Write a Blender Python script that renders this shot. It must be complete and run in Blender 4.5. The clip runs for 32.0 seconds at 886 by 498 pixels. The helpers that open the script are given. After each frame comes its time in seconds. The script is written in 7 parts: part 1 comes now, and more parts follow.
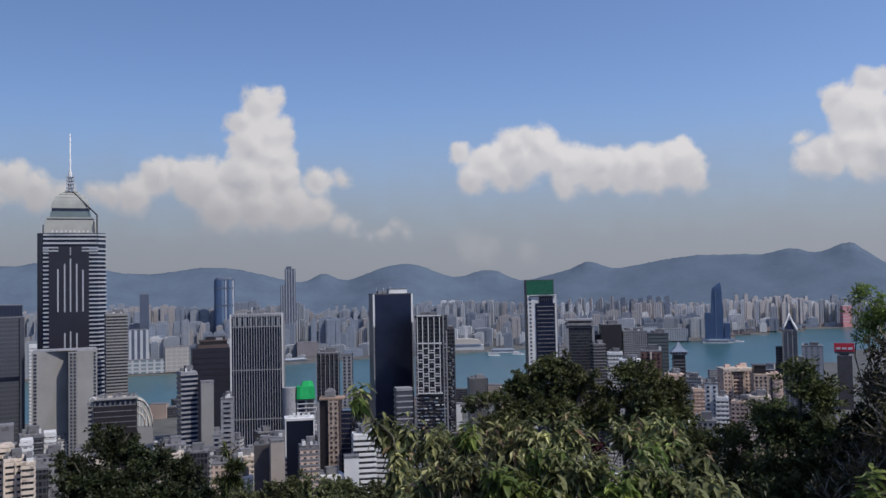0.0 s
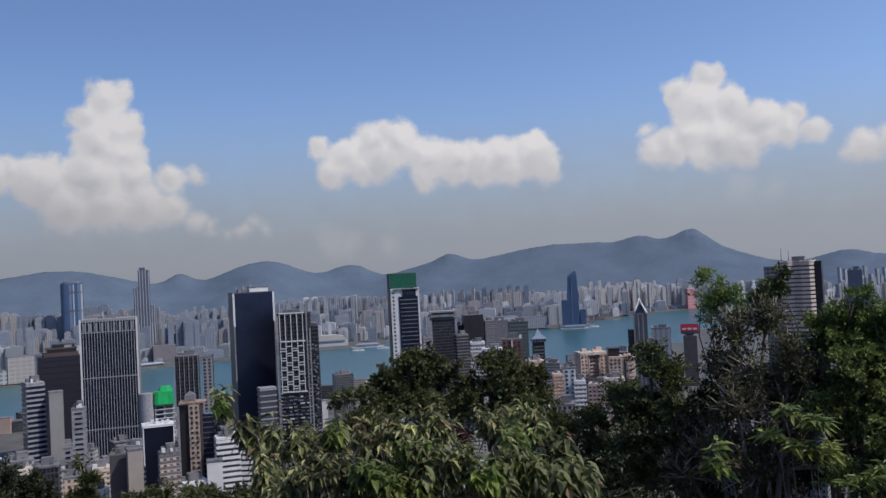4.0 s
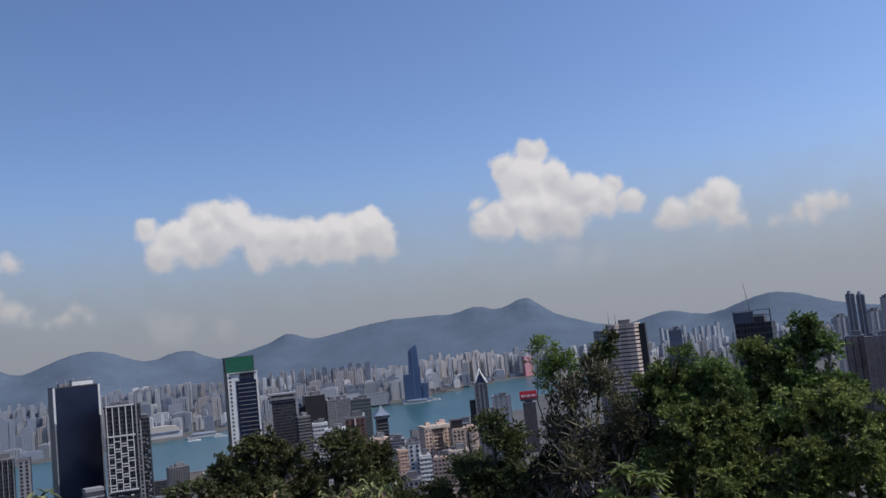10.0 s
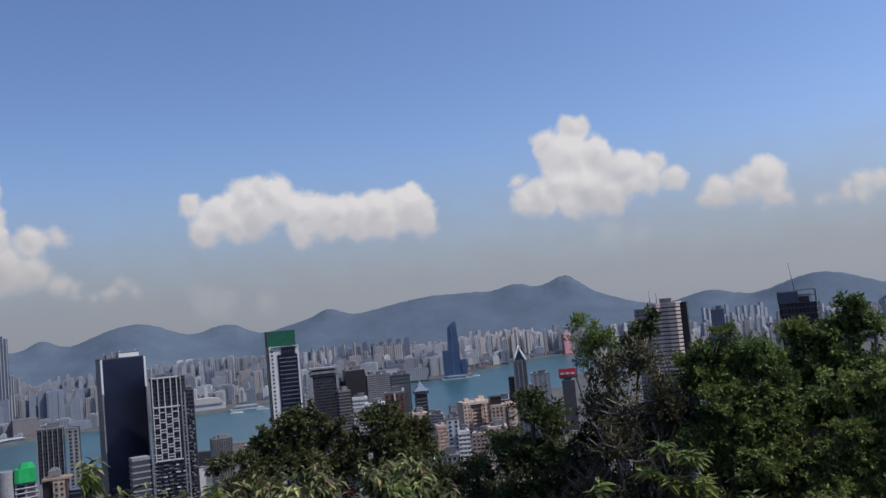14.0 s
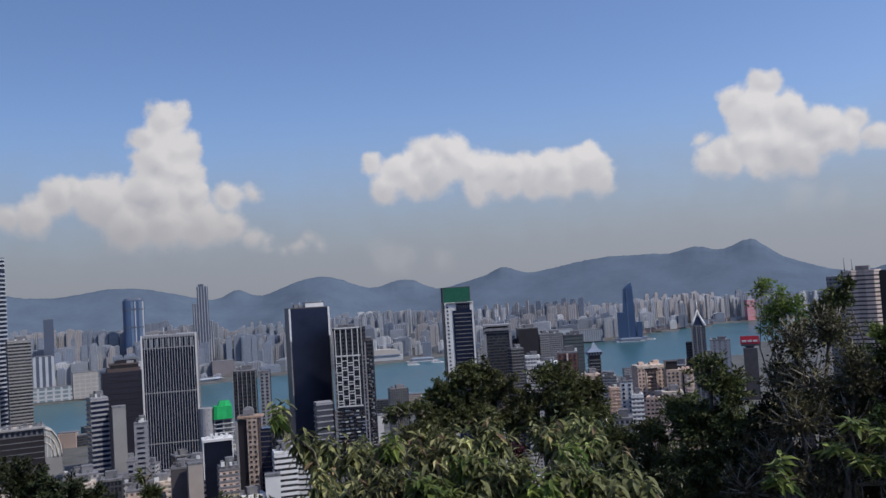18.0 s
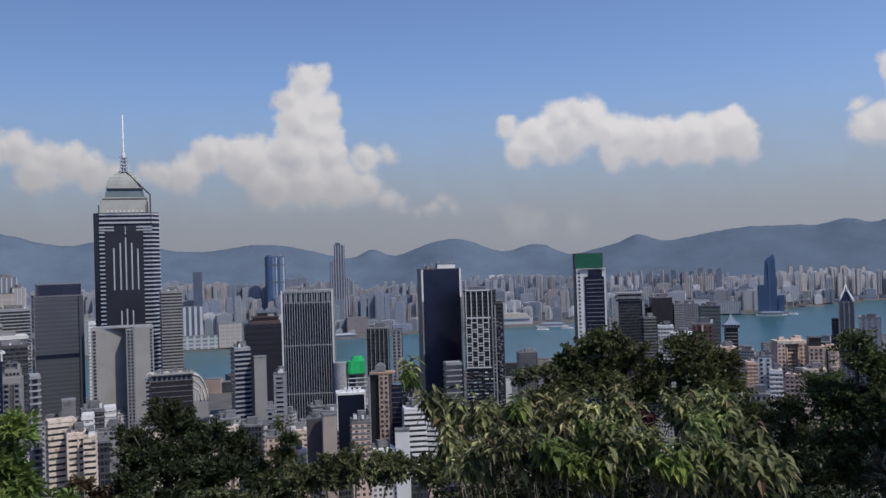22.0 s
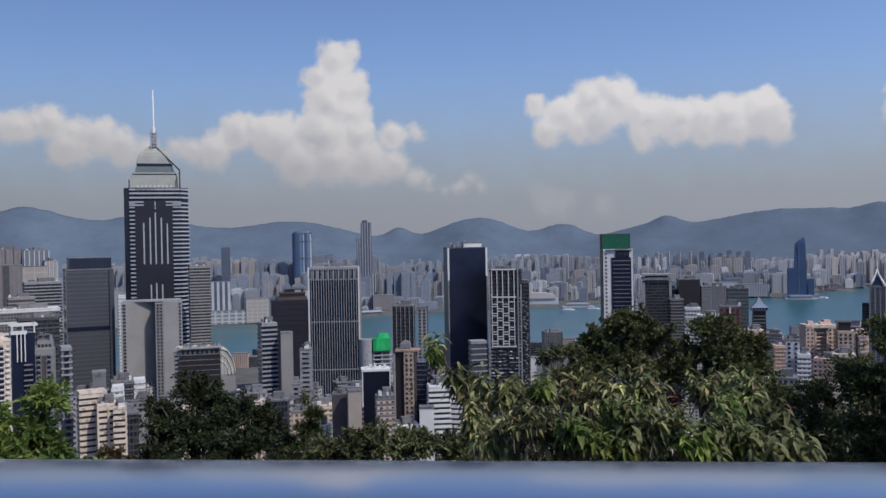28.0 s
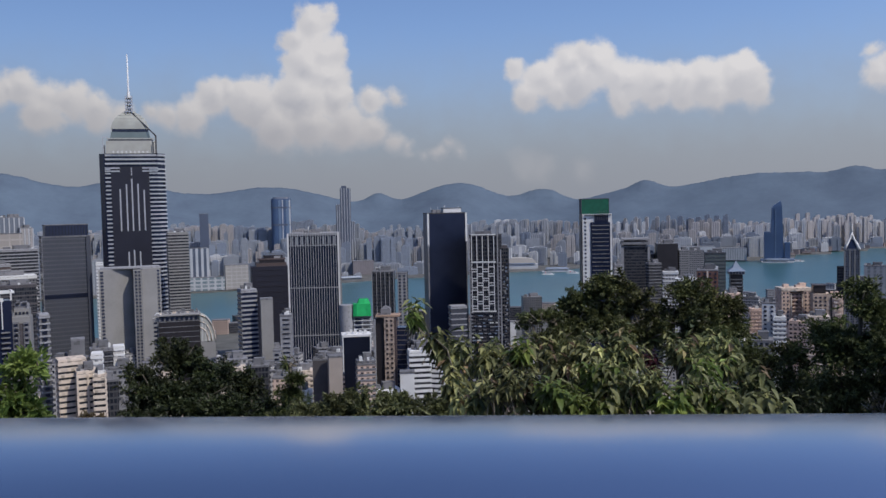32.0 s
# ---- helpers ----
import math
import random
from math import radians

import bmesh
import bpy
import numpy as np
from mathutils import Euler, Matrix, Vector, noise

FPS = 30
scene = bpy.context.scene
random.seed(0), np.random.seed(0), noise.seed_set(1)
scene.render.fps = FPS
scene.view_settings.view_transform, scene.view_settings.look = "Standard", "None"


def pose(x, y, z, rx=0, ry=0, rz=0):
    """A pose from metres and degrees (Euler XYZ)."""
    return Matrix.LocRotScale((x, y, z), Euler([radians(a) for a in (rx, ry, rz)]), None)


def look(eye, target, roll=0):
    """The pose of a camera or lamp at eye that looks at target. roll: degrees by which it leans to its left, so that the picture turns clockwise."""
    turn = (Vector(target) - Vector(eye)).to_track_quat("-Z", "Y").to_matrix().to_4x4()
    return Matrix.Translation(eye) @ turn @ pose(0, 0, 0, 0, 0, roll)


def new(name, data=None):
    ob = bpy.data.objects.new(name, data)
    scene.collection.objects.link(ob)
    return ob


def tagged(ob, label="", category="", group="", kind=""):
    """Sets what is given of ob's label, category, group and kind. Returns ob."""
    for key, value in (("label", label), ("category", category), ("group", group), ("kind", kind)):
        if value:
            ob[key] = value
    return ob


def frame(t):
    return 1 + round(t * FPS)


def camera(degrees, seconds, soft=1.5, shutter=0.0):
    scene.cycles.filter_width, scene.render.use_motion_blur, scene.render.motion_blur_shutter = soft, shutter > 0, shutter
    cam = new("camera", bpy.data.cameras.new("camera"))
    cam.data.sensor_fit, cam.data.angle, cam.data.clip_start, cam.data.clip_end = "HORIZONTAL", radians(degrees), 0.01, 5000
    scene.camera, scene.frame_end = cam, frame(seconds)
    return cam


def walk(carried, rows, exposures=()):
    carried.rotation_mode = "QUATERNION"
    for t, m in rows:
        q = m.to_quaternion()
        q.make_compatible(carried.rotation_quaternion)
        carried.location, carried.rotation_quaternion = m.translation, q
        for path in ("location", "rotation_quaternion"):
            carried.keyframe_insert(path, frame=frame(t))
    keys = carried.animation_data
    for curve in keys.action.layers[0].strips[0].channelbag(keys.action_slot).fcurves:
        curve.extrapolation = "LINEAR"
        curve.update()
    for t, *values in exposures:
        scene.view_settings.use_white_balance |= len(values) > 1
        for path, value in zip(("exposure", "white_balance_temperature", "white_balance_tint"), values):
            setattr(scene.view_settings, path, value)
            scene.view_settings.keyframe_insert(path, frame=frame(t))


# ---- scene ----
cam = camera(53.68, 32.0, soft=1.5)

# The eye stands on a hillside terrace, 200 m above the harbour, and only turns.
EYE = 200.0
PATH = [  # seconds, lift of the eye, turn about x, y, z
    (0, 0.0180, 92.24, 1.11, 5.42),
    (0.5, 0.0180, 92.44, 1.23, 4.34),
    (1, 0.0180, 91.99, 1.57, 2.99),
    (1.5, 0.0180, 91.76, 1.82, 1.92),
    (2, 0.0180, 90.61, 2.00, 0.55),
    (2.5, 0.0180, 90.56, 2.12, -0.24),
    (3, 0.0180, 91.03, 2.34, -1.09),
    (3.5, 0.0180, 91.34, 2.67, -2.36),
    (5.5, 0.0180, 92.42, 3.63, -6.23),
    (6, 0.0180, 92.77, 3.87, -6.98),
    (6.5, 0.0180, 93.01, 4.03, -7.71),
    (7, 0.0180, 93.36, 4.38, -8.62),
    (7.5, 0.0180, 93.79, 4.64, -9.50),
    (8, 0.0180, 93.96, 4.89, -10.48),
    (8.5, 0.0180, 94.48, 5.09, -11.26),
    (9, 0.0180, 94.72, 5.39, -12.07),
    (9.5, 0.0180, 95.44, 5.74, -13.11),
    (10, 0.0180, 95.73, 5.95, -13.97),
    (10.5, 0.0180, 95.95, 6.21, -15.13),
    (11, 0.0180, 96.16, 6.44, -16.36),
    (11.5, 0.0180, 96.16, 6.51, -17.09),
    (12, 0.0180, 96.16, 6.55, -16.92),
    (12.5, 0.0180, 95.16, 6.20, -15.51),
    (13, 0.0180, 94.40, 5.85, -14.10),
    (13.5, 0.0180, 94.00, 5.70, -13.53),
    (14, 0.0180, 94.46, 5.33, -11.39),
    (14.5, 0.0180, 93.90, 5.23, -10.00),
    (15, 0.0180, 93.85, 4.90, -8.01),
    (15.5, 0.0180, 94.23, 4.60, -6.71),
    (17.5, 0.0180, 92.68, 3.74, -1.36),
    (18, 0.0180, 92.65, 3.53, -0.03),
    (18.5, 0.0180, 91.96, 3.34, 1.14),
    (19, 0.0180, 92.28, 3.15, 2.15),
    (19.5, 0.0180, 91.64, 2.91, 3.30),
    (20, 0.0180, 91.09, 2.90, 3.75),
    (20.5, 0.0155, 91.27, 2.63, 4.83),
    (21, 0.0130, 91.40, 2.20, 6.62),
    (21.5, 0.0105, 91.02, 1.93, 7.74),
    (22, 0.0080, 90.67, 1.74, 8.56),
    (22.5, 0.0055, 90.33, 1.46, 9.74),
    (23, 0.0030, 89.65, 1.17, 10.97),
    (23.5, 0.0028, 88.71, 1.01, 12.03),
    (24, 0.0027, 88.30, 0.75, 12.89),
    (24.5, 0.0025, 88.04, 0.76, 13.01),
    (26.5, 0.0018, 88.46, 0.84, 11.91),
    (27, 0.0017, 88.60, 0.88, 11.57),
    (27.5, 0.0015, 88.71, 0.92, 10.87),
    (28, 0.0013, 89.31, 1.00, 10.29),
    (28.5, 0.0012, 89.62, 1.17, 9.60),
    (29, 0.0010, 89.00, 1.20, 9.46),
    (29.5, 0.0008, 88.62, 1.22, 9.31),
    (30, 0.0007, 88.07, 1.28, 9.21),
    (30.5, 0.0005, 88.19, 1.23, 8.92),
    (31, 0.0003, 87.92, 1.26, 8.88),
    (31.5, 0.0002, 87.35, 1.18, 8.86),
    (32, 0.0000, 87.02, 1.21, 8.96),
]
walk(cam, [(t, pose(0, 0, EYE + dz, rx, ry, rz)) for t, dz, rx, ry, rz in PATH], [(0.0, 0.0, 6350, 10)])

# ---------------------------------------------------------------- world and sun
SUN_BEARING, SUN_HEIGHT = 118.0, 52.0          # degrees to the right of +y, degrees up


def world_sky():
    w = bpy.data.worlds.new("sky")
    scene.world = w
    w.use_nodes = True
    nt = w.node_tree
    nt.nodes.clear()

    def n(kind, **kw):
        node = nt.nodes.new(kind)
        for k, v in kw.items():
            if k == "op":
                node.operation = v
            elif k == "clamp":
                node.use_clamp = v
        return node

    def put(sock, v):
        if isinstance(v, bpy.types.NodeSocket):
            nt.links.new(v, sock)
        else:
            sock.default_value = v

    def m(op, a, b=None, c=None, clamp=False):
        node = n("ShaderNodeMath", op=op, clamp=clamp)
        put(node.inputs[0], a)
        if b is not None:
            put(node.inputs[1], b)
        if c is not None:
            put(node.inputs[2], c)
        return node.outputs[0]

    def ramp(x, lo, hi):
        node = n("ShaderNodeMapRange")
        node.interpolation_type = "SMOOTHSTEP"
        put(node.inputs["Value"], x)
        node.inputs["From Min"].default_value, node.inputs["From Max"].default_value = lo, hi
        return node.outputs[0]

    def mix(f, a, b):
        node = n("ShaderNodeMix")
        node.data_type = "RGBA"
        put(node.inputs[0], f)
        put(node.inputs[6], a)
        put(node.inputs[7], b)
        return node.outputs[2]

    tc = n("ShaderNodeTexCoord")
    sep = n("ShaderNodeSeparateXYZ")
    nt.links.new(tc.outputs["Generated"], sep.inputs[0])
    X, Y, Z = sep.outputs
    az = m("MULTIPLY", m("ARCTAN2", X, Y), 57.2958)
    el = m("MULTIPLY", m("ARCSINE", m("MINIMUM", m("MAXIMUM", Z, -1.0), 1.0)), 57.2958)
    comb = n("ShaderNodeCombineXYZ")
    put(comb.inputs[0], az)
    put(comb.inputs[1], el)

    def noisy(scale, detail, rough=0.55, shift=0.0):
        node = n("ShaderNodeTexNoise")
        mp = n("ShaderNodeMapping")
        mp.inputs["Location"].default_value = (shift, shift * 0.7, shift * 0.3)
        nt.links.new(comb.outputs[0], mp.inputs[0])
        nt.links.new(mp.outputs[0], node.inputs["Vector"])
        node.inputs["Scale"].default_value, node.inputs["Detail"].default_value = scale, detail
        node.inputs["Roughness"].default_value = rough
        return node.outputs["Fac"]

    # directions pushed about by turbulence, so that the heads billow
    churn, mp = n("ShaderNodeTexNoise"), n("ShaderNodeVectorMath", op="MULTIPLY_ADD")
    nt.links.new(comb.outputs[0], churn.inputs["Vector"])
    churn.inputs["Scale"].default_value, churn.inputs["Detail"].default_value, churn.inputs["Roughness"].default_value = 0.50, 5.0, 0.52
    nt.links.new(churn.outputs["Color"], mp.inputs[0])
    mp.inputs[1].default_value, mp.inputs[2].default_value = (2.1, 1.6, 0.0), (-1.05, -0.80, 0.0)
    churned = n("ShaderNodeVectorMath", op="ADD")
    nt.links.new(comb.outputs[0], churned.inputs[0])
    nt.links.new(mp.outputs[0], churned.inputs[1])
    soft = m("SUBTRACT", noisy(0.45, 6.0), 0.5)
    wisps = m("SUBTRACT", noisy(1.1, 6.0, 0.62, 5.0), 0.5)

    def heap(balls, blend=0.45, up=0.42, across=0.18):
        """How deep a direction lies inside a heap of round heads, in degrees, and the same seen from the sunny side."""
        inside = lit_side = None
        for b, e, r in balls:
            for shift in (0, 1):
                far = n("ShaderNodeVectorMath", op="DISTANCE")
                nt.links.new(churned.outputs[0], far.inputs[0])
                far.inputs[1].default_value = (b + shift * across * r, e + shift * up * r, 0)
                d = m("SUBTRACT", r * 0.97 + 0.10, far.outputs["Value"])
                if shift:
                    lit_side = d if lit_side is None else m("SMOOTH_MAX", lit_side, d, blend)
                else:
                    inside = d if inside is None else m("SMOOTH_MAX", inside, d, blend)
        return inside, lit_side

    def larger(a, b):
        return m("SMOOTH_MAX", a[0], b[0], 0.2), m("SMOOTH_MAX", a[1], b[1], 0.2)

    # cumulus heads: bearing, height, radius (degrees)
    column = heap([(-16.99, 11.51, 1.41), (-18.32, 10.45, 1.11), (-16.18, 12.07, 0.74), (-16.51, 9.5, 1.55), (-17.52, 8.43, 2.03), (-16.17, 8.07, 1.33),
                   (-18.1, 6.46, 2.22), (-21.0, 6.53, 2.0), (-22.43, 6.99, 1.26), (-23.61, 6.73, 1.33), (-24.77, 5.72, 1.33), (-26.17, 5.78, 1.04), (-27.03, 5.98, 0.81)])
    skirt = heap([(-19.58, 4.94, 1.85), (-17.39, 4.93, 1.85), (-15.18, 4.92, 1.78), (-15.89, 6.63, 1.48), (-13.54, 6.68, 1.11), (-12.1, 6.91, 0.74), (-13.53, 4.68, 1.41),
                  (-12.06, 4.0, 0.89), (-11.14, 3.77, 0.59), (-8.38, 3.87, 0.59), (-9.12, 3.37, 0.67), (-9.97, 3.24, 0.44), (-7.99, 3.31, 0.48)])
    west = heap([(-34.33, 7.33, 1.29), (-35.35, 7.22, 1.04), (-36.29, 6.85, 1.18), (-37.0, 7.16, 0.59), (-33.0, 6.8, 1.26), (-31.76, 6.45, 1.33), (-30.38, 5.93, 1.18),
                 (-29.1, 5.67, 1.04), (-33.41, 5.87, 1.48), (-39.08, 1.99, 0.89), (-38.33, 2.09, 0.52), (-40.26, 1.98, 1.11)])
    middle = heap([(-4.2, 8.5, 0.8), (-3.3, 6.8, 1.15), (-2.3, 7.9, 1.4), (-0.7, 8.4, 1.6), (0.8, 8.5, 1.8), (-0.25, 7.5, 1.6), (-1.5, 7.0, 1.0),
                   (3.1, 7.3, 1.6), (4.6, 7.3, 1.6), (2.3, 7.8, 1.3), (6.0, 7.4, 1.3), (2.7, 6.4, 1.1), (4.7, 6.4, 1.1), (6.5, 6.9, 1.5), (6.4, 6.3, 1.1), (7.8, 7.1, 1.6), (8.3, 6.3, 1.1), (9.6, 7.15, 1.85), (10.6, 6.3, 1.1)], blend=0.7)
    east = heap([(20.93, 11.11, 1.04), (21.44, 11.56, 0.52), (19.31, 10.49, 1.04), (20.3, 9.37, 1.78), (22.34, 9.12, 1.55), (24.08, 8.12, 1.48), (25.92, 8.61, 0.85), (26.93, 7.37, 0.89), (25.3, 7.59, 1.18),
                 (18.45, 7.1, 1.26), (17.23, 7.24, 0.59), (17.6, 6.8, 0.9), (24.2, 7.2, 1.0), (19.72, 7.7, 1.41), (21.35, 7.2, 1.78), (22.97, 6.7, 1.26), (17.16, 8.22, 0.52), (20.48, 6.19, 0.96)])
    small = heap([(32.31, 6.67, 1.33), (31.11, 6.19, 1.11), (29.67, 6.11, 1.11), (28.86, 6.0, 0.67), (32.79, 5.59, 1.11), (33.57, 5.19, 0.67),
                  (38.64, 5.68, 0.74), (39.38, 5.63, 0.48), (37.74, 5.62, 0.74), (36.79, 5.27, 0.74), (37.81, 4.97, 0.74), (35.63, 4.95, 0.52)])
    faint = heap([(-3.5, 2.37, 0.96), (-2.53, 2.2, 0.81), (0.11, 1.98, 0.67), (22.54, 4.75, 0.96), (24.51, 4.29, 0.59)])
    field, sunny = column
    for other in (skirt, west, middle, east, small):
        field, sunny = larger((field, sunny), other)
    sunny = m("SUBTRACT", sunny, field)
    field = m("ADD", field, m("ADD", m("MULTIPLY", soft, 0.35), m("MULTIPLY", wisps, 0.55)))
    edge = n("ShaderNodeMapRange")                           # crisp crowns, soft bases
    edge.interpolation_type = "SMOOTHSTEP"
    put(edge.inputs["Value"], field)
    edge.inputs["From Min"].default_value = -0.10
    put(edge.inputs["From Max"], m("SUBTRACT", 1.05, m("MULTIPLY", ramp(m("ADD", el, m("MULTIPLY", soft, 3.0)), 3.0, 8.5), 0.56)))
    veil = m("MULTIPLY", ramp(m("ADD", faint[0], m("MULTIPLY", soft, 0.9)), -0.5, 0.9), 0.30)
    body = m("MAXIMUM", m("MULTIPLY", edge.outputs[0], ramp(el, 0.2, 3.6)), veil)
    # sky: the clear blue above, a dull band of haze towards the horizon
    sky = n("ShaderNodeTexSky")
    sky.sky_type, sky.sun_disc = "NISHITA", False
    sky.sun_elevation, sky.sun_rotation = radians(SUN_HEIGHT), radians(SUN_BEARING)
    sky.air_density, sky.dust_density, sky.ozone_density = 1.0, 1.2, 2.0
    lit = n("ShaderNodeVectorMath", op="SCALE")
    nt.links.new(sky.outputs[0], lit.inputs[0])
    lit.inputs["Scale"].default_value = SKY
    tint = n("ShaderNodeMix")
    tint.data_type, tint.blend_type = "RGBA", "MULTIPLY"
    tint.inputs[0].default_value = 1.0
    nt.links.new(lit.outputs[0], tint.inputs[6])
    tint.inputs[7].default_value = SKY_TINT
    side = n("ShaderNodeVectorMath", op="SCALE")
    nt.links.new(tint.outputs[2], side.inputs[0])
    glow = n("ShaderNodeMapRange")
    put(glow.inputs["Value"], az)
    glow.inputs["From Min"].default_value, glow.inputs["From Max"].default_value = -40.0, 60.0
    glow.inputs["To Min"].default_value, glow.inputs["To Max"].default_value = 0.88, 1.32
    nt.links.new(glow.outputs[0], side.inputs["Scale"])
    clear = side.outputs[0]
    haze = m("SUBTRACT", 1.0, ramp(m("ADD", el, m("MULTIPLY", soft, 2.5)), 1.0, 12.0))
    dull = n("ShaderNodeVectorMath", op="SCALE")
    dull.inputs[0].default_value = HAZE[:3]
    put(dull.inputs["Scale"], m("MULTIPLY_ADD", glow.outputs[0], 0.6, 0.36))
    air = mix(m("MULTIPLY", haze, 0.92), clear, dull.outputs[0])
    # cloud colour: bright crowns, duller bases
    rolls = m("SUBTRACT", noisy(0.30, 2.5, 0.45, 11.0), 0.5)
    shade = m("ADD", m("MULTIPLY", ramp(field, 0.0, 0.7), 0.10), m("ADD", m("ADD", 0.42, m("MULTIPLY", rolls, 1.05)), m("MULTIPLY", sunny, 0.55)))
    low = m("SUBTRACT", 1.0, ramp(el, 3.5, 8.5))
    bright = mix(m("ADD", 0.25, m("MULTIPLY", shade, 0.9), clamp=True), CLOUD_GREY, CLOUD_WHITE)
    cloud = mix(m("MULTIPLY", low, 0.55), bright, CLOUD_BASE)
    away = n("ShaderNodeMapRange")                           # heaps far from the sun's side are duller
    put(away.inputs["Value"], az)
    away.inputs["From Min"].default_value, away.inputs["From Max"].default_value = -36.0, 2.0
    away.inputs["To Min"].default_value, away.inputs["To Max"].default_value = 0.86, 1.0
    dim = n("ShaderNodeVectorMath", op="SCALE")
    nt.links.new(cloud, dim.inputs[0])
    put(dim.inputs["Scale"], away.outputs[0])
    full = mix(m("MULTIPLY", body, 0.97), air, dim.outputs[0])
    bg = n("ShaderNodeBackground")
    nt.links.new(full, bg.inputs["Color"])
    bg.inputs["Strength"].default_value = 1.0
    out = n("ShaderNodeOutputWorld")
    nt.links.new(bg.outputs[0], out.inputs[0])


SKY = 0.10
SKY_TINT = (0.92, 0.99, 1.22, 1)
HAZE = (0.285, 0.30, 0.34, 1)
CLOUD_WHITE, CLOUD_GREY, CLOUD_BASE = (0.72, 0.69, 0.68, 1), (0.43, 0.435, 0.48, 1), (0.39, 0.375, 0.385, 1)
world_sky()
sun = new("sun", bpy.data.lights.new("sun", "SUN"))
sun.data.energy, sun.data.angle, sun.data.color = 3.3, radians(0.6), (1.0, 0.92, 0.79)
sun.matrix_world = look((0, 0, 500), Vector((0, 0, 500)) - Vector((math.sin(radians(SUN_BEARING)) * math.cos(radians(SUN_HEIGHT)),
                                                                math.cos(radians(SUN_BEARING)) * math.cos(radians(SUN_HEIGHT)), math.sin(radians(SUN_HEIGHT)))))


# ---------------------------------------------------------------- materials
def material(name, colour, rough=0.8, metal=0.0, vary=0.25, scale=0.2, fine=3.0, bump=0.0, spread=0.0, colour2=None, spec=0.5, clutter=0.0):
    """A surface with blotches and grain; spread: how far whole objects differ in value."""
    mat = bpy.data.materials.new(name)
    mat.use_nodes = True
    nt = mat.node_tree
    bsdf = nt.nodes["Principled BSDF"]
    bsdf.inputs["Roughness"].default_value, bsdf.inputs["Metallic"].default_value = rough, metal
    bsdf.inputs["Specular IOR Level"].default_value = spec
    tc = nt.nodes.new("ShaderNodeTexCoord")
    n1, n2 = nt.nodes.new("ShaderNodeTexNoise"), nt.nodes.new("ShaderNodeTexNoise")
    for nd, s, d in ((n1, scale, 4), (n2, fine, 3)):
        nd.inputs["Scale"].default_value, nd.inputs["Detail"].default_value = s, d
        nt.links.new(tc.outputs["Object"], nd.inputs["Vector"])
    add = nt.nodes.new("ShaderNodeMath")
    add.operation = "MULTIPLY_ADD"
    nt.links.new(n2.outputs["Fac"], add.inputs[0])
    add.inputs[1].default_value = 0.4
    nt.links.new(n1.outputs["Fac"], add.inputs[2])
    mr = nt.nodes.new("ShaderNodeMapRange")
    mr.inputs["From Min"].default_value, mr.inputs["From Max"].default_value = 0.4, 1.0
    nt.links.new(add.outputs[0], mr.inputs["Value"])
    mx = nt.nodes.new("ShaderNodeMix")
    mx.data_type = "RGBA"
    a = [c * (1 - vary) for c in colour]
    b = [min(c * (1 + vary), 0.95) for c in (colour2 or colour)]
    mx.inputs[6].default_value, mx.inputs[7].default_value = (*a, 1), (*b, 1)
    nt.links.new(mr.outputs[0], mx.inputs[0])
    col = mx.outputs[2]
    if spread:
        oi, hs = nt.nodes.new("ShaderNodeObjectInfo"), nt.nodes.new("ShaderNodeHueSaturation")
        sp = nt.nodes.new("ShaderNodeMapRange")
        sp.inputs["To Min"].default_value, sp.inputs["To Max"].default_value = 1 - spread, 1 + spread
        nt.links.new(oi.outputs["Random"], sp.inputs["Value"])
        nt.links.new(sp.outputs[0], hs.inputs["Value"])
        nt.links.new(col, hs.inputs["Color"])
        col = hs.outputs[0]
    if clutter:                                              # small stains, grilles and boxes in rows on the wall
        sc, fl, wn = nt.nodes.new("ShaderNodeVectorMath"), nt.nodes.new("ShaderNodeVectorMath"), nt.nodes.new("ShaderNodeTexWhiteNoise")
        sc.operation, fl.operation, wn.noise_dimensions = "MULTIPLY_ADD", "FLOOR", "4D"
        sc.inputs[1].default_value, sc.inputs[2].default_value = (0.62, 0.62, 0.66), (0.37, 0.21, 0.13)
        o2, w4 = nt.nodes.new("ShaderNodeObjectInfo"), nt.nodes.new("ShaderNodeMath")
        w4.operation = "MULTIPLY"
        w4.inputs[1].default_value = 97.0
        nt.links.new(o2.outputs["Random"], w4.inputs[0])
        nt.links.new(tc.outputs["Object"], sc.inputs[0])
        nt.links.new(sc.outputs[0], fl.inputs[0])
        nt.links.new(fl.outputs[0], wn.inputs["Vector"])
        nt.links.new(w4.outputs[0], wn.inputs["W"])
        steps, h3 = nt.nodes.new("ShaderNodeValToRGB"), nt.nodes.new("ShaderNodeHueSaturation")
        steps.color_ramp.interpolation = "CONSTANT"
        tones = [(0.0, 1.0), (0.66, 1 - clutter * 0.45), (0.80, 1 - clutter), (0.92, 1.0)]
        while len(steps.color_ramp.elements) < len(tones):
            steps.color_ramp.elements.new(0.5)
        for el, (p, g) in zip(steps.color_ramp.elements, tones):
            el.position, el.color = p, (g, g, g, 1)
        nt.links.new(wn.outputs["Value"], steps.inputs[0])
        nt.links.new(steps.outputs[0], h3.inputs["Value"])
        nt.links.new(col, h3.inputs["Color"])
        col = h3.outputs[0]
    nt.links.new(col, bsdf.inputs["Base Color"])
    if bump:
        bp = nt.nodes.new("ShaderNodeBump")
        bp.inputs["Strength"].default_value = bump
        nt.links.new(n2.outputs["Fac"], bp.inputs["Height"])
        nt.links.new(bp.outputs[0], bsdf.inputs["Normal"])
    return mat


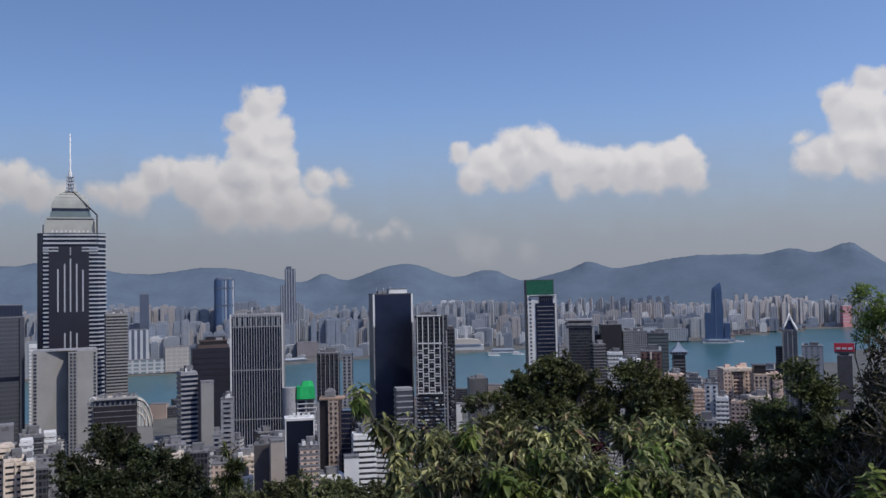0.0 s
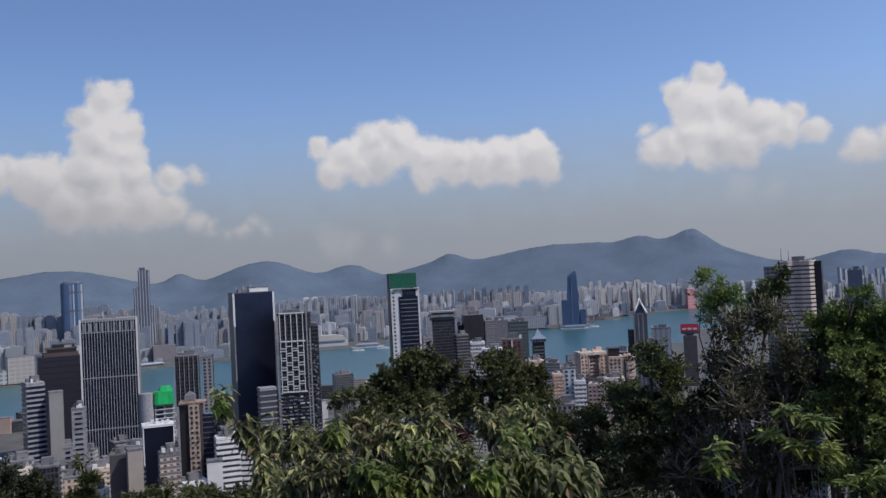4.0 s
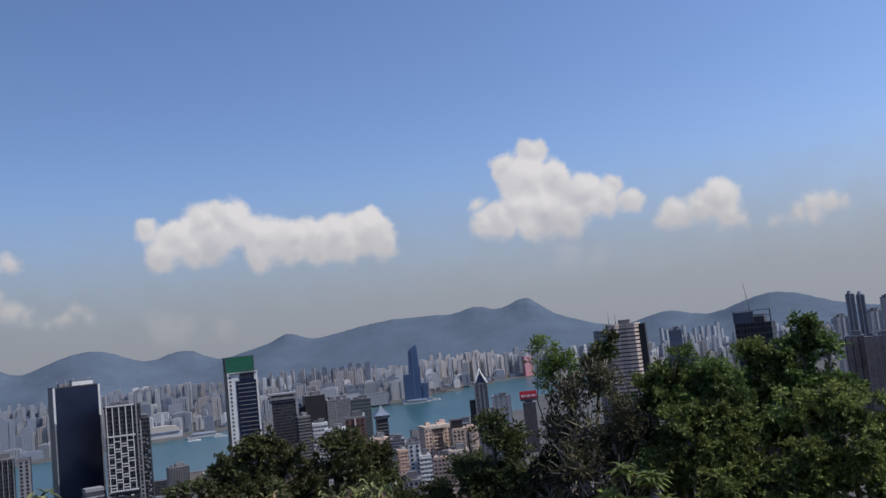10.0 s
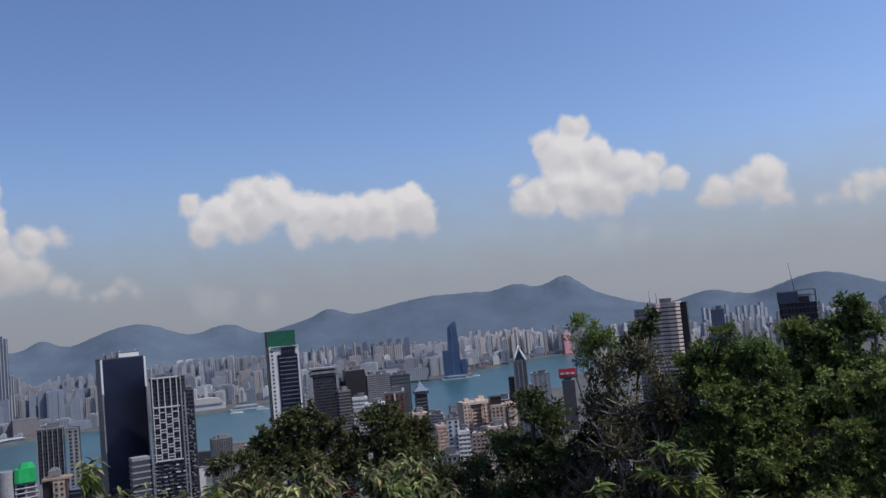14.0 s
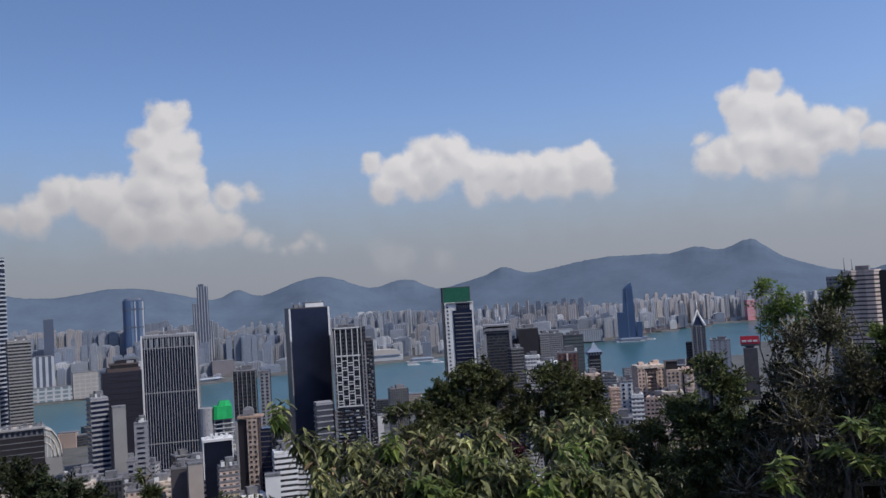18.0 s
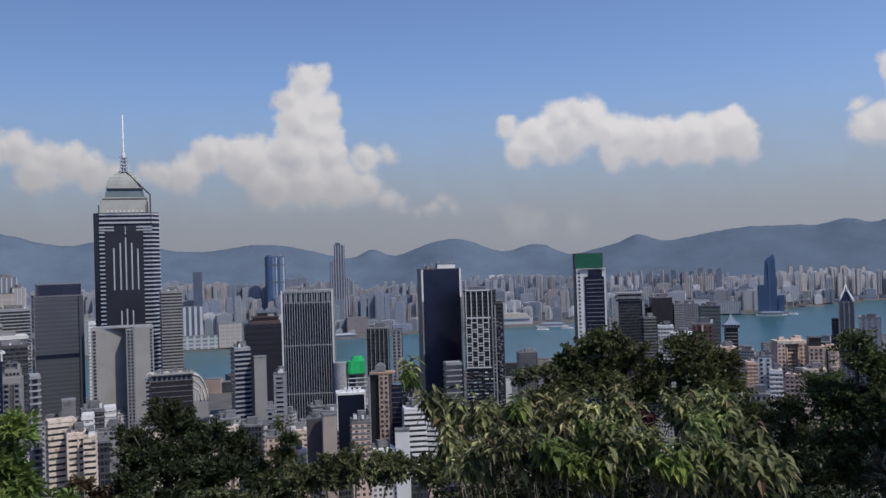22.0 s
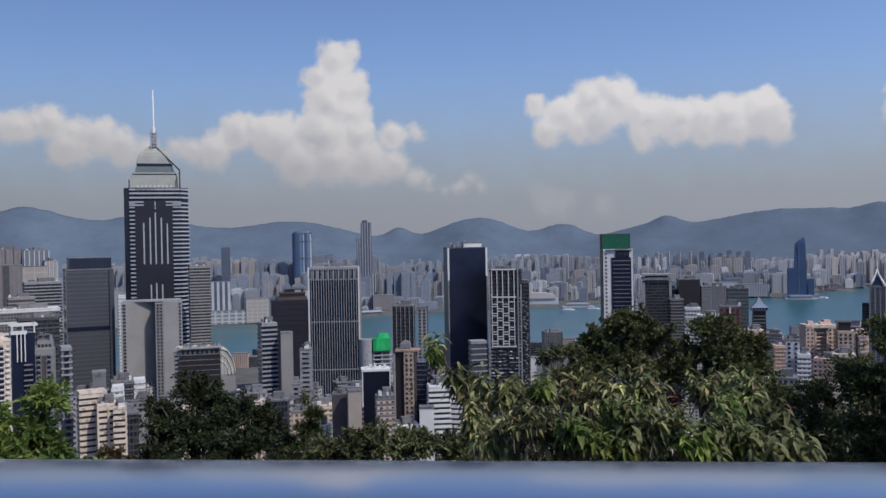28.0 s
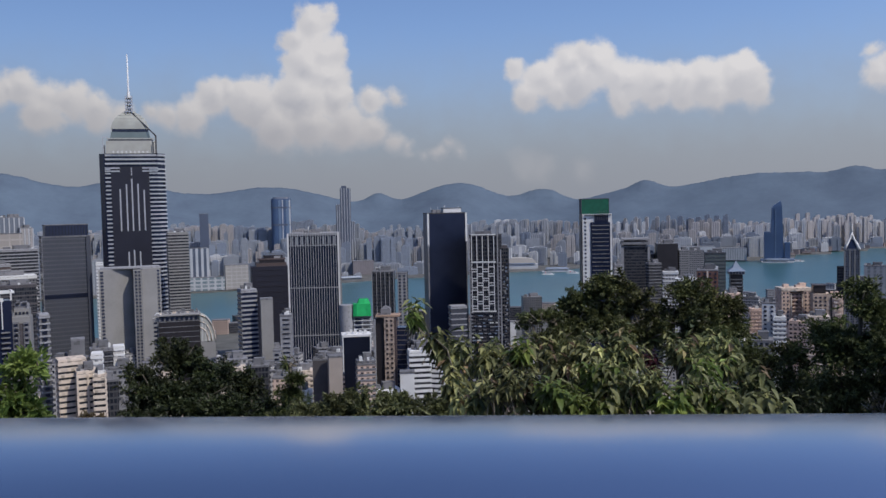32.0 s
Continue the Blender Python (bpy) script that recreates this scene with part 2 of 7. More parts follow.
def facade(name, wall, glass, floor=3.2, bay=3.4, hi=0.55, wide=0.62, spread=0.15, rough=0.75, blinds=0.5, gloss=0.22):
    """Walls with rows of windows; the wall keeps its stains, the panes differ one from the next."""
    mat = bpy.data.materials.new(name)
    mat.use_nodes = True
    nt = mat.node_tree
    bsdf = nt.nodes["Principled BSDF"]

    def m(op, a, b=None):
        nd = nt.nodes.new("ShaderNodeMath")
        nd.operation = op
        for i, v in enumerate((a, b)):
            if v is None:
                continue
            if isinstance(v, (int, float)):
                nd.inputs[i].default_value = v
            else:
                nt.links.new(v, nd.inputs[i])
        return nd.outputs[0]

    tc, sp = nt.nodes.new("ShaderNodeTexCoord"), nt.nodes.new("ShaderNodeSeparateXYZ")
    nt.links.new(tc.outputs["Object"], sp.inputs[0])
    x, y, z = sp.outputs
    u, v = m("DIVIDE", m("ADD", m("ADD", x, y), 500.0), bay), m("DIVIDE", m("ADD", z, 100.0), floor)
    win = m("MULTIPLY", m("LESS_THAN", m("FRACT", u), wide), m("LESS_THAN", m("FRACT", v), hi))
    cell = nt.nodes.new("ShaderNodeCombineXYZ")
    nt.links.new(m("FLOOR", u), cell.inputs[0])
    nt.links.new(m("FLOOR", v), cell.inputs[1])
    wn = nt.nodes.new("ShaderNodeTexWhiteNoise")
    nt.links.new(cell.outputs[0], wn.inputs["Vector"])
    ge, gs = nt.nodes.new("ShaderNodeNewGeometry"), nt.nodes.new("ShaderNodeSeparateXYZ")
    nt.links.new(ge.outputs["Normal"], gs.inputs[0])
    win = m("MULTIPLY", win, m("LESS_THAN", gs.outputs[2], 0.5))
    n1 = nt.nodes.new("ShaderNodeTexNoise")
    n1.inputs["Scale"].default_value, n1.inputs["Detail"].default_value = 0.08, 5
    nt.links.new(tc.outputs["Object"], n1.inputs["Vector"])

    def mix(f, a, b):
        nd = nt.nodes.new("ShaderNodeMix")
        nd.data_type = "RGBA"
        nt.links.new(f, nd.inputs[0])
        for i, c in ((6, a), (7, b)):
            if isinstance(c, tuple):
                nd.inputs[i].default_value = (*c, 1)
            else:
                nt.links.new(c, nd.inputs[i])
        return nd.outputs[2]

    w = mix(n1.outputs["Fac"], tuple(c * 0.72 for c in wall), tuple(min(c * 1.25, 0.9) for c in wall))
    oi, hs, mr = nt.nodes.new("ShaderNodeObjectInfo"), nt.nodes.new("ShaderNodeHueSaturation"), nt.nodes.new("ShaderNodeMapRange")
    mr.inputs["To Min"].default_value, mr.inputs["To Max"].default_value = 1 - spread, 1 + spread
    nt.links.new(oi.outputs["Random"], mr.inputs["Value"])
    nt.links.new(mr.outputs[0], hs.inputs["Value"])
    nt.links.new(w, hs.inputs["Color"])
    g = mix(m("MULTIPLY", m("POWER", wn.outputs["Value"], 3.0), blinds), glass, tuple(min(c * 0.7 + 0.05, 0.8) for c in wall))
    nt.links.new(mix(win, hs.outputs[0], g), bsdf.inputs["Base Color"])
    nt.links.new(m("SUBTRACT", rough, m("MULTIPLY", win, rough - gloss)), bsdf.inputs["Roughness"])
    return mat


def leafy(name, dark, light, rough=0.5, through_light=0.25, dry=False, low=0.14):
    mat = bpy.data.materials.new(name)
    mat.use_nodes = True
    nt = mat.node_tree
    bsdf = nt.nodes["Principled BSDF"]
    ge = nt.nodes.new("ShaderNodeNewGeometry")
    cr = nt.nodes.new("ShaderNodeValToRGB")
    between = lambda q: (*[a + (b - a) * q for a, b in zip(dark, light)], 1)
    cr.color_ramp.elements[0].color, cr.color_ramp.elements[1].color = between(low), between(0.85 + 0.15 * (low < 0.1))
    if dry:
        cr.color_ramp.elements.new(0.945).color = between(0.9)
        cr.color_ramp.elements.new(0.955).color = (0.25, 0.17, 0.10, 1)
        cr.color_ramp.elements[-1].color = (0.32, 0.23, 0.14, 1)
    cr.color_ramp.elements.new(0.65).color = between(0.40)
    nt.links.new(ge.outputs["Random Per Island"], cr.inputs[0])
    tc, nz = nt.nodes.new("ShaderNodeTexCoord"), nt.nodes.new("ShaderNodeTexNoise")
    nz.inputs["Scale"].default_value = 2.2
    nt.links.new(tc.outputs["Object"], nz.inputs["Vector"])
    hs, mr = nt.nodes.new("ShaderNodeHueSaturation"), nt.nodes.new("ShaderNodeMapRange")
    mr.inputs["From Min"].default_value, mr.inputs["From Max"].default_value = 0.3, 0.7
    mr.inputs["To Min"].default_value, mr.inputs["To Max"].default_value = 0.5, 1.4
    nt.links.new(nz.outputs["Fac"], mr.inputs["Value"])
    n2, h2 = nt.nodes.new("ShaderNodeTexNoise"), nt.nodes.new("ShaderNodeMapRange")   # some boughs are yellower than others
    n2.inputs["Scale"].default_value = 0.7
    nt.links.new(tc.outputs["Object"], n2.inputs["Vector"])
    h2.inputs["From Min"].default_value, h2.inputs["From Max"].default_value = 0.35, 0.65
    h2.inputs["To Min"].default_value, h2.inputs["To Max"].default_value = 0.52, 0.474
    nt.links.new(n2.outputs["Fac"], h2.inputs["Value"])
    nt.links.new(h2.outputs[0], hs.inputs["Hue"])
    nt.links.new(mr.outputs[0], hs.inputs["Value"])
    nt.links.new(cr.outputs[0], hs.inputs["Color"])
    nt.links.new(hs.outputs[0], bsdf.inputs["Base Color"])
    bsdf.inputs["Roughness"].default_value = rough
    bsdf.inputs["Specular IOR Level"].default_value = 0.3
    tr, ms = nt.nodes.new("ShaderNodeBsdfTranslucent"), nt.nodes.new("ShaderNodeMixShader")
    nt.links.new(hs.outputs[0], tr.inputs["Color"])
    ms.inputs[0].default_value = through_light
    out = nt.nodes["Material Output"]
    nt.links.new(bsdf.outputs[0], ms.inputs[1])
    nt.links.new(tr.outputs[0], ms.inputs[2])
    nt.links.new(ms.outputs[0], out.inputs[0])
    return mat


M = {
    "earth": material("hillside_soil", (0.07, 0.06, 0.04), 0.95, vary=0.4, scale=0.3, bump=0.4),
    "street": material("street_and_roofs", (0.085, 0.085, 0.08), 0.9, vary=0.5, scale=0.03, fine=0.4),
    "white": material("white_paint", (0.60, 0.60, 0.60), 0.7, vary=0.12, scale=0.1),
    "offwhite": material("grey_white_tile", (0.26, 0.26, 0.275), 0.75, vary=0.2, scale=0.06, clutter=0.2),
    "concrete": material("grey_concrete", (0.155, 0.155, 0.168), 0.85, vary=0.2, scale=0.08, spread=0.2, clutter=0.35),
    "plainwall": material("plain_grey_white_wall", (0.238, 0.232, 0.228), 0.8, vary=0.16, scale=0.05, fine=0.9),
    "cream": material("cream_render", (0.58, 0.49, 0.41), 0.8, vary=0.15, scale=0.08, clutter=0.45),
    "peach": material("peach_tile", (0.60, 0.45, 0.37), 0.8, vary=0.2, scale=0.08, clutter=0.45),
    "brown": material("brown_tile", (0.32, 0.22, 0.16), 0.75, vary=0.2, scale=0.08, clutter=0.45),
    "darkbrown": material("dark_brown_stone", (0.022, 0.019, 0.022), 0.4, vary=0.2, scale=0.1),
    "black": material("black_curtain_wall", (0.060, 0.070, 0.115), 0.32, metal=0.95, vary=0.2, scale=0.05),
    "navy": material("navy_glass", (0.012, 0.017, 0.040), 0.2, vary=0.3, scale=0.06),
    "greyglass": material("grey_mirror_glass", (0.06, 0.064, 0.08), 0.25, vary=0.2, scale=0.05),
    "blueglass": material("blue_glass", (0.05, 0.085, 0.165), 0.35, vary=0.15, scale=0.02),
    "net": material("green_scaffold_net", (0.004, 0.095, 0.055), 0.8, vary=0.2, scale=0.3, bump=0.2),
    "brightnet": material("bright_green_net", (0.01, 0.36, 0.10), 0.8, vary=0.2, scale=0.3),
    "red": material("red_sign_face", (0.55, 0.03, 0.05), 0.6, vary=0.1),
    "silver": material("silver_cladding", (0.37, 0.38, 0.41), 0.45, metal=0.0, vary=0.12, scale=0.1),
    "steel": material("galvanised_steel", (0.45, 0.45, 0.46), 0.4, metal=0.7, vary=0.2),
    "lattice": material("dark_steelwork", (0.10, 0.10, 0.11), 0.5, metal=0.4),
    "twig": material("pale_grey_twig_bark", (0.24, 0.215, 0.18), 0.9, vary=0.3, scale=6),
    "bark": material("grey_brown_bark", (0.115, 0.10, 0.08), 0.9, vary=0.4, scale=6, fine=40, bump=0.5),
    "leaf_dark": leafy("dark_green_leaves", (0.014, 0.024, 0.010), (0.205, 0.23, 0.085)),
    # shade inside and below the foliage is put into this leaf colour
    "leaf_deep": leafy("leaves_darkened_for_shade", (0.008, 0.013, 0.006), (0.060, 0.074, 0.027), through_light=0.15),
    "leaf_deep2": leafy("deep_green_leaves", (0.020, 0.038, 0.013), (0.33, 0.42, 0.12), through_light=0.3),
    "leaf_mid": leafy("mid_green_leaves", (0.024, 0.05, 0.018), (0.46, 0.56, 0.16), through_light=0.4),
    "leaf_bright": leafy("yellow_green_leaves", (0.045, 0.088, 0.020), (0.36, 0.45, 0.12), through_light=0.45),
    "leaf_olive": leafy("olive_drooping_leaves", (0.026, 0.044, 0.018), (0.56, 0.56, 0.245), dry=True, low=0.0, through_light=0.35),
    "leaf_scrub": leafy("olive_brown_scrub_leaves", (0.026, 0.036, 0.016), (0.25, 0.265, 0.115)),
    "leaf_straggly": leafy("grey_brown_straggling_leaves", (0.026, 0.027, 0.014), (0.20, 0.18, 0.09)),
    "leaf_red": leafy("dark_red_leaves", (0.030, 0.008, 0.010), (0.16, 0.035, 0.045)),
    "leaf_dry": leafy("dry_brown_leaves", (0.04, 0.03, 0.015), (0.16, 0.11, 0.05)),
}


# ---------------------------------------------------------------- helpers for meshes
def mesh_of(name, verts, faces, smooth=False):
    me = bpy.data.meshes.new(name)
    me.from_pydata([tuple(v) for v in verts], [], [tuple(f) for f in faces])
    me.update()
    if smooth:
        me.polygons.foreach_set("use_smooth", [True] * len(me.polygons))
    return me


def tri_mesh(name, verts, tris, smooth=False):
    """A mesh from numpy arrays: (n, 3) places and (k, 3) corners."""
    me = bpy.data.meshes.new(name)
    me.vertices.add(len(verts))
    me.vertices.foreach_set("co", np.asarray(verts, np.float32).ravel())
    me.loops.add(len(tris) * 3)
    me.loops.foreach_set("vertex_index", np.asarray(tris, np.int32).ravel())
    me.polygons.add(len(tris))
    me.polygons.foreach_set("loop_start", np.arange(0, len(tris) * 3, 3, dtype=np.int32))
    me.polygons.foreach_set("use_smooth", np.full(len(tris), smooth))
    me.update(calc_edges=True)
    return me


BOXES = {}


def box(w, d, h):
    """A box that stands on its origin; alike boxes share one mesh."""
    key = (round(w, 2), round(d, 2), round(h, 2))
    if key not in BOXES:
        a, b = key[0] / 2, key[1] / 2
        v = [(x, y, z) for z in (0, key[2]) for x, y in ((-a, -b), (a, -b), (a, b), (-a, b))]
        BOXES[key] = mesh_of("box", v, [(3, 2, 1, 0), (4, 5, 6, 7), (0, 1, 5, 4), (1, 2, 6, 5), (2, 3, 7, 6), (3, 0, 4, 7)])
    return BOXES[key]


def boxes(name, rows):
    """Several boxes in one mesh: centre x, y, foot z, width, depth, height."""
    v, f = [], []
    for x, y, z, w, d, h in rows:
        k = len(v)
        v += [(x + sx * w / 2, y + sy * d / 2, z + sz * h) for sz in (0, 1) for sx, sy in ((-1, -1), (1, -1), (1, 1), (-1, 1))]
        f += [tuple(k + i for i in q) for q in ((3, 2, 1, 0), (4, 5, 6, 7), (0, 1, 5, 4), (1, 2, 6, 5), (2, 3, 7, 6), (3, 0, 4, 7))]
    return mesh_of(name, v, f)


def prism(name, outline, z0, z1, shrink=1.0):
    """An upright prism over an outline; shrink draws the top towards the middle."""
    k = len(outline)
    cx, cy = sum(p[0] for p in outline) / k, sum(p[1] for p in outline) / k
    v = [(x, y, z0) for x, y in outline] + [(cx + (x - cx) * shrink, cy + (y - cy) * shrink, z1) for x, y in outline]
    f = [tuple(range(k))[::-1], tuple(range(k, 2 * k))] + [(i, (i + 1) % k, k + (i + 1) % k, k + i) for i in range(k)]
    return mesh_of(name, v, f)


def tube_mesh(name, path, radii, sides=7):
    """A tapered tube along a line of places."""
    v, f = [], []
    pts = [Vector(p) for p in path]
    for i, p in enumerate(pts):
        d = (pts[min(i + 1, len(pts) - 1)] - pts[max(i - 1, 0)]).normalized()
        a = d.orthogonal().normalized()
        b = d.cross(a)
        for k in range(sides):
            w = 2 * math.pi * k / sides
            v.append(p + (a * math.cos(w) + b * math.sin(w)) * radii[i])
    for i in range(len(pts) - 1):
        for k in range(sides):
            q = (k + 1) % sides
            f.append((i * sides + k, i * sides + q, (i + 1) * sides + q, (i + 1) * sides + k))
    f.append(tuple(range(sides))[::-1])
    f.append(tuple(range((len(pts) - 1) * sides, len(pts) * sides)))
    return mesh_of(name, v, f, True)


def part(name, data, mat, parent, label="", at=(0, 0, 0), turn=0.0):
    if mat and not data.materials:
        data.materials.append(mat)
    ob = new(name, data)
    ob.parent = parent
    ob.location, ob.rotation_euler[2] = at, radians(turn)
    if mat and data.materials[0] is not mat:
        ob.material_slots[0].link = "OBJECT"
        ob.material_slots[0].material = mat
    if label:
        ob["label"] = label
    return ob


def spot(bearing, dist):
    return dist * math.sin(radians(bearing)), dist * math.cos(radians(bearing))


def lift(dist, height):
    """The level, above the sea, of what stands height degrees above the eye's level at that distance."""
    return EYE + dist * math.tan(radians(height))


def thing(name, label, category, bearing, dist, foot=None, turn=0.0, group=""):
    """An empty at the foot of a thing, whose front (-y) looks towards the terrace."""
    ob = new(name)
    x, y = spot(bearing, dist)
    ob.location = (x, y, ground_at(x, y) if foot is None else foot)
    ob.rotation_euler[2] = radians(-bearing + turn)
    return tagged(ob, label, category, group)


# ---------------------------------------------------------------- ground, water, mountains
def near_shore(b):
    return float(np.interp(b, [-100, -23, -4.5, 11, 18.5, 24, 100], [1420, 1470, 1545, 1800, 2220, 3500, 3700]))


def far_shore(b):
    return float(np.interp(b, [-100, -23, -2.7, 9.2, 12, 17.5, 23, 100], [2060, 2140, 2530, 2840, 3000, 3600, 3750, 3800]))


RAIL_FACING = -10.2


def ground_at(x, y):
    r, b = math.hypot(x, y), math.degrees(math.atan2(x, y))
    if abs(b) > 100:
        return 198.4 + max(0.0, r - 8) * 0.12 if r < 700 else 281.0
    s, f = near_shore(b), far_shore(b)
    ahead = x * math.sin(radians(RAIL_FACING)) + y * math.cos(radians(RAIL_FACING))       # a flat terrace up to a straight edge beyond the rail
    k = min(1.0, max(0.0, (r - 8) / 12))
    r = r * k + max(ahead, 0.0) * (1 - k) if r < 20 else r
    z = float(np.interp(r, [0, 1.0, 1.6, 6, 15, 30, 100, 250, 420, 600, s - 4, s + 4, f - 4, f + 4, 4950],
                        [198.4, 198.4, 196.6, 193.0, 185.5, 175, 135, 75, 28, 7, 5, -5, -5, 4, 10]))
    t = min(1.0, max(0.0, (abs(b) - 70) / 30))
    return z * (1 - t) + 198.4 * t if r < 700 else z


def build_ground():
    radii = [0.5, 0.8, 1, 1.2, 1.4, 1.6, 1.9, 2.2, 2.6, 3, 3.5, 4, 4.5, 5, 5.5, 6, 7, 8, 9, 12, 15, 20, 25, 30, 45, 65, 100, 140, 190, 250, 300, 350, 420, 500, 600, 800, 1000, 1200]
    radii += list(range(1400, 3920, 40)) + [4100, 4300, 4600, 4950]
    bearings = [i * 2.0 - 180 for i in range(180)]
    v, f, idx = [(0, 0, 198.4)], [], []
    for r in radii:
        for b in bearings:
            x, y = spot(b, r)
            bump = 0.35 * noise.noise((x * 0.3, y * 0.3, 0)) if 9 < r < 60 else 0
            v.append((x, y, ground_at(x, y) + bump))
    k = len(bearings)
    for j in range(k):
        f.append((0, 1 + (j + 1) % k, 1 + j))
        idx.append(0)
    for i in range(len(radii) - 1):
        for j in range(k):
            q = (j + 1) % k
            f.append((1 + i * k + j, 1 + i * k + q, 1 + (i + 1) * k + q, 1 + (i + 1) * k + j))
            idx.append(0 if radii[i] < 420 else 1)
    me = mesh_of("ground", v, f, True)
    me.materials.append(M["earth"])
    me.materials.append(M["street"])
    me.polygons.foreach_set("material_index", idx)
    tagged(new("ground", me), "steep wooded hillside falling to a flat built-up shore", "ground", kind="structure")


def build_water():
    mat = material("harbour_water", (0.034, 0.093, 0.106), 0.30, vary=0.16, scale=0.004, fine=0.03, spec=0.35)
    nt = mat.node_tree
    wv, bp, tc = nt.nodes.new("ShaderNodeTexNoise"), nt.nodes.new("ShaderNodeBump"), nt.nodes.new("ShaderNodeTexCoord")
    wv.inputs["Scale"].default_value, wv.inputs["Detail"].default_value = 0.09, 6
    bp.inputs["Strength"].default_value, bp.inputs["Distance"].default_value = 0.5, 1.5
    nt.links.new(tc.outputs["Object"], wv.inputs["Vector"])
    nt.links.new(wv.outputs["Fac"], bp.inputs["Height"])
    nt.links.new(bp.outputs[0], nt.nodes["Principled BSDF"].inputs["Normal"])
    v = [spot(b, 1250) + (0,) for b in range(-100, 101, 2)] + [spot(b, 4200) + (0,) for b in range(-100, 101, 2)]
    k = len(v) // 2
    me = mesh_of("water", v, [(i, i + 1, k + i + 1, k + i) for i in range(k - 1)])
    me.materials.append(mat)
    tagged(new("water", me), "calm blue-green harbour water between two built-up shores", "water", kind="structure")


PEAKS = [(-29.05, 2.2, 3.72), (19.55, 0.77, 1.17), (-7.95, 2.07, 3.73), (34.82, 1.43, 3.34), (-20.12, 2.06, 5.94), (11.48, 2.24, 8.16), (28.34, 0.86, 2.06), (2.22, 0.76, 2.86), (-35.98, 3.0, 3.94), (-2.43, 1.22, 1.7), (-13.12, 0.75, 1.0), (19.79, 1.15, 4.21), (4.09, 0.53, 1.0), (16.29, 0.34, 1.0)]


def ridge_height(b, smooth=False):
    """How far the skyline of the hills stands above the eye's level, in degrees."""
    e = -0.8 + sum(h * math.exp(-((b - c) / w) ** 2) for c, h, w in PEAKS)
    if smooth:                                               # the broad flanks alone
        return -0.8 + sum(h * math.exp(-((b - c) / w) ** 2) for c, h, w in PEAKS if w > 1.8)
    return e + 0.05 * noise.noise((b * 0.9, 3.3, 0)) + 0.025 * noise.noise((b * 2.7, 1.3, 0)) + 0.008 * noise.noise((b * 8.1, 1.3, 0))


def build_mountains():
    # distance haze is put into the blue-grey base colour of the hills
    mat = material("forested_hills_hazed_colour", (0.100, 0.130, 0.177), 1.0, vary=0.15, scale=0.006, fine=0.04, colour2=(0.100, 0.133, 0.174), spec=0.0)
    steps = [i * 0.12 for i in range(-830, 831)]
    rows = [(3850 + 830 * i / 24, i / 24) for i in range(25)] + [(4780, 0.8), (4900, 0.3)]
    v, f = [], []
    for b in steps:
        jag = 2.6 * noise.noise((b * 1.9, 3.0, 0)) + 2.2 * noise.noise((b * 5.3, 7.0, 0)) + 1.8 * noise.noise((b * 11.0, 2.0, 0))      # tree line on the crest
        top = lift(4680, ridge_height(b, True))
        jag += lift(4680, ridge_height(b)) - top
        for i, (r, q) in enumerate(rows):
            x, y = spot(b, r)
            rough = noise.fractal((x * 0.0034, y * 0.0034, 2.0), 1.0, 2.1, 3)
            z = 6 + (top - 6) * max(0.0, q ** 1.15) + jag * q ** 11 + (rough * 11 * math.sin(math.pi * q) if i < 24 else 0)
            if i < 24:
                z = min(z, lift(r, ridge_height(b, True)) + jag * q ** 11 - 4 - (24 - i) * 0.6)
            v.append((x, y, max(z, 4)))
    k = len(rows)
    for j in range(len(steps) - 1):
        f += [(j * k + i, (j + 1) * k + i, (j + 1) * k + i + 1, j * k + i + 1) for i in range(k - 1)]
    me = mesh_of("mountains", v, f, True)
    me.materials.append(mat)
    tagged(new("backdrop_mountains", me), "long range of forested hills, distance haze in their blue-grey colour", "mountains", kind="structure")


build_ground()
build_water()
build_mountains()


# ---------------------------------------------------------------- terrace rail
def build_rail():
    """A thick polished rail close in front of the eye."""
    r, c, h = 0.12, 0.0938, 0.1467
    rail = thing("guard_rail", "thick polished steel guard rail along the terrace edge", "railing", -10.2, c, EYE - h - r - 1.05)
    rail.rotation_mode = "XYZ"
    rail.rotation_euler[1] = radians(1.2)
    chrome = material("polished_steel", (0.50, 0.52, 0.60), 0.2, metal=1.0, vary=0.05, scale=3, fine=60)
    v, f, n = [], [], 72
    for x in (-4.5, 4.5):
        for k in range(n):
            w = 2 * math.pi * k / n
            v.append((x, r * math.sin(w), 1.05 + r + r * math.cos(w)))
    f = [(k, (k + 1) % n, n + (k + 1) % n, n + k) for k in range(n)] + [tuple(range(n))[::-1], tuple(range(n, 2 * n))]
    part("top_tube", mesh_of("top_tube", v, f, True), chrome, rail, "polished steel tube reflecting the sky")
    foot = rail.location.z - 198.4
    for x in (-3.6, -1.8, 0.0, 1.8, 3.6):
        down = x * math.sin(radians(1.2)) - foot
        part("post", box(0.08, 0.08, round(1.06 - down, 4)), chrome, rail, at=(x, 0, down))
        part("foot_plate", box(0.2, 0.2, 0.03), chrome, rail, at=(x, 0, down))


build_rail()


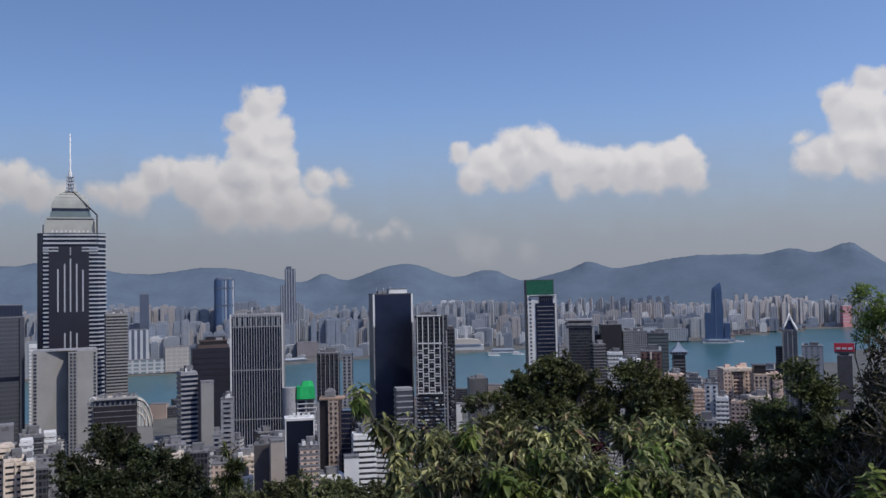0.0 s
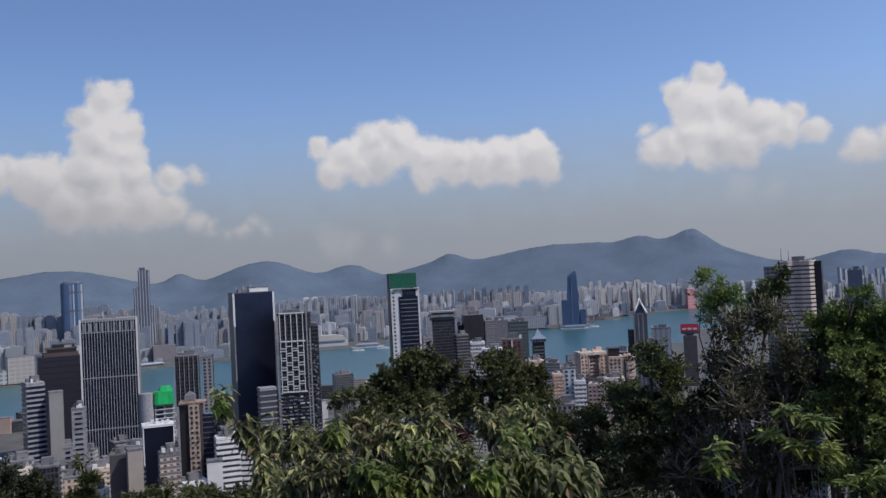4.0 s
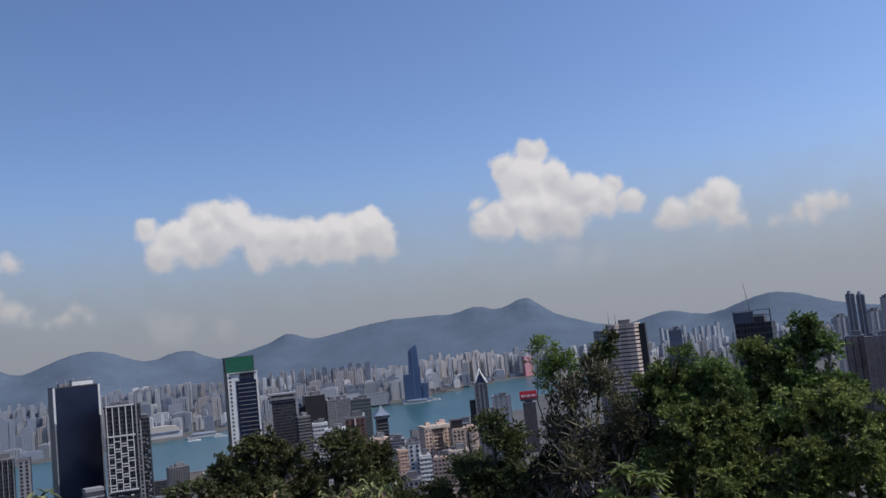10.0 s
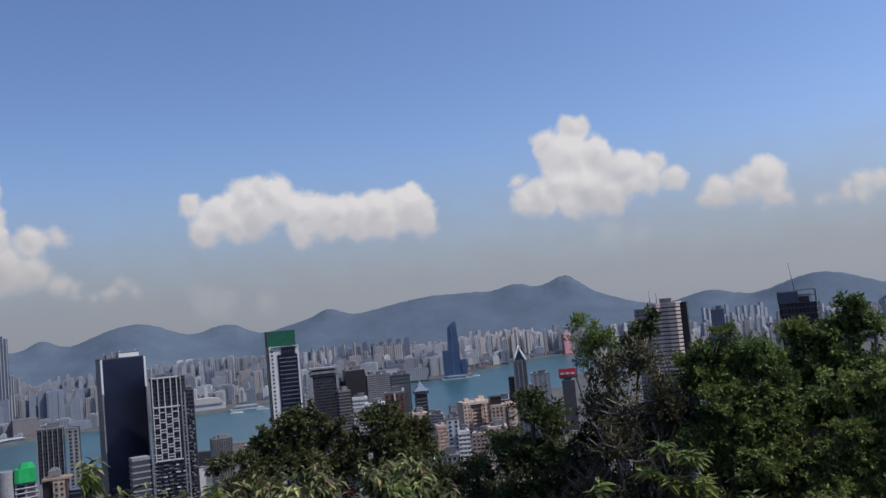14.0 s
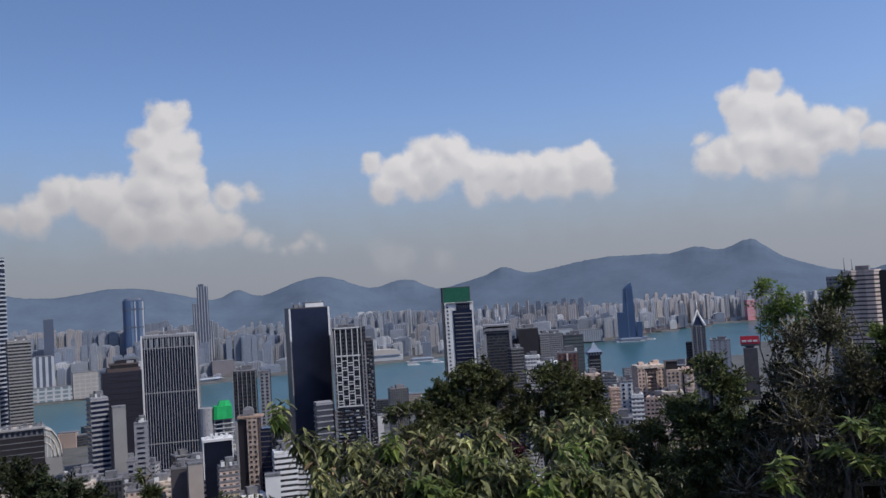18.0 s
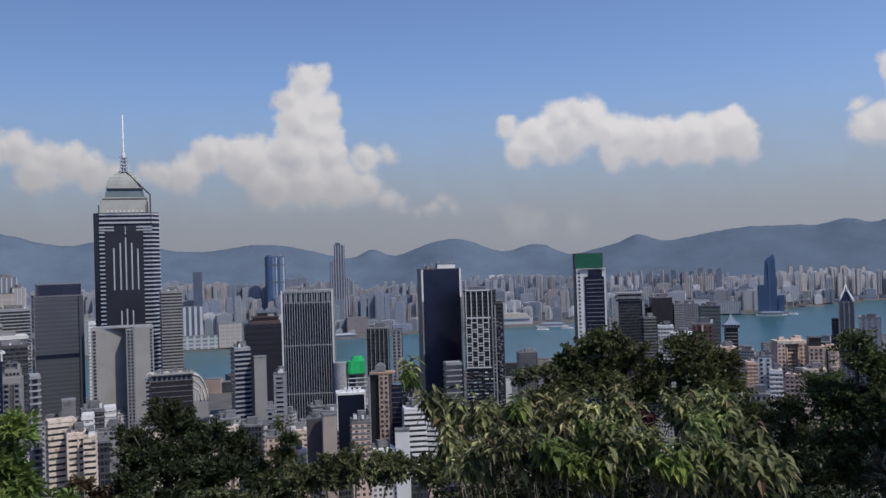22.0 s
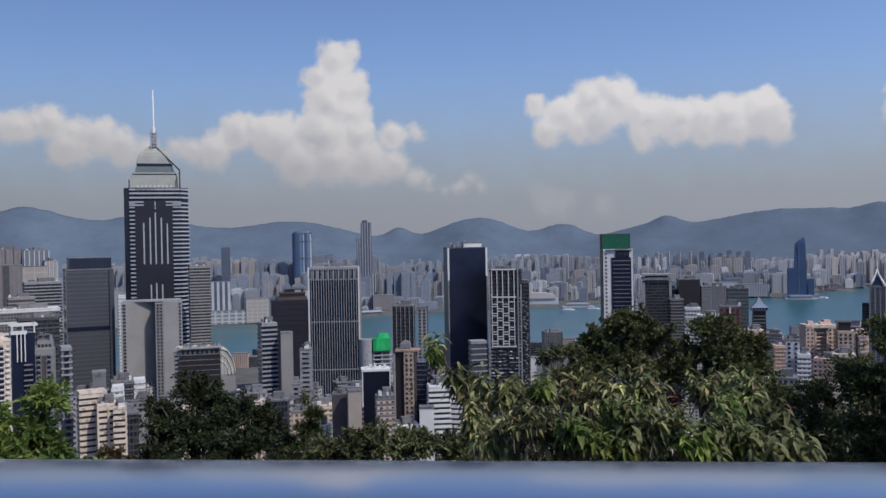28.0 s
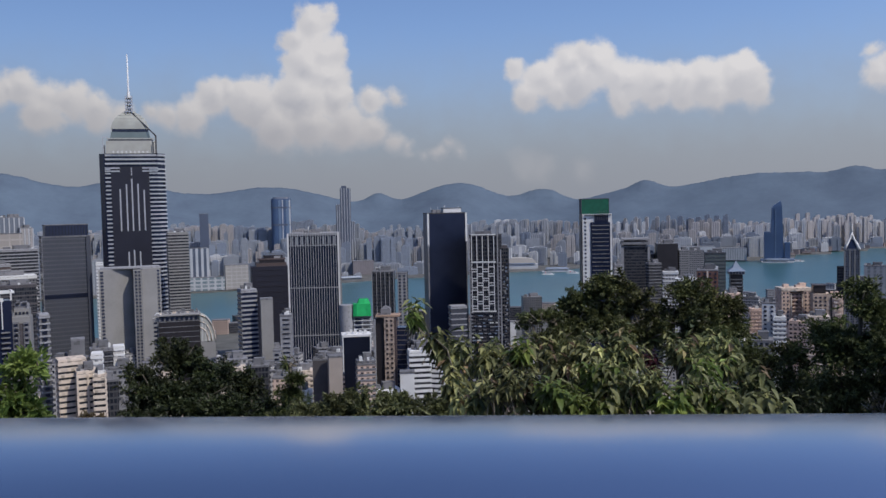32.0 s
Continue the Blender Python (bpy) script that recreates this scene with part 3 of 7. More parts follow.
# ---------------------------------------------------------------- buildings
F = {
    # far walls: distance haze is put into these pale, low-contrast wall and window colours
    "pale": facade("hazed_pale_apartment_wall", (0.27, 0.28, 0.30), (0.155, 0.17, 0.20), 4.5, 7.0, 0.8, 0.45, 0.25, gloss=0.6),
    "warm": facade("hazed_warm_apartment_wall", (0.28, 0.265, 0.262), (0.165, 0.165, 0.18), 4.5, 6.0, 0.8, 0.5, 0.25, gloss=0.6),
    "blue": facade("hazed_blue_office_wall", (0.165, 0.19, 0.235), (0.125, 0.145, 0.185), 4.0, 5.0, 0.72, 0.7, 0.3, gloss=0.6),
    "grey": facade("hazed_grey_wall", (0.225, 0.24, 0.265), (0.16, 0.175, 0.205), 3.6, 4.0, 0.6, 0.7, 0.25, gloss=0.6),
    "farwhite": facade("hazed_far_white_wall", (0.44, 0.44, 0.445), (0.27, 0.29, 0.33), 4.5, 6.0, 0.7, 0.4, 0.2, gloss=0.6),
    "nearwhite": facade("white_flat_block_wall", (0.40, 0.39, 0.39), (0.03, 0.035, 0.05), 3.1, 3.0, 0.5, 0.55, 0.2),
    "neargrey": facade("grey_flat_block_wall", (0.20, 0.20, 0.21), (0.025, 0.03, 0.045), 3.1, 2.8, 0.55, 0.6, 0.25),
    "nearcream": facade("cream_flat_block_wall", (0.52, 0.44, 0.37), (0.04, 0.038, 0.045), 3.1, 3.2, 0.5, 0.5, 0.15),
    "nearpeach": facade("peach_flat_block_wall", (0.50, 0.38, 0.32), (0.05, 0.045, 0.05), 3.1, 3.2, 0.5, 0.5, 0.15),
    "neardark": facade("dark_office_wall", (0.045, 0.045, 0.052), (0.014, 0.017, 0.026), 3.6, 2.0, 0.7, 0.8, 0.2),
}


def roof_gear(ob, w, d, z, mat, tall=4.0, units=3):
    part("roof_house", box(w * 0.45, d * 0.45, tall), mat, ob, at=(w * 0.1, 0, z))
    part("water_tank", box(w * 0.18, d * 0.2, tall * 0.6), M["concrete"], ob, at=(-w * 0.28, d * 0.1, z))
    r = random.Random(int(w * 1000 + d * 77 + z))
    for _ in range(units):
        part("roof_unit", box(r.choice([1.2, 1.8, 2.6]), r.choice([1.2, 2.0]), r.choice([0.9, 1.5, 2.4])), M[r.choice(["white", "white", "concrete", "steel"])], ob, at=(r.uniform(-0.45, 0.45) * w, r.uniform(-0.45, 0.1) * d, z))


def block(label, b, D, w, d, top, turn=0, wall="nearwhite", bands=None, floor=3.2, band_h=1.3, out=0.4, low=-14.0, piers=0, pier_mat=None, gear=True, name="apartment_tower", category="building", foot=None, pier_w=1.0, group="", windows=None):
    """A tower: walls, a slab at each storey, piers, roof house. top: level above the sea."""
    ob = thing(name, label, category, b, D, foot, turn, group)
    z0 = ob.location.z
    h = top - z0
    mat = F[wall] if wall in F else M[wall]
    part("wall", box(w, d, h), mat, ob)
    if bands:
        bottom = max(1.0, lift(D, low) - z0)
        k = int((h - bottom) / floor)
        me = box(w + 2 * out, d + 2 * out, band_h)
        for i in range(k):
            part("storey_band", me, M[bands], ob, at=(0, 0, h - band_h - 0.2 - i * floor))
    if piers:
        me = box(pier_w, 0.9, h)
        for i in range(piers):
            x = -w / 2 + w * i / (piers - 1) if piers > 1 else 0.0
            part("pier", me, M[pier_mat or bands], ob, at=(x, -d / 2 - out - 0.1, 0))
    if windows:
        cols, ww, wh = windows
        bottom, me, side = max(1.0, lift(D, low) - z0), box(ww, 0.5, wh), box(0.5, ww, wh)
        for i in range(int((h - bottom) / floor)):
            for c in range(cols):
                x = -w / 2 + w * (c + 0.5) / cols
                part("window", me, M["black"], ob, at=(x, -d / 2 - out * bool(bands) - 0.05, h - floor * (i + 1) + 0.5))
            part("window", side, M["black"], ob, at=(w / 2 + out * bool(bands) + 0.05, 0, h - floor * (i + 1) + 0.5))
    part("parapet", box(w + 0.3, d + 0.3, 1.1), M[bands] if bands else M["concrete"], ob, at=(0, 0, h))
    if gear:
        roof_gear(ob, w, d, h + 1.1, M["concrete"], units=1 if name == "street_block" else 3)
    return ob, h


M["neardarkm"] = material("dark_paint", (0.06, 0.06, 0.065), 0.7)
M["purple"] = material("purple_brown_wall", (0.014, 0.014, 0.024), 0.5, vary=0.25, scale=0.05)
M["crownglass"] = material("grey_green_crown_glass", (0.13, 0.165, 0.165), 0.35, vary=0.15, scale=0.1)
M["crownstone"] = material("pale_grey_crown_cladding", (0.36, 0.36, 0.33), 0.6, vary=0.15, scale=0.1)
M["crownmetal"] = material("grey_green_roof_metal", (0.34, 0.345, 0.31), 0.5, vary=0.15, scale=0.1)


def tallest():
    """The tallest tower: three-sided with cut corners, banded, with a stepped crown and a mast."""
    ob = thing("skyscraper", "tall navy and silver banded skyscraper with pyramid crown and mast", "skyscraper", -28.37, 1085, 6.0)
    H = 259.0
    plan = [(-31, -8), (27, -12), (36, -2), (8, 42), (-6, 42), (-36, 0)]
    part("shaft", prism("shaft", plan, 0, H), M["navy"], ob, "navy glass shaft")
    part("front_panel", box(42, 1.2, 244), M["purple"], ob, "dark glazed panel", at=(-3.0, -11.0, 0), turn=-3.8)
    for i in range(40):
        z = 240 - i * 4.75
        part("band", box(8.5, 1.5, 1.7), M["silver"], ob, at=(-25.5, -9.0, z), turn=-3.8)
        part("band", box(10.5, 1.5, 1.7), M["silver"], ob, at=(22.0, -11.9, z), turn=-3.8)
        part("band", box(13.4, 1.5, 1.7), M["silver"], ob, at=(31.6, -7.2, z), turn=48)
    for z in (256, 251.5, 246.5):
        part("band", box(56, 1.7, 2.0), M["silver"], ob, at=(-1.5, -10.8, z), turn=-3.8)
        part("band", box(13.4, 1.6, 2.0), M["silver"], ob, at=(31.6, -7.2, z), turn=48)
    for z in (241.5, 238):
        for x, w in ((-22, 16), (19, 17)):
            part("band", box(w, 1.9, 1.6), M["silver"], ob, at=(x, -9.4 - (x + 22) * 0.066 - 0.4, z), turn=-3.8)
    for x, z0, z1 in ((-14.5, 170, 218), (-7.5, 170, 224), (-1.5, 170, 230), (5, 170, 224), (11.5, 170, 217), (-7.5, 120, 146), (-1.5, 120, 148), (5, 120, 146)):
        part("light_strip", box(1.5, 0.8, z1 - z0), M["silver"], ob, at=(x, -12.2 - x * 0.066, z0))
    for i in range(3):
        part("light_strip", box(1.2, 0.8, 2.4), M["silver"], ob, at=(-1.5, -12.2, 234 + i * 3.2))
    hexa = [(-1, -0.3), (0.8, -0.42), (1, -0.2), (0.25, 0.9), (-0.2, 0.9), (-1, -0.1)]
    s = lambda k: [(x * k - 1, y * k * 0.9) for x, y in hexa]
    part("crown_tier", prism("crown_tier", s(27.5), H, H + 15, 0.97), M["crownstone"], ob, "pale lit crown storey")
    part("crown_band", prism("crown_band", s(24.5), H + 15, H + 16.5), M["navy"], ob)
    part("crown_tier", prism("crown_tier", s(25.5), H + 16.5, H + 18), M["crownstone"], ob)
    part("crown_tier", prism("crown_tier", s(22), H + 18, H + 25, 0.95), M["crownglass"], ob, "grey-green glazed tier")
    part("crown_band", prism("crown_band", s(20), H + 25, H + 28.5), M["navy"], ob)
    for z, t, k, taper in ((28.5, 4.5, 21.0, 0.955), (33, 4, 20.05, 0.92), (37, 4, 18.45, 0.86), (41, 3.5, 15.87, 0.77), (44.5, 2.5, 12.2, 0.68), (47, 3, 8.3, 0.5)):
        part("dome_tier", prism("dome_tier", s(k), H + z, H + z + t, taper), M["crownmetal"], ob, "pale grey metal dome")
    for x, y in ((-4, -3), (3, -3), (-4, 3), (3, 3)):
        part("mast_leg", box(1.1, 1.1, 21), M["silver"], ob, at=(x - 1, y, H + 46))
    for i in range(5):
        part("mast_ring", box(8.4, 7.4, 1.0), M["steel"], ob, at=(-1.5, 0, H + 48 + i * 4))
    part("mast", tube_mesh("mast", [(-1.5, 0, H + 46), (-1.5, 0, H + 70), (-1.5, 0, H + 72), (-1.5, 0, H + 115)], [2.6, 2.0, 1.1, 0.6]), M["white"], ob, "white mast")
    for x, t, w, mat in ((-31, 19, 1.0, "silver"), (-29.5, 9, 1.4, "neardarkm"), (26.5, 21, 1.8, "neardarkm"), (23.5, 13, 1.2, "neardarkm")):
        part("corner_post", box(w, w, t), M[mat], ob, at=(x, -12.2, H))
    part("corner_beam", box(5, 1.0, 1.0), M["silver"], ob, at=(-28.5, -12.2, H + 18))
    part("brace", tube_mesh("brace", [(2, -3, H + 47), (26.5, -12, H + 20.5)], [0.9, 0.9], 5), M["neardarkm"], ob)
    for i in range(9):
        part("roof_lamp_box", box(1.6, 1.6, 2.2), M["white"], ob, at=(-20 + i * 4.6, -12.5, H + 0.6))


def grey_office():
    ob = thing("office_tower", "grey mirror-glass office tower with a dark louvred roof crown", "office tower", -32.42, 920, turn=6)
    z0 = ob.location.z
    h = lift(920, -1.53) - z0
    part("wall", box(42, 30, h), F["greyband"], ob, "grey mirror glass")
    part("corner_strip", box(4, 6, h + 0.4), M["greyglass"], ob, at=(19.6, -13.6, 0))
    part("edge_fin", box(0.8, 1.0, h + 1), M["concrete"], ob, at=(-21, -15.2, 0))
    part("edge_fin", box(0.8, 1.0, h + 1), M["concrete"], ob, at=(21.6, -15.2, 0))
    part("plant_floor", box(42.4, 30.4, 4), M["black"], ob, "dark louvred plant floor", at=(0, 0, h - 58))
    part("parapet", box(42.6, 30.6, 1.4), M["concrete"], ob, at=(0, 0, h))
    part("crown", box(38, 24, 10), M["black"], ob, "dark roof crown", at=(1.5, 0, h + 1.4))
    for i in range(14):
        part("louvre", box(0.5, 0.6, 9), M["greyglass"], ob, at=(-16.6 + i * 2.8, -12.4, h + 1.8))
    part("roof_edge", box(39, 25, 0.8), M["concrete"], ob, at=(1.5, 0, h + 11.4))


def white_block():
    ob = thing("apartment_tower", "off-white slab block with two wings around a deep recess", "building", -28.75, 815, turn=0)
    z0 = ob.location.z
    h = lift(815, -3.62) - z0
    part("wing", prism("wing", [(-26, -2), (2, 9), (6, 24), (-20, 20)], 0, h), M["plainwall"], ob, "plain off-white wing")
    part("wing", prism("wing", [(10, 7), (9.6, -7), (25, -4), (26, 18), (10, 24)], 0, h), M["plainwall"], ob, "plain off-white wing")
    part("stair_tower", prism("stair_tower", [(2, 9), (2.5, -9), (9.6, -10), (10, 12)], 0, h - 1), M["plainwall"], ob, "grey stair tower")
    part("roof_slab", box(50, 20, 1.2), M["offwhite"], ob, at=(0, 12, h))
    n = int((h - (lift(815, -12.13) - z0)) / 3.0)
    for i in range(n):
        z = h - 3 - i * 3.0
        part("window", box(2.6, 0.5, 1.5), M["black"], ob, at=(-23.4, -1.2, z), turn=21)
        part("window", box(1.6, 0.5, 1.4), M["black"], ob, at=(4.6, -9.5, z), turn=-8)
        part("window", box(1.6, 0.5, 1.4), M["black"], ob, at=(7.4, -9.9, z), turn=-8)
        part("window", box(1.8, 0.5, 1.4), M["black"], ob, at=(23.2, -4.5, z), turn=11)


def ribbed_office():
    ob = thing("office_tower", "dark glass office tower with closely spaced white vertical fins", "office tower", -17.39, 975, turn=-4)
    z0 = ob.location.z
    h = lift(975, -1.70) - z0
    w, d = 54, 34
    part("wall", box(w, d, h - 3), M["navy"], ob, "dark glass walls")
    for i in range(21):
        x = -w / 2 + w * i / 20
        part("fin", box(0.42 if i % 20 else 1.7, 0.9, h), M["silver" if i % 20 else "white"], ob, at=(x, -d / 2 - 0.6, 0))
    for i in range(9):
        part("fin", box(1.2, 0.5, h), M["offwhite"], ob, at=(w / 2 + 0.6, -d / 2 + d * (i + 1) / 9, 0))
    for z in (h - 2.5, h - 14, h - 60, h - 112):
        part("floor_line", box(w + 1.2, d + 1.2, 1.1), M["offwhite"], ob, at=(0, 0, z))
    part("crown_screen", box(w - 2, d - 2, 3), M["offwhite"], ob, at=(0, 0, h - 3))
    for i in range(9):
        part("louvre", box(2.2, 0.5, 8.5), F["grey"], ob, at=(-w / 2 + 4 + i * 5.7, -d / 2 - 0.7, h - 12.5))
    roof_gear(ob, 30, 20, h, M["concrete"], 3.5)
    part("antenna", tube_mesh("antenna", [(-6, 0, h), (-6, 0, h + 7)], [0.5, 0.3], 5), M["white"], ob)


def black_slab():
    ob = thing("office_tower", "black glass slab tower with white corner strips and roof house", "office tower", -8.90, 870, turn=12)
    z0 = ob.location.z
    h = lift(870, -0.66) - z0
    part("wall", box(38, 26, h), M["black"], ob, "black curtain wall")
    for x in (-19.2, 19.2):
        part("corner_strip", box(1.7, 1.7, 32 if x < 0 else 28), M["white"], ob, "white corner strip", at=(x * 0.99, -12.8, h - (32 if x < 0 else 28) + 0.5))
        part("corner_strip", box(1.2, 1.2, h - 30), M["concrete"], ob, at=(x * 1.0, -13.2, 0))
    part("parapet", box(38.4, 26.4, 1.0), M["neardarkm"], ob, at=(0, 0, h))
    part("roof_house", box(18, 12, 4), M["white"], ob, "white roof house", at=(7, 0, h + 1))
    part("roof_house_top", box(18.6, 12.6, 0.7), M["concrete"], ob, at=(7, 0, h + 5))
    part("roof_plant", box(8, 8, 3), M["concrete"], ob, at=(-8, 2, h + 1))
    for i in range(5):
        part("roof_antenna", tube_mesh("roof_antenna", [(-14 + i * 7, -3, h), (-14 + i * 7, -3, h + 6 + (i % 3))], [0.25, 0.15], 5), M["steel"], ob)


def lattice_tower():
    ob = thing("residential_tower", "dark tower with a white irregular lattice on its face", "building", -6.23, 825, turn=-3)
    z0 = ob.location.z
    h = lift(825, -2.07) - z0
    w, d = 30, 24
    part("wall", box(w, d, h), F["neardark"], ob, "dark glazed core")
    cols = [-12.5, -7.6, -2.4, 3.0, 8.2]
    for x in cols:
        part("lattice_post", box(0.7, 1.2, 71), M["white"], ob, at=(x, -d / 2 - 0.8, h - 72))
    part("lattice_post", box(1.2, 1.2, h - 2), M["offwhite"], ob, at=(-14.6, -d / 2 - 0.6, 0))
    part("lattice_post", box(1.2, 1.2, h + 9), M["offwhite"], ob, at=(11.6, -d / 2 - 0.6, 0))
    part("lattice_post", box(1.2, 1.2, h - 14), M["offwhite"], ob, at=(14.4, -d / 2 - 0.6, 0))
    for k in range(4):                                       # pairs of rungs, staggered from one column to the next
        a, c = cols[k], cols[k + 1]
        for i in range(5):
            z = h - 69 + i * 8.6 + (k % 2) * 4.3
            for dz in (0, 2.3):
                if z + dz < h - 28:
                    part("lattice_bar", box(c - a, 1.0, 0.7), M["white"], ob, at=((a + c) / 2, -d / 2 - 0.8, z + dz))
    for z in (h - 72, h - 26, h - 0.5):
        part("lattice_bar", box(23, 1.1, 1.2), M["white"], ob, at=(-1.5, -d / 2 - 0.85, z))
    rng = random.Random(62)
    wing = part("wing", box(7, 18, h - 13), F["neardark"], ob, "dark wing of ragged balconies", at=(18.2, 1, 0))
    for i in range(34):
        z = 28 + i * 3.3
        if z > h - 4:
            break
        for x in (-13.4, 13.2):
            part("balcony", box(rng.uniform(1.2, 2.6), 1.6, 1.0), M[rng.choice(("concrete", "offwhite", "greydark"))], ob, at=(x, -d / 2 - 0.8, z))
        if z < h - 16:
            part("balcony", box(rng.uniform(1.6, 3.2), rng.uniform(1.0, 2.4), 0.9), M[rng.choice(("concrete", "plainwall", "greydark"))], wing, at=(rng.uniform(-2.6, 2.6), -9.4, z + rng.uniform(-0.6, 0.6)))
            part("blind", box(1.4, 0.4, 1.5), M[rng.choice(("greyblue", "black", "offwhite"))], wing, at=(rng.uniform(-2.4, 2.4), -9.1, z + 1.5))
        if z < h - 75:
            for x in cols:
                part("balcony", box(rng.uniform(2.0, 4.2), rng.uniform(0.8, 2.0), 0.9), M[rng.choice(("concrete", "greyblue", "greydark", "white"))], ob, at=(x + rng.uniform(0, 3), -d / 2 - 0.7, z + rng.uniform(-0.5, 0.5)))
    part("roof_house", box(15, 12, 3), M["concrete"], ob, at=(-2, 2, h))
    part("roof_house", box(5, 8, 2.4), M["greydark"], ob, at=(18, 1, h - 13))


def green_top():
    ob = thing("office_tower", "white tower with dark banded front under a green scaffold net", "office tower", 0.90, 975, turn=6)
    z0 = ob.location.z
    h = lift(975, -0.87) - z0
    part("wall", box(32, 26, h), M["white"], ob, "white tiled walls")
    part("front_glass", box(21, 1.4, h - 9), M["navy"], ob, "dark curved glass front", at=(3.6, -13, 0))
    part("glass_top", box(15, 1.4, 8), M["navy"], ob, at=(4.6, -13.02, h - 9.5))
    for i in range(30):
        part("louvre_band", box(19.5 - (i % 3), 0.7, 0.8), M["concrete"], ob, at=(3.8, -13.9, h - 13 - i * 4.4))
        part("window", box(2.0, 0.6, 1.9), M["black"], ob, at=(-12.6, -13.0, h - 6 - i * 4.2))
    part("side_return", box(1.2, 26.6, h), M["darkbrown"], ob, at=(-16.2, 0, 0))
    for i in range(6):
        part("scaffold_pole", box(0.4, 0.4, 9 + (i % 3)), M["lattice"], ob, at=(-2 + i * 2.4, -13.8, h - 7))
    part("net", box(30, 24, 17), M["net"], ob, "dark green scaffold net", at=(-1.6, 0, h - 1))
    for x in (-16.4, 13.2):
        part("net_edge", box(0.5, 24.4, 17.4), M["greydark"], ob, at=(x, 0, h - 1))
    part("net_edge", box(30.2, 24.4, 0.5), M["greydark"], ob, at=(-1.6, 0, h + 16.1))
    part("scaffold_deck", box(28, 3, 0.6), M["concrete"], ob, at=(1, -13.4, h - 1.2))


def stepped_far_tower():
    D = 2690
    ob = thing("skyscraper", "far slender stepped tower with pale vertical ribs", "skyscraper", -15.31, D, 4.0, turn=0)
    for name, x, w, e, ribs in (("main_shaft", 0, 32, 1.12, 4), ("lower_wing", -23, 13, 0.07, 2), ("lower_wing", 22, 11, -1.05, 2), ("base_wing", 4, 52, -2.2, 6)):
        h, d = lift(D, e) - 4, 30 if ribs == 4 else 26
        part(name, box(w, d, h), M["slate"], ob, at=(x, 0, 0))
        for i in range(ribs):
            part("rib", box(2.0, 2, h), M["palerib"], ob, at=(x - w / 2 + w * (i + 0.6) / ribs, -d / 2 - 0.5, 0))
    part("roof_fin", box(16, 10, 9), M["slate"], ob, at=(-4, 0, lift(D, 1.12) - 6))


def glass_slab():
    """A far slab with rounded ends; pale strips carry the reflected light in their colour."""
    D = 2710
    ob = thing("skyscraper", "far blue glass slab tower with rounded ends and painted reflections", "skyscraper", -19.44, D, 4.0, turn=6)
    h = lift(D, 0.50) - 4
    plan = [(30 * math.copysign(abs(math.cos(radians(a))) ** 0.45, math.cos(radians(a))), 19 * math.copysign(abs(math.sin(radians(a))) ** 0.6, math.sin(radians(a)))) for a in range(0, 360, 15)]
    part("shaft", prism("shaft", plan, 0, h), M["blueglass"], ob, "blue glass shaft")
    part("crown", prism("crown", [(x * 0.9, y * 0.9) for x, y in plan], h, h + 6, 0.9), M["slate"], ob)
    # reflections on the glass are added as strips of paler colour
    for x, w, mat in ((-6, 7, "skyglass"), (2.5, 3, "palerib"), (17, 9, "skyglass"), (24, 5, "palerib")):
        part("bright_strip", box(w, 2.0, h - 3), M[mat], ob, "pale strip coloured as a reflection", at=(x, -18.6 if x < 20 else -16.4, 0))
    for e in (-1.2, -0.1):
        part("plant_floor", prism("plant_floor", [(x * 1.02, y * 1.06) for x, y in plan], lift(D, e) - 4, lift(D, e) + 1), M["slate"], ob)


def waterfront_tower():
    """The blue tower at the far water's edge: a slender shaft with a slanting roof, and lower wings."""
    D, w = 2865, 36.0
    ob = thing("skyscraper", "blue glass tower with slanting roof and lower wings by the water", "skyscraper", 11.85, D, 4.0, turn=4)
    h = lift(D, -0.45) - 4
    ring = lambda x0, x1, z0, z1, d: [(x0, -d, z0), (x1, -d, z1), (x1, d, z1), (x0, d, z0)]
    rings = [ring(-w * 0.55, w * 0.60, 0, 0, 13), ring(-w * 0.50, w * 0.52, h * 0.45, h * 0.45, 13), ring(-w * 0.36, w * 0.44, h * 0.93, h * 0.96, 11), ring(-w * 0.22, w * 0.34, h * 0.97, h + 9, 8)]
    v = [p for q in rings for p in q]
    f = [(0, 3, 2, 1), (12, 13, 14, 15)] + [(k * 4 + i, k * 4 + (i + 1) % 4, k * 4 + 4 + (i + 1) % 4, k * 4 + 4 + i) for k in range(3) for i in range(4)]
    part("shaft", mesh_of("shaft", v, f), M["blueglass"], ob, "blue glass shaft")
    part("shaft_edge", box(2.5, 2, h * 0.9), M["skyglass"], ob, at=(-3, -12.6, 0))
    part("wing", box(20, 28, h * 0.50), M["blueglass"], ob, at=(-w * 0.72, -3, 0))
    part("wing", box(17, 24, h * 0.32), M["blueglass"], ob, at=(w * 0.85, -3, 0))
    part("roof_edge", box(21, 29, 2), M["greyblue"], ob, at=(-w * 0.72, -3, h * 0.50))
    part("podium", box(w * 2.7, 30, 7), M["greyblue"], ob, at=(2, -8, 0))


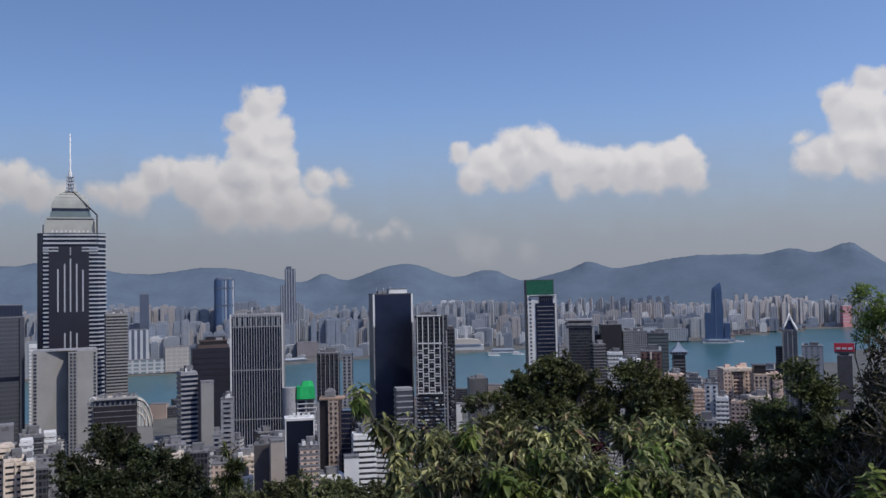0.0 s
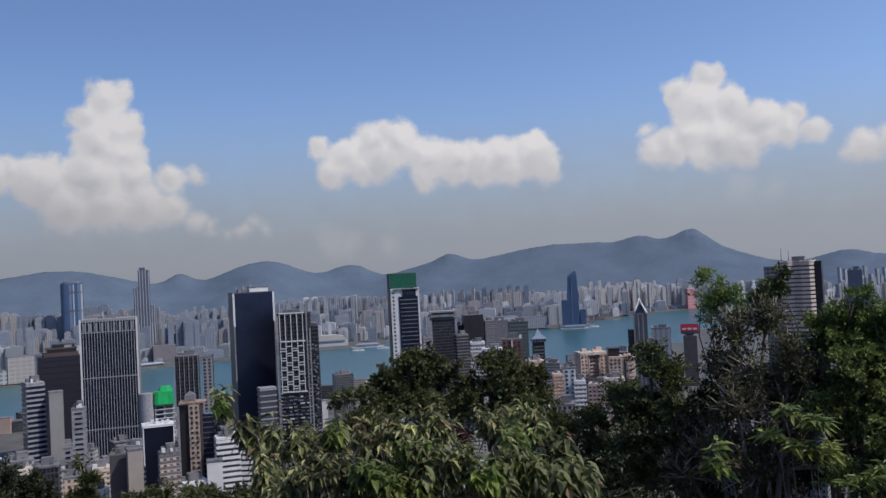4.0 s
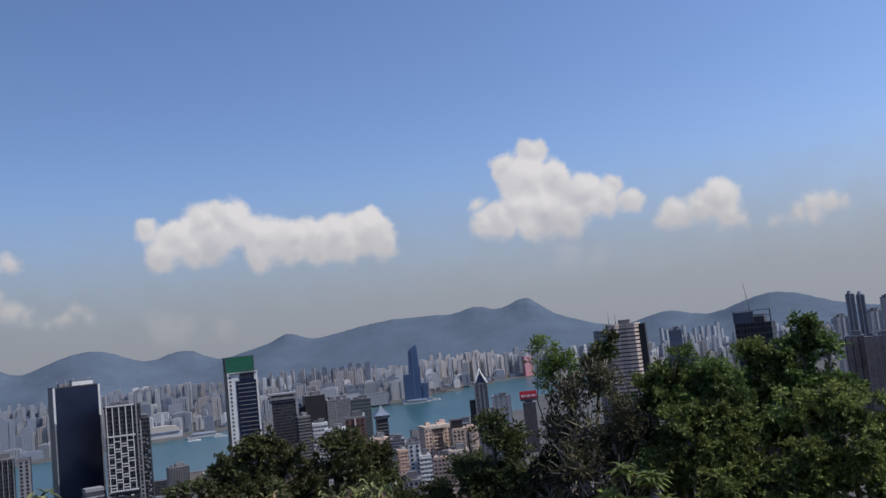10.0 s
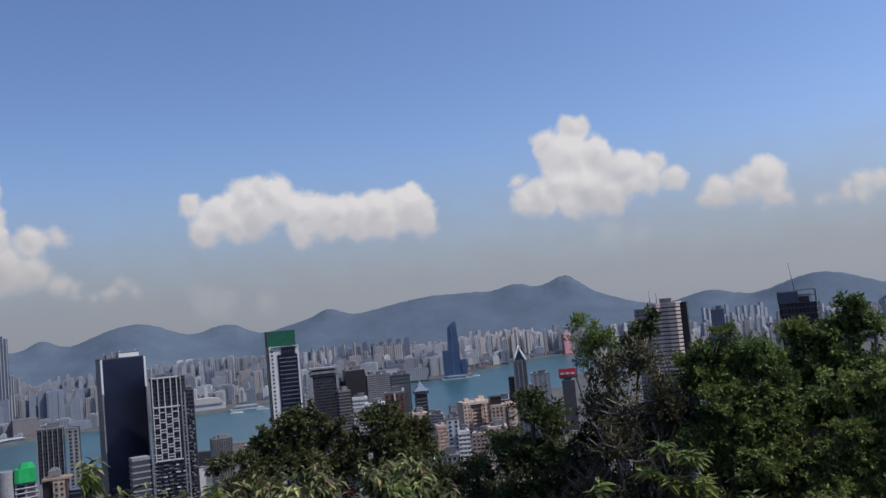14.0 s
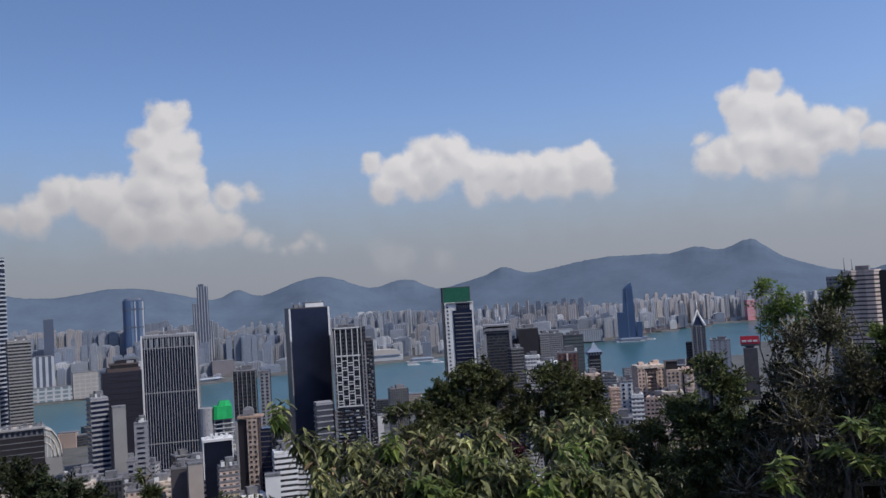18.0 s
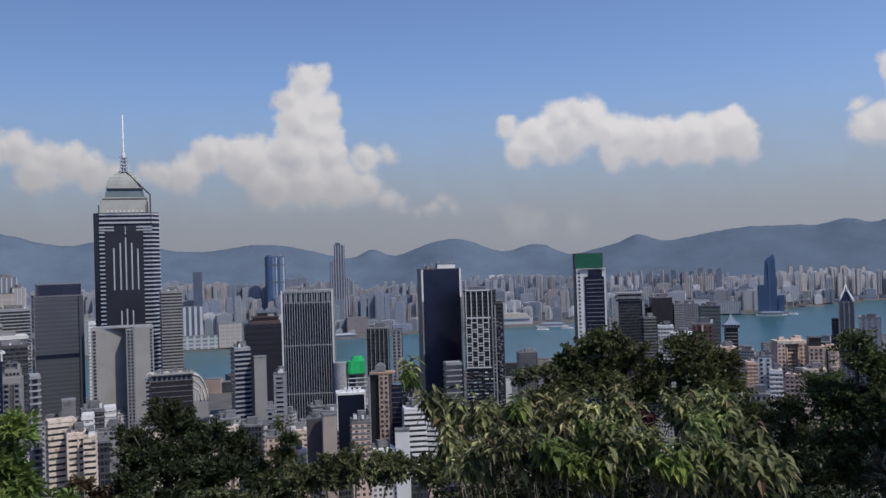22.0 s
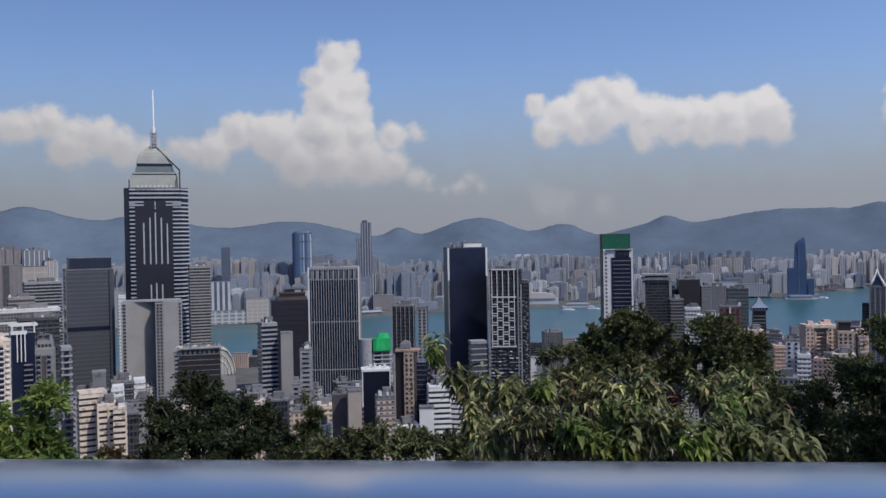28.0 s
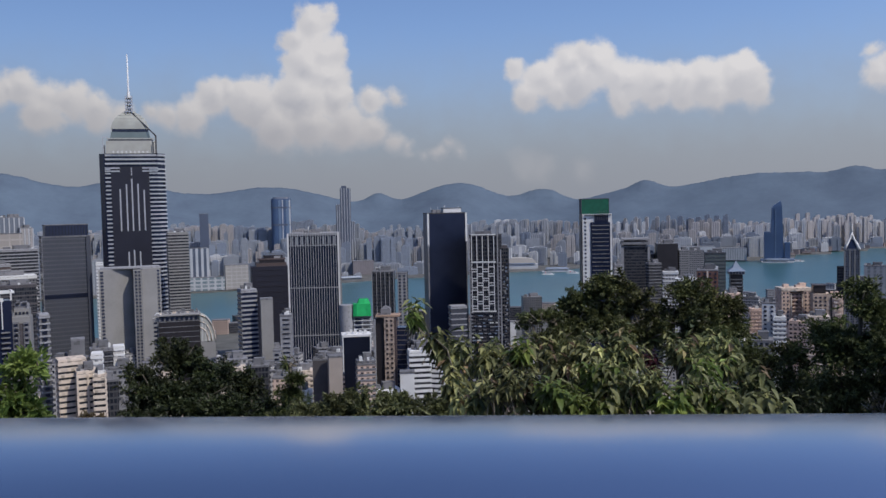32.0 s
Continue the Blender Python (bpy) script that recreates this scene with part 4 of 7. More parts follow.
def spire_tower():
    ob = thing("skyscraper", "slender grey tower with bright glass pyramid and spire", "skyscraper", 16.06, 1195)
    z0 = ob.location.z
    h = lift(1195, -3.18) - z0
    part("shaft", box(17, 17, h), F["neargrey"], ob, "dark grey glazed shaft")
    for x in (-8.6, -2.8, 2.8, 8.6):
        part("corner_fin", box(1.0, 1.2, h), M["plainwall"], ob, at=(x, -8.7, 0))
    part("side_shaft", box(9, 13, h - 22), F["neardark"], ob, at=(-12.5, 0, 0))
    part("side_shaft", box(7, 13, h - 34), F["neargrey"], ob, at=(11.5, 0, 0))
    part("pyramid", prism("pyramid", [(-7.5, -7.5), (7.5, -7.5), (7.5, 7.5), (-7.5, 7.5)], h, h + 11, 0.2), M["navy"], ob)
    for x, y in ((-8.4, -8.4), (8.4, -8.4), (8.4, 8.4), (-8.4, 8.4)):
        part("pyramid_rib", tube_mesh("pyramid_rib", [(x, y, h - 1), (x * 0.62, y * 0.62, h + 6), (x * 0.22, y * 0.22, h + 13), (0, 0, h + 20)], [1.7, 1.5, 1.0, 0.6], 6), M["white"], ob, "white curved roof rib")
    part("spire", tube_mesh("spire", [(0, 0, h + 14), (0, 0, h + 31)], [0.8, 0.35], 5), M["white"], ob)


def red_sign_block():
    ob, h = block("grey block carrying a red and white roof sign", 19.05, 1410, 20, 20, lift(1410, -4.75), wall="greydark", name="office_block")
    part("sign_frame", box(26, 2, 3), M["lattice"], ob, at=(0, -9, h + 4))
    part("sign_face", box(27, 2.2, 12), M["red"], ob, "red sign face", at=(0, -9, h + 7))
    for i in range(3):
        part("sign_bar", box(6, 0.6, 3), M["white"], ob, "white bar on sign", at=(-8 + i * 8, -10.4, h + 10))
    part("sign_base", box(10, 8, 5), M["neardarkm"], ob, at=(0, -4, h + 1))


# distance haze is put into this grey-blue base colour
M["greyblue"] = material("hazy_grey_blue_wall", (0.16, 0.20, 0.27), 0.5, vary=0.15, scale=0.02)
M["palerib"] = material("pale_grey_rib", (0.39, 0.40, 0.42), 0.6, vary=0.12, scale=0.02)
F["greyband"] = facade("grey_mirror_glass_bands", (0.075, 0.078, 0.092), (0.062, 0.066, 0.080), 4.0, 2.2, 0.7, 0.86, 0.05, rough=0.35, blinds=0.15)
M["slate"] = material("slate_blue_cladding", (0.075, 0.09, 0.13), 0.4, vary=0.15, scale=0.02)
M["skyglass"] = material("pale_blue_glass", (0.115, 0.165, 0.25), 0.3, vary=0.12, scale=0.02)
M["rose"] = material("rosy_cream_tile", (0.56, 0.46, 0.40), 0.8, vary=0.2, scale=0.1)
M["tan"] = material("tan_tile", (0.43, 0.335, 0.27), 0.8, vary=0.2, scale=0.1, clutter=0.5)
M["brickred"] = material("brick_red_tile", (0.17, 0.088, 0.072), 0.8, vary=0.2, scale=0.1, clutter=0.4)
M["greybeige"] = material("grey_beige_render", (0.31, 0.27, 0.245), 0.85, vary=0.15, scale=0.1)
M["salmon"] = material("salmon_render", (0.62, 0.45, 0.345), 0.8, vary=0.15, scale=0.08, clutter=0.3)
M["redbrown"] = material("red_brown_wall", (0.070, 0.050, 0.048), 0.7, vary=0.2, scale=0.05)
M["greenwall"] = material("grey_green_wall", (0.085, 0.10, 0.10), 0.6, vary=0.2, scale=0.05)
M["mauvegrey"] = material("mauve_grey_render", (0.26, 0.21, 0.19), 0.8, vary=0.25, scale=0.1, clutter=0.3)
M["greydark"] = material("dark_grey_render", (0.075, 0.068, 0.074), 0.8, vary=0.3, scale=0.1)
# cream and red base colours below are dulled to carry the distance haze
M["creamhall"] = material("hazy_cream_wall", (0.40, 0.37, 0.34), 0.7, vary=0.12, scale=0.02)
M["redhaze"] = material("hazy_red_cladding", (0.50, 0.22, 0.24), 0.8, vary=0.15, scale=0.02)
M["dock"] = material("brown_dock_sheds", (0.25, 0.20, 0.19), 0.9, vary=0.35, scale=0.02)
M["paleflat"] = material("pale_slab_flats", (0.31, 0.33, 0.36), 0.8, vary=0.1, scale=0.03)
# brighter copy of the warm wall: sunlight and haze are put into its colour
F["warmlit"] = facade("hazed_lit_warm_wall", (0.42, 0.39, 0.38), (0.25, 0.24, 0.25), 4.5, 6.0, 0.8, 0.5, 0.15, gloss=0.6)
F["mauve"] = facade("dull_mauve_flat_wall", (0.19, 0.172, 0.182), (0.125, 0.115, 0.13), 3.2, 5.0, 0.6, 0.4, 0.1, gloss=0.6)
F["hallwall"] = facade("cream_hall_panels", (0.36, 0.335, 0.315), (0.29, 0.265, 0.25), 9.0, 12.0, 0.75, 0.85, 0.05, gloss=0.7)
F["terrace"] = facade("glazed_terrace_wall", (0.36, 0.36, 0.365), (0.13, 0.17, 0.19), 9.0, 16.0, 0.6, 0.7, 0.1, gloss=0.5)
tallest()
grey_office()
white_block()
ribbed_office()
black_slab()
lattice_tower()
green_top()
stepped_far_tower()
glass_slab()
waterfront_tower()
spire_tower()
red_sign_block()
SPECS = [
    # label, bearing, distance, width, depth, height angle of top, turn, wall, bands, floor, options
    ("rounded office block with fine horizontal bands", -25.89, 1030, 22, 20, -1.50, 5, "neardark", "plainwall", 3.4, dict(name="office_tower", band_h=1.5)),
    ("small far dark-crowned tower", 28.70, 1085, 15, 14, -1.14, 0, "blue", None, 3.5, dict(name="office_tower")),
    ("rounded far apartment tower", 38.99, 1735, 14, 14, -0.02, 0, "mauve", None, 3.2, dict(gear=False, group="far twin towers", piers=3, pier_mat="palerib", pier_w=1.6)),
    ("rounded far apartment tower", 39.53, 1735, 13, 14, -0.11, 0, "mauve", None, 3.2, dict(gear=False, group="far twin towers", piers=3, pier_mat="palerib", pier_w=1.6)),
    # haze that pales the towers below is put into their wall colour
    ("tall hazy brownish apartment tower", 41.9, 1625, 25, 18, 0.33, 15, "warmlit", None, 3.2, dict(piers=4, pier_mat="greybeige", pier_w=1.6)),
    ("far hazy brownish apartment tower", 40.9, 1560, 16, 14, -0.38, 15, "warmlit", None, 3.2, dict()),
    ("pale slim far flats below taller towers", 40.12, 1480, 17, 12, -1.12, 25, "warmlit", None, 3.2, dict(piers=3, pier_mat="greyblue", pier_w=1.6)),
    ("pale slim far flats below taller towers", 38.3, 1500, 17, 12, -1.28, 25, "warmlit", None, 3.2, dict(piers=3, pier_mat="greyblue", pier_w=1.6)),
    ("far blue-grey apartment slab", 42.65, 1560, 32, 18, -0.62, 8, "warmlit", None, 3.2, dict(piers=4, pier_mat="greyblue", pier_w=1.6)),
    ("far pale apartment tower", 43.75, 1590, 24, 18, -0.55, 20, "warmlit", None, 3.2, dict(piers=3, pier_mat="greybeige", pier_w=2.0)),
    ("plain dark grey office slab", -38.80, 975, 40, 24, -1.58, 5, "neardarkm", None, 3.6, dict(name="office_tower")),
    ("pale estate tower with bright vertical ribs", -39.05, 1420, 42, 20, 0.22, 4, "blue", None, 3.4, dict(piers=9, pier_mat="palerib", pier_w=1.4, gear=False)),
    ("pale estate tower with bright vertical ribs", -41.6, 1450, 44, 20, 0.15, 0, "blue", None, 3.4, dict(piers=9, pier_mat="palerib", pier_w=1.4)),
    ("broad dull mauve flats with roof frames and a mast", -36.9, 1400, 42, 20, -0.22, 4, "mauve", None, 3.4, dict(piers=5, pier_mat="greydark", pier_w=1.2)),
    ("pale ribbed flats beside mauve flats", -35.25, 1395, 32, 20, -0.30, 6, "blue", None, 3.4, dict(piers=6, pier_mat="palerib", pier_w=1.6)),
    ("bare beige flats below ribbed flats", -35.4, 1250, 30, 18, -1.25, 6, "hallwall", None, 3.4, dict(gear=False)),
    ("grey estate tower with lit ribs", -34.5, 1380, 16, 20, -0.95, 10, "warm", None, 3.4, dict(piers=4, pier_mat="palerib", pier_w=1.6)),
    # central recess below is a dark pier; its shade is put into the colour
    ("mauve slab with a dark strip for its central recess", -36.9, 1180, 36, 20, -1.15, 6, "mauve", None, 3.4, dict(piers=1, pier_mat="neardarkm", pier_w=7.0, gear=False)),
    ("low reddish flats with cluttered terraces", -36.1, 1060, 26, 16, -3.05, 4, "redbrown", "offwhite", 4.5, dict(band_h=1.6, low=-8)),
    ("curved grey banded office block", -34.95, 1085, 38, 24, -2.2, 6, "neardark", "offwhite", 3.6, dict(name="office_block")),
    ("narrow tower with blue-black window bands", -21.75, 650, 11, 12, -5.25, 14, "navy", "offwhite", 3.3, dict(band_h=1.3)),
    ("plain pale windowless slab tower", -20.55, 640, 8.5, 8, -5.9, 4, "plainwall", None, 3.2, dict(gear=False)),
    ("slim off-white tower with a few dark slots", -19.3, 605, 8, 9, -7.0, -6, "offwhite", None, 3.2, dict(windows=(1, 4.5, 0.9))),
    ("narrow white tower with stacked windows", -19.95, 600, 5, 9, -9.2, -6, "offwhite", None, 3.2, dict(windows=(1, 2.6, 1.3), gear=False)),
    ("low cream blocks below the finned tower", -18.4, 560, 14, 10, -10.6, 8, "nearcream", "cream", 3.1, dict(band_h=1.2)),
    ("dark grey low block with water tanks", -17.18, 532, 9, 9, -9.9, -6, "greydark", None, 3.1, dict()),
    ("tan windowless slab block", -16.27, 520, 8, 8, -9.75, 6, "greybeige", None, 3.1, dict(gear=False)),
    ("pink and grey low flats with awnings", -14.28, 485, 10, 8, -10.15, 6, "nearpeach", "concrete", 3.0, dict(band_h=0.9)),
    ("dark ribbed office tower with a pale side wing", -12.95, 870, 21, 20, -4.35, -5, "neardark", None, 3.3, dict(name="office_tower", piers=6, pier_mat="offwhite", pier_w=0.5)),
    ("pale side wing with rows of small windows", -11.7, 872, 9, 18, -4.5, -5, "offwhite", None, 3.3, dict(windows=(2, 2.2, 1.6), gear=False)),
    ("white stepped flats with dark window bands", -10.75, 500, 12, 11, -9.6, 6, "neardark", "white", 3.0, dict(band_h=1.6)),
    ("white flats with dark slots", -9.6, 520, 9, 10, -9.4, -10, "neardark", "white", 3.0, dict(band_h=1.7)),
    ("small bright white roof block", -11.56, 452, 7.4, 6, -10.95, 0, "white", None, 3.0, dict(gear=False)),
    ("low grey block with white louvred floors", -8.15, 780, 14, 12, -6.75, 12, "greyglass", "offwhite", 5.0, dict(band_h=1.1, name="office_block", gear=False)),
    ("dark lattice block at the water's edge", -3.3, 1150, 24, 18, -6.2, 10, "neargrey", None, 3.0, dict(piers=9, pier_mat="lattice", pier_w=0.5, name="office_block")),
    ("small white block near the water", -4.6, 1000, 9, 9, -7.8, 0, "white", None, 3.0, dict(gear=False, name="office_block")),
    ("dark office block with flat overhanging roof", 3.35, 1085, 31, 22, -3.0, 5, "neardark", None, 4.0, dict(name="office_block", gear=False, piers=2, pier_mat="offwhite", pier_w=3.0)),
    ("dark purple-brown office tower", 5.3, 1195, 27, 20, -2.85, 10, "darkbrown", None, 3.6, dict(name="office_tower")),
    ("dark grey office tower with bare flank", 6.3, 1200, 12, 20, -3.3, 12, "neargrey", None, 3.6, dict(name="office_tower")),
    ("greenish grey block with a pale roof frame", 8.25, 1030, 22, 18, -3.45, 4, "greenwall", "lattice", 4.0, dict(name="office_block", band_h=0.4)),
    ("brick-red flats with a pale seam", 7.8, 695, 15.4, 12, -4.55, 0, "brickred", None, 3.1, dict(piers=1, pier_mat="rose", pier_w=1.3, windows=(4, 1.5, 1.3), low=-7.5)),
    ("low white roofs among brown blocks", 6.0, 820, 14, 12, -5.6, 0, "nearwhite", None, 3.1, dict(name="office_block")),
    ("dark slender office tower with bare sides", 4.3, 1200, 11, 14, -3.5, 10, "darkbrown", None, 3.6, dict(name="office_tower")),
    ("pale narrow block with dark window strips", 2.25, 1010, 9, 12, -4.2, 8, "nearwhite", "concrete", 3.4, dict(name="office_block")),
    ("wide grey block behind darker towers", 6.9, 1350, 32, 16, -3.3, 6, "neargrey", None, 3.6, dict(name="office_block")),
    ("white flat-roofed low block", 5.55, 930, 15, 12, -4.65, 4, "nearwhite", "white", 4.0, dict(name="office_block", band_h=1.4)),
    ("low block with broad white roof", 6.5, 900, 20, 14, -5.1, -6, "neardark", "white", 6.0, dict(name="office_block", band_h=1.0)),
    ("dark block with pale cornice", 4.5, 1050, 15, 12, -4.1, 20, "neardark", "concrete", 3.6, dict(name="office_block", band_h=0.8)),
    ("brown flats behind the trees", 9.2, 780, 14, 12, -6.0, 12, "tan", "peach", 3.1, dict(band_h=0.9)),
    ("pale flats near the water", 10.4, 1000, 16, 12, -6.2, -8, "nearwhite", "concrete", 3.1, dict()),
    ("white low flats among brown blocks", 12.0, 650, 8, 9, -7.4, 5, "nearwhite", "white", 3.1, dict()),
    ("low tan flats with roof huts", 14.2, 650, 14, 12, -7.3, 5, "tan", "cream", 3.1, dict(band_h=0.8)),
    ("white flats among brown blocks", 11.4, 660, 9, 9, -6.55, 0, "white", None, 3.1, dict(windows=(2, 1.8, 1.4))),
    ("low peach flats with small windows", 11.0, 800, 20, 12, -6.9, 8, "nearpeach", "peach", 3.1, dict(band_h=1.0)),
    ("low peach flats with small windows", 13.3, 690, 16, 12, -7.6, -8, "nearpeach", "peach", 3.1, dict(band_h=1.0)),
    ("pale hazy block beside the spire tower", 17.3, 1250, 26, 16, -4.2, 0, "pale", None, 3.4, dict()),
    ("dark mauve-grey block with a pale roof slab", 38.9, 860, 16, 14, -2.5, 4, "mauvegrey", None, 3.2, dict(piers=4, pier_mat="greydark", pier_w=0.8)),
    ("dark mauve-grey block with roof frames and a gantry", 40.26, 850, 25, 16, -2.62, 4, "mauvegrey", None, 3.2, dict(piers=6, pier_mat="greybeige", pier_w=0.7)),
    ("dark shaded block with vertical seams and a white cap", 42.1, 840, 24, 15, -2.45, 6, "mauvegrey", None, 3.2, dict(piers=5, pier_mat="greydark", pier_w=1.2)),
    ("pale-edged dark block behind the trees", 43.6, 870, 20, 15, -2.65, 6, "neargrey", None, 3.2, dict(piers=2, pier_mat="offwhite", pier_w=1.6)),
    ("slim pale concrete slab tower", -33.75, 490, 4.6, 9, -6.15, 6, "concrete", "offwhite", 3.2, dict(gear=False, band_h=0.8, windows=(1, 2.2, 1.7))),
    ("stepped beige flats with dark window bands", -32.35, 470, 12.5, 10, -8.9, 8, "neardark", "cream", 2.9, dict(band_h=1.75, gear=False)),
    ("stepped beige flats with dark window bands", -31.5, 462, 9.5, 10, -9.7, 6, "neardark", "cream", 2.9, dict(band_h=1.7, piers=3, pier_mat="cream", pier_w=0.8)),
    ("stepped beige flats with dark window bands", -30.75, 456, 5, 10, -9.95, -4, "neardark", "cream", 2.9, dict(band_h=1.7)),
    ("small white flats at the end of a row", -30.85, 480, 5, 8, -8.7, -4, "nearwhite", "white", 2.9, dict(band_h=1.5, gear=False)),
    ("grey stair turret with rounded top", -31.9, 530, 7, 8, -7.75, 0, "concrete", None, 3.2, dict(gear=False)),
    ("low dark block with pipes on its roof", -30.6, 540, 12, 10, -8.4, 4, "neardark", "concrete", 3.2, dict(band_h=0.7)),
    ("low white block with slots", -29.6, 545, 6, 9, -8.35, 0, "nearwhite", "white", 3.2, dict(gear=False)),
    ("thin white service tower", -30.5, 900, 6, 8, -3.2, 0, "nearwhite", "white", 3.2, dict(gear=False, band_h=1.7)),
    ("wide podium with a white roof band beside an office tower", -35.85, 1000, 62, 24, -3.75, 5, "neargrey", "white", 11.0, dict(name="office_block", band_h=2.2)),
    ("low podium block with dark base", -35.2, 880, 34, 18, -4.3, 5, "neardark", "greydark", 8.0, dict(name="office_block", band_h=1.2)),
    ("tall far slate-blue tower", -24.25, 2500, 24, 22, -0.35, 0, "slate", None, 3.4, dict(gear=False)),
    ("white columned block on the far waterfront", -24.62, 2190, 38, 30, -2.5, 4, "slate", None, 4.0, dict(gear=False, piers=4, pier_mat="palerib", pier_w=6.0, name="office_block")),
    ("long cream hall on the far waterfront", -22.36, 2180, 54, 40, -3.62, 4, "hallwall", None, 4.0, dict(gear=False, name="hall", category="building")),
    ("low white terraces at the far water's edge", -24.2, 2165, 84, 20, -4.35, 0, "terrace", None, 4.0, dict(gear=False, name="hall")),
    ("dull brown-grey block on the far waterfront", -14.3, 2480, 58, 40, -3.62, 6, "mauve", None, 4.0, dict(gear=False, name="office_block")),
    ("long pale warehouse on the far shore", 7.0, 2800, 120, 40, -3.05, 5, "palerib", None, 4.0, dict(gear=False, name="hall")),
    ("long pale warehouse on the far shore", 9.2, 2880, 90, 40, -3.15, 5, "pale", None, 4.0, dict(gear=False, name="hall")),
    ("hazy red-clad tower on the far shore", 19.2, 3690, 36, 20, -1.78, 35, "redhaze", "palerib", 12.0, dict(gear=False)),
]
for label, b, D, w, d, e, turn, wall, bands, floor, kw in SPECS:
    block(label, b, D, w, d, lift(D, e), turn, wall, bands, floor, **kw)


def pale_roof_slab():
    """The overhanging roof on the dark office block."""
    ob, h = block("flat overhanging concrete roof storey of an office block", 3.35, 1084, 26, 18, lift(1084, -2.62), 5, "neardark", None, 3.6, name="roof_storey", gear=False, foot=lift(1085, -3.0) + 1.2)
    part("roof_slab", box(34, 26, 1.8), M["offwhite"], ob, "overhanging pale roof slab", at=(0, 0, h + 1.1))
    part("roof_slab", box(33, 25, 3.2), M["concrete"], ob, at=(0, 0, h * 0.25))


def net_tower():
    """A scaffold box in bright green net on the roof of the pale block."""
    foot = lift(760, -7.15) + 0.1
    ob = thing("scaffold", "bright green netted scaffold on a block roof", "scaffold", -14.42, 757, foot, turn=4)
    part("net", prism("net", [(-8, -5), (-5, -6.2), (3, -5.4), (7.6, -5.8), (8, 5), (-8, 5)], 0, 10.5, 0.92), M["brightnet"], ob, "bright green net")
    part("net", prism("net", [(-4, -4.4), (2, -5), (7, -4), (7, 4), (-4, 4)], 10.4, 14.5, 0.7), M["brightnet"], ob, "gathered top of the net")


def framed_black_block():
    ob = thing("office_block", "black glass block edged by a thin white frame", "office block", -14.85, 595, turn=3)
    h = lift(595, -8.45) - ob.location.z
    part("wall", box(18, 14, h), M["black"], ob, "black glass")
    for x in (-9.2, 9.2):
        part("frame_post", box(0.7, 0.8, h + 1), M["white"], ob, at=(x, -7.1, 0))
    part("roof_edge", box(19.4, 15, 1.4), M["white"], ob, "white roof edge", at=(0, 0, h))
    for i, x in enumerate((-6, -3.2, -0.5, 3, 6.2)):
        part("roof_unit", box(1.8, 2.2, 1.6 + (i % 3) * 0.8), M["white"], ob, at=(x, -2 + i % 2 * 3, h + 1.4))


def tan_tower():
    ob = thing("apartment_tower", "tan tiled tower with a recess with shade in its dark colour between pale frames", "building", -12.65, 540, turn=-6)
    h = lift(540, -7.25) - ob.location.z
    part("column", box(6.2, 11, h), M["tan"], ob, "tan tiled column", at=(0.4, 0, 0))
    # the shallow recess has its shade put into a dark colour
    part("recess", box(5.6, 9, h - 1), M["darkbrown"], ob, "recess with shade in its dark colour", at=(-5.4, 0.6, 0))
    part("frame", box(1.0, 11, h - 1.5), M["offwhite"], ob, at=(-8.6, 0, 0))
    part("red_edge", box(1.3, 11.2, h - 0.6), M["redbrown"], ob, at=(4.1, 0, 0))
    part("flank", box(6.4, 9, h - 7), M["navy"], ob, "dark blue flank", at=(7.9, 1.0, 0))
    for i in range(16):
        part("flank_band", box(6.7, 9.3, 0.6), M["greydark"], ob, at=(7.9, 1.0, h - 9 - i * 3.0))
    part("roof", box(15, 11.6, 1.0), M["brown"], ob, at=(-0.6, 0, h))
    part("roof_house", box(6, 6, 3.6), M["concrete"], ob, at=(-2, 0, h + 1))
    part("roof_gable", prism("roof_gable", [(-3, -3), (3, -3), (3, 3), (-3, 3)], h + 4.6, h + 6.4, 0.25), M["concrete"], ob, at=(-2, 0, 0))
    for i in range(22):
        for x in (-1.0, 1.8):
            part("window", box(1.3, 0.4, 1.2), M["darkbrown"], ob, at=(x, -5.6, h - 3 - i * 2.9))


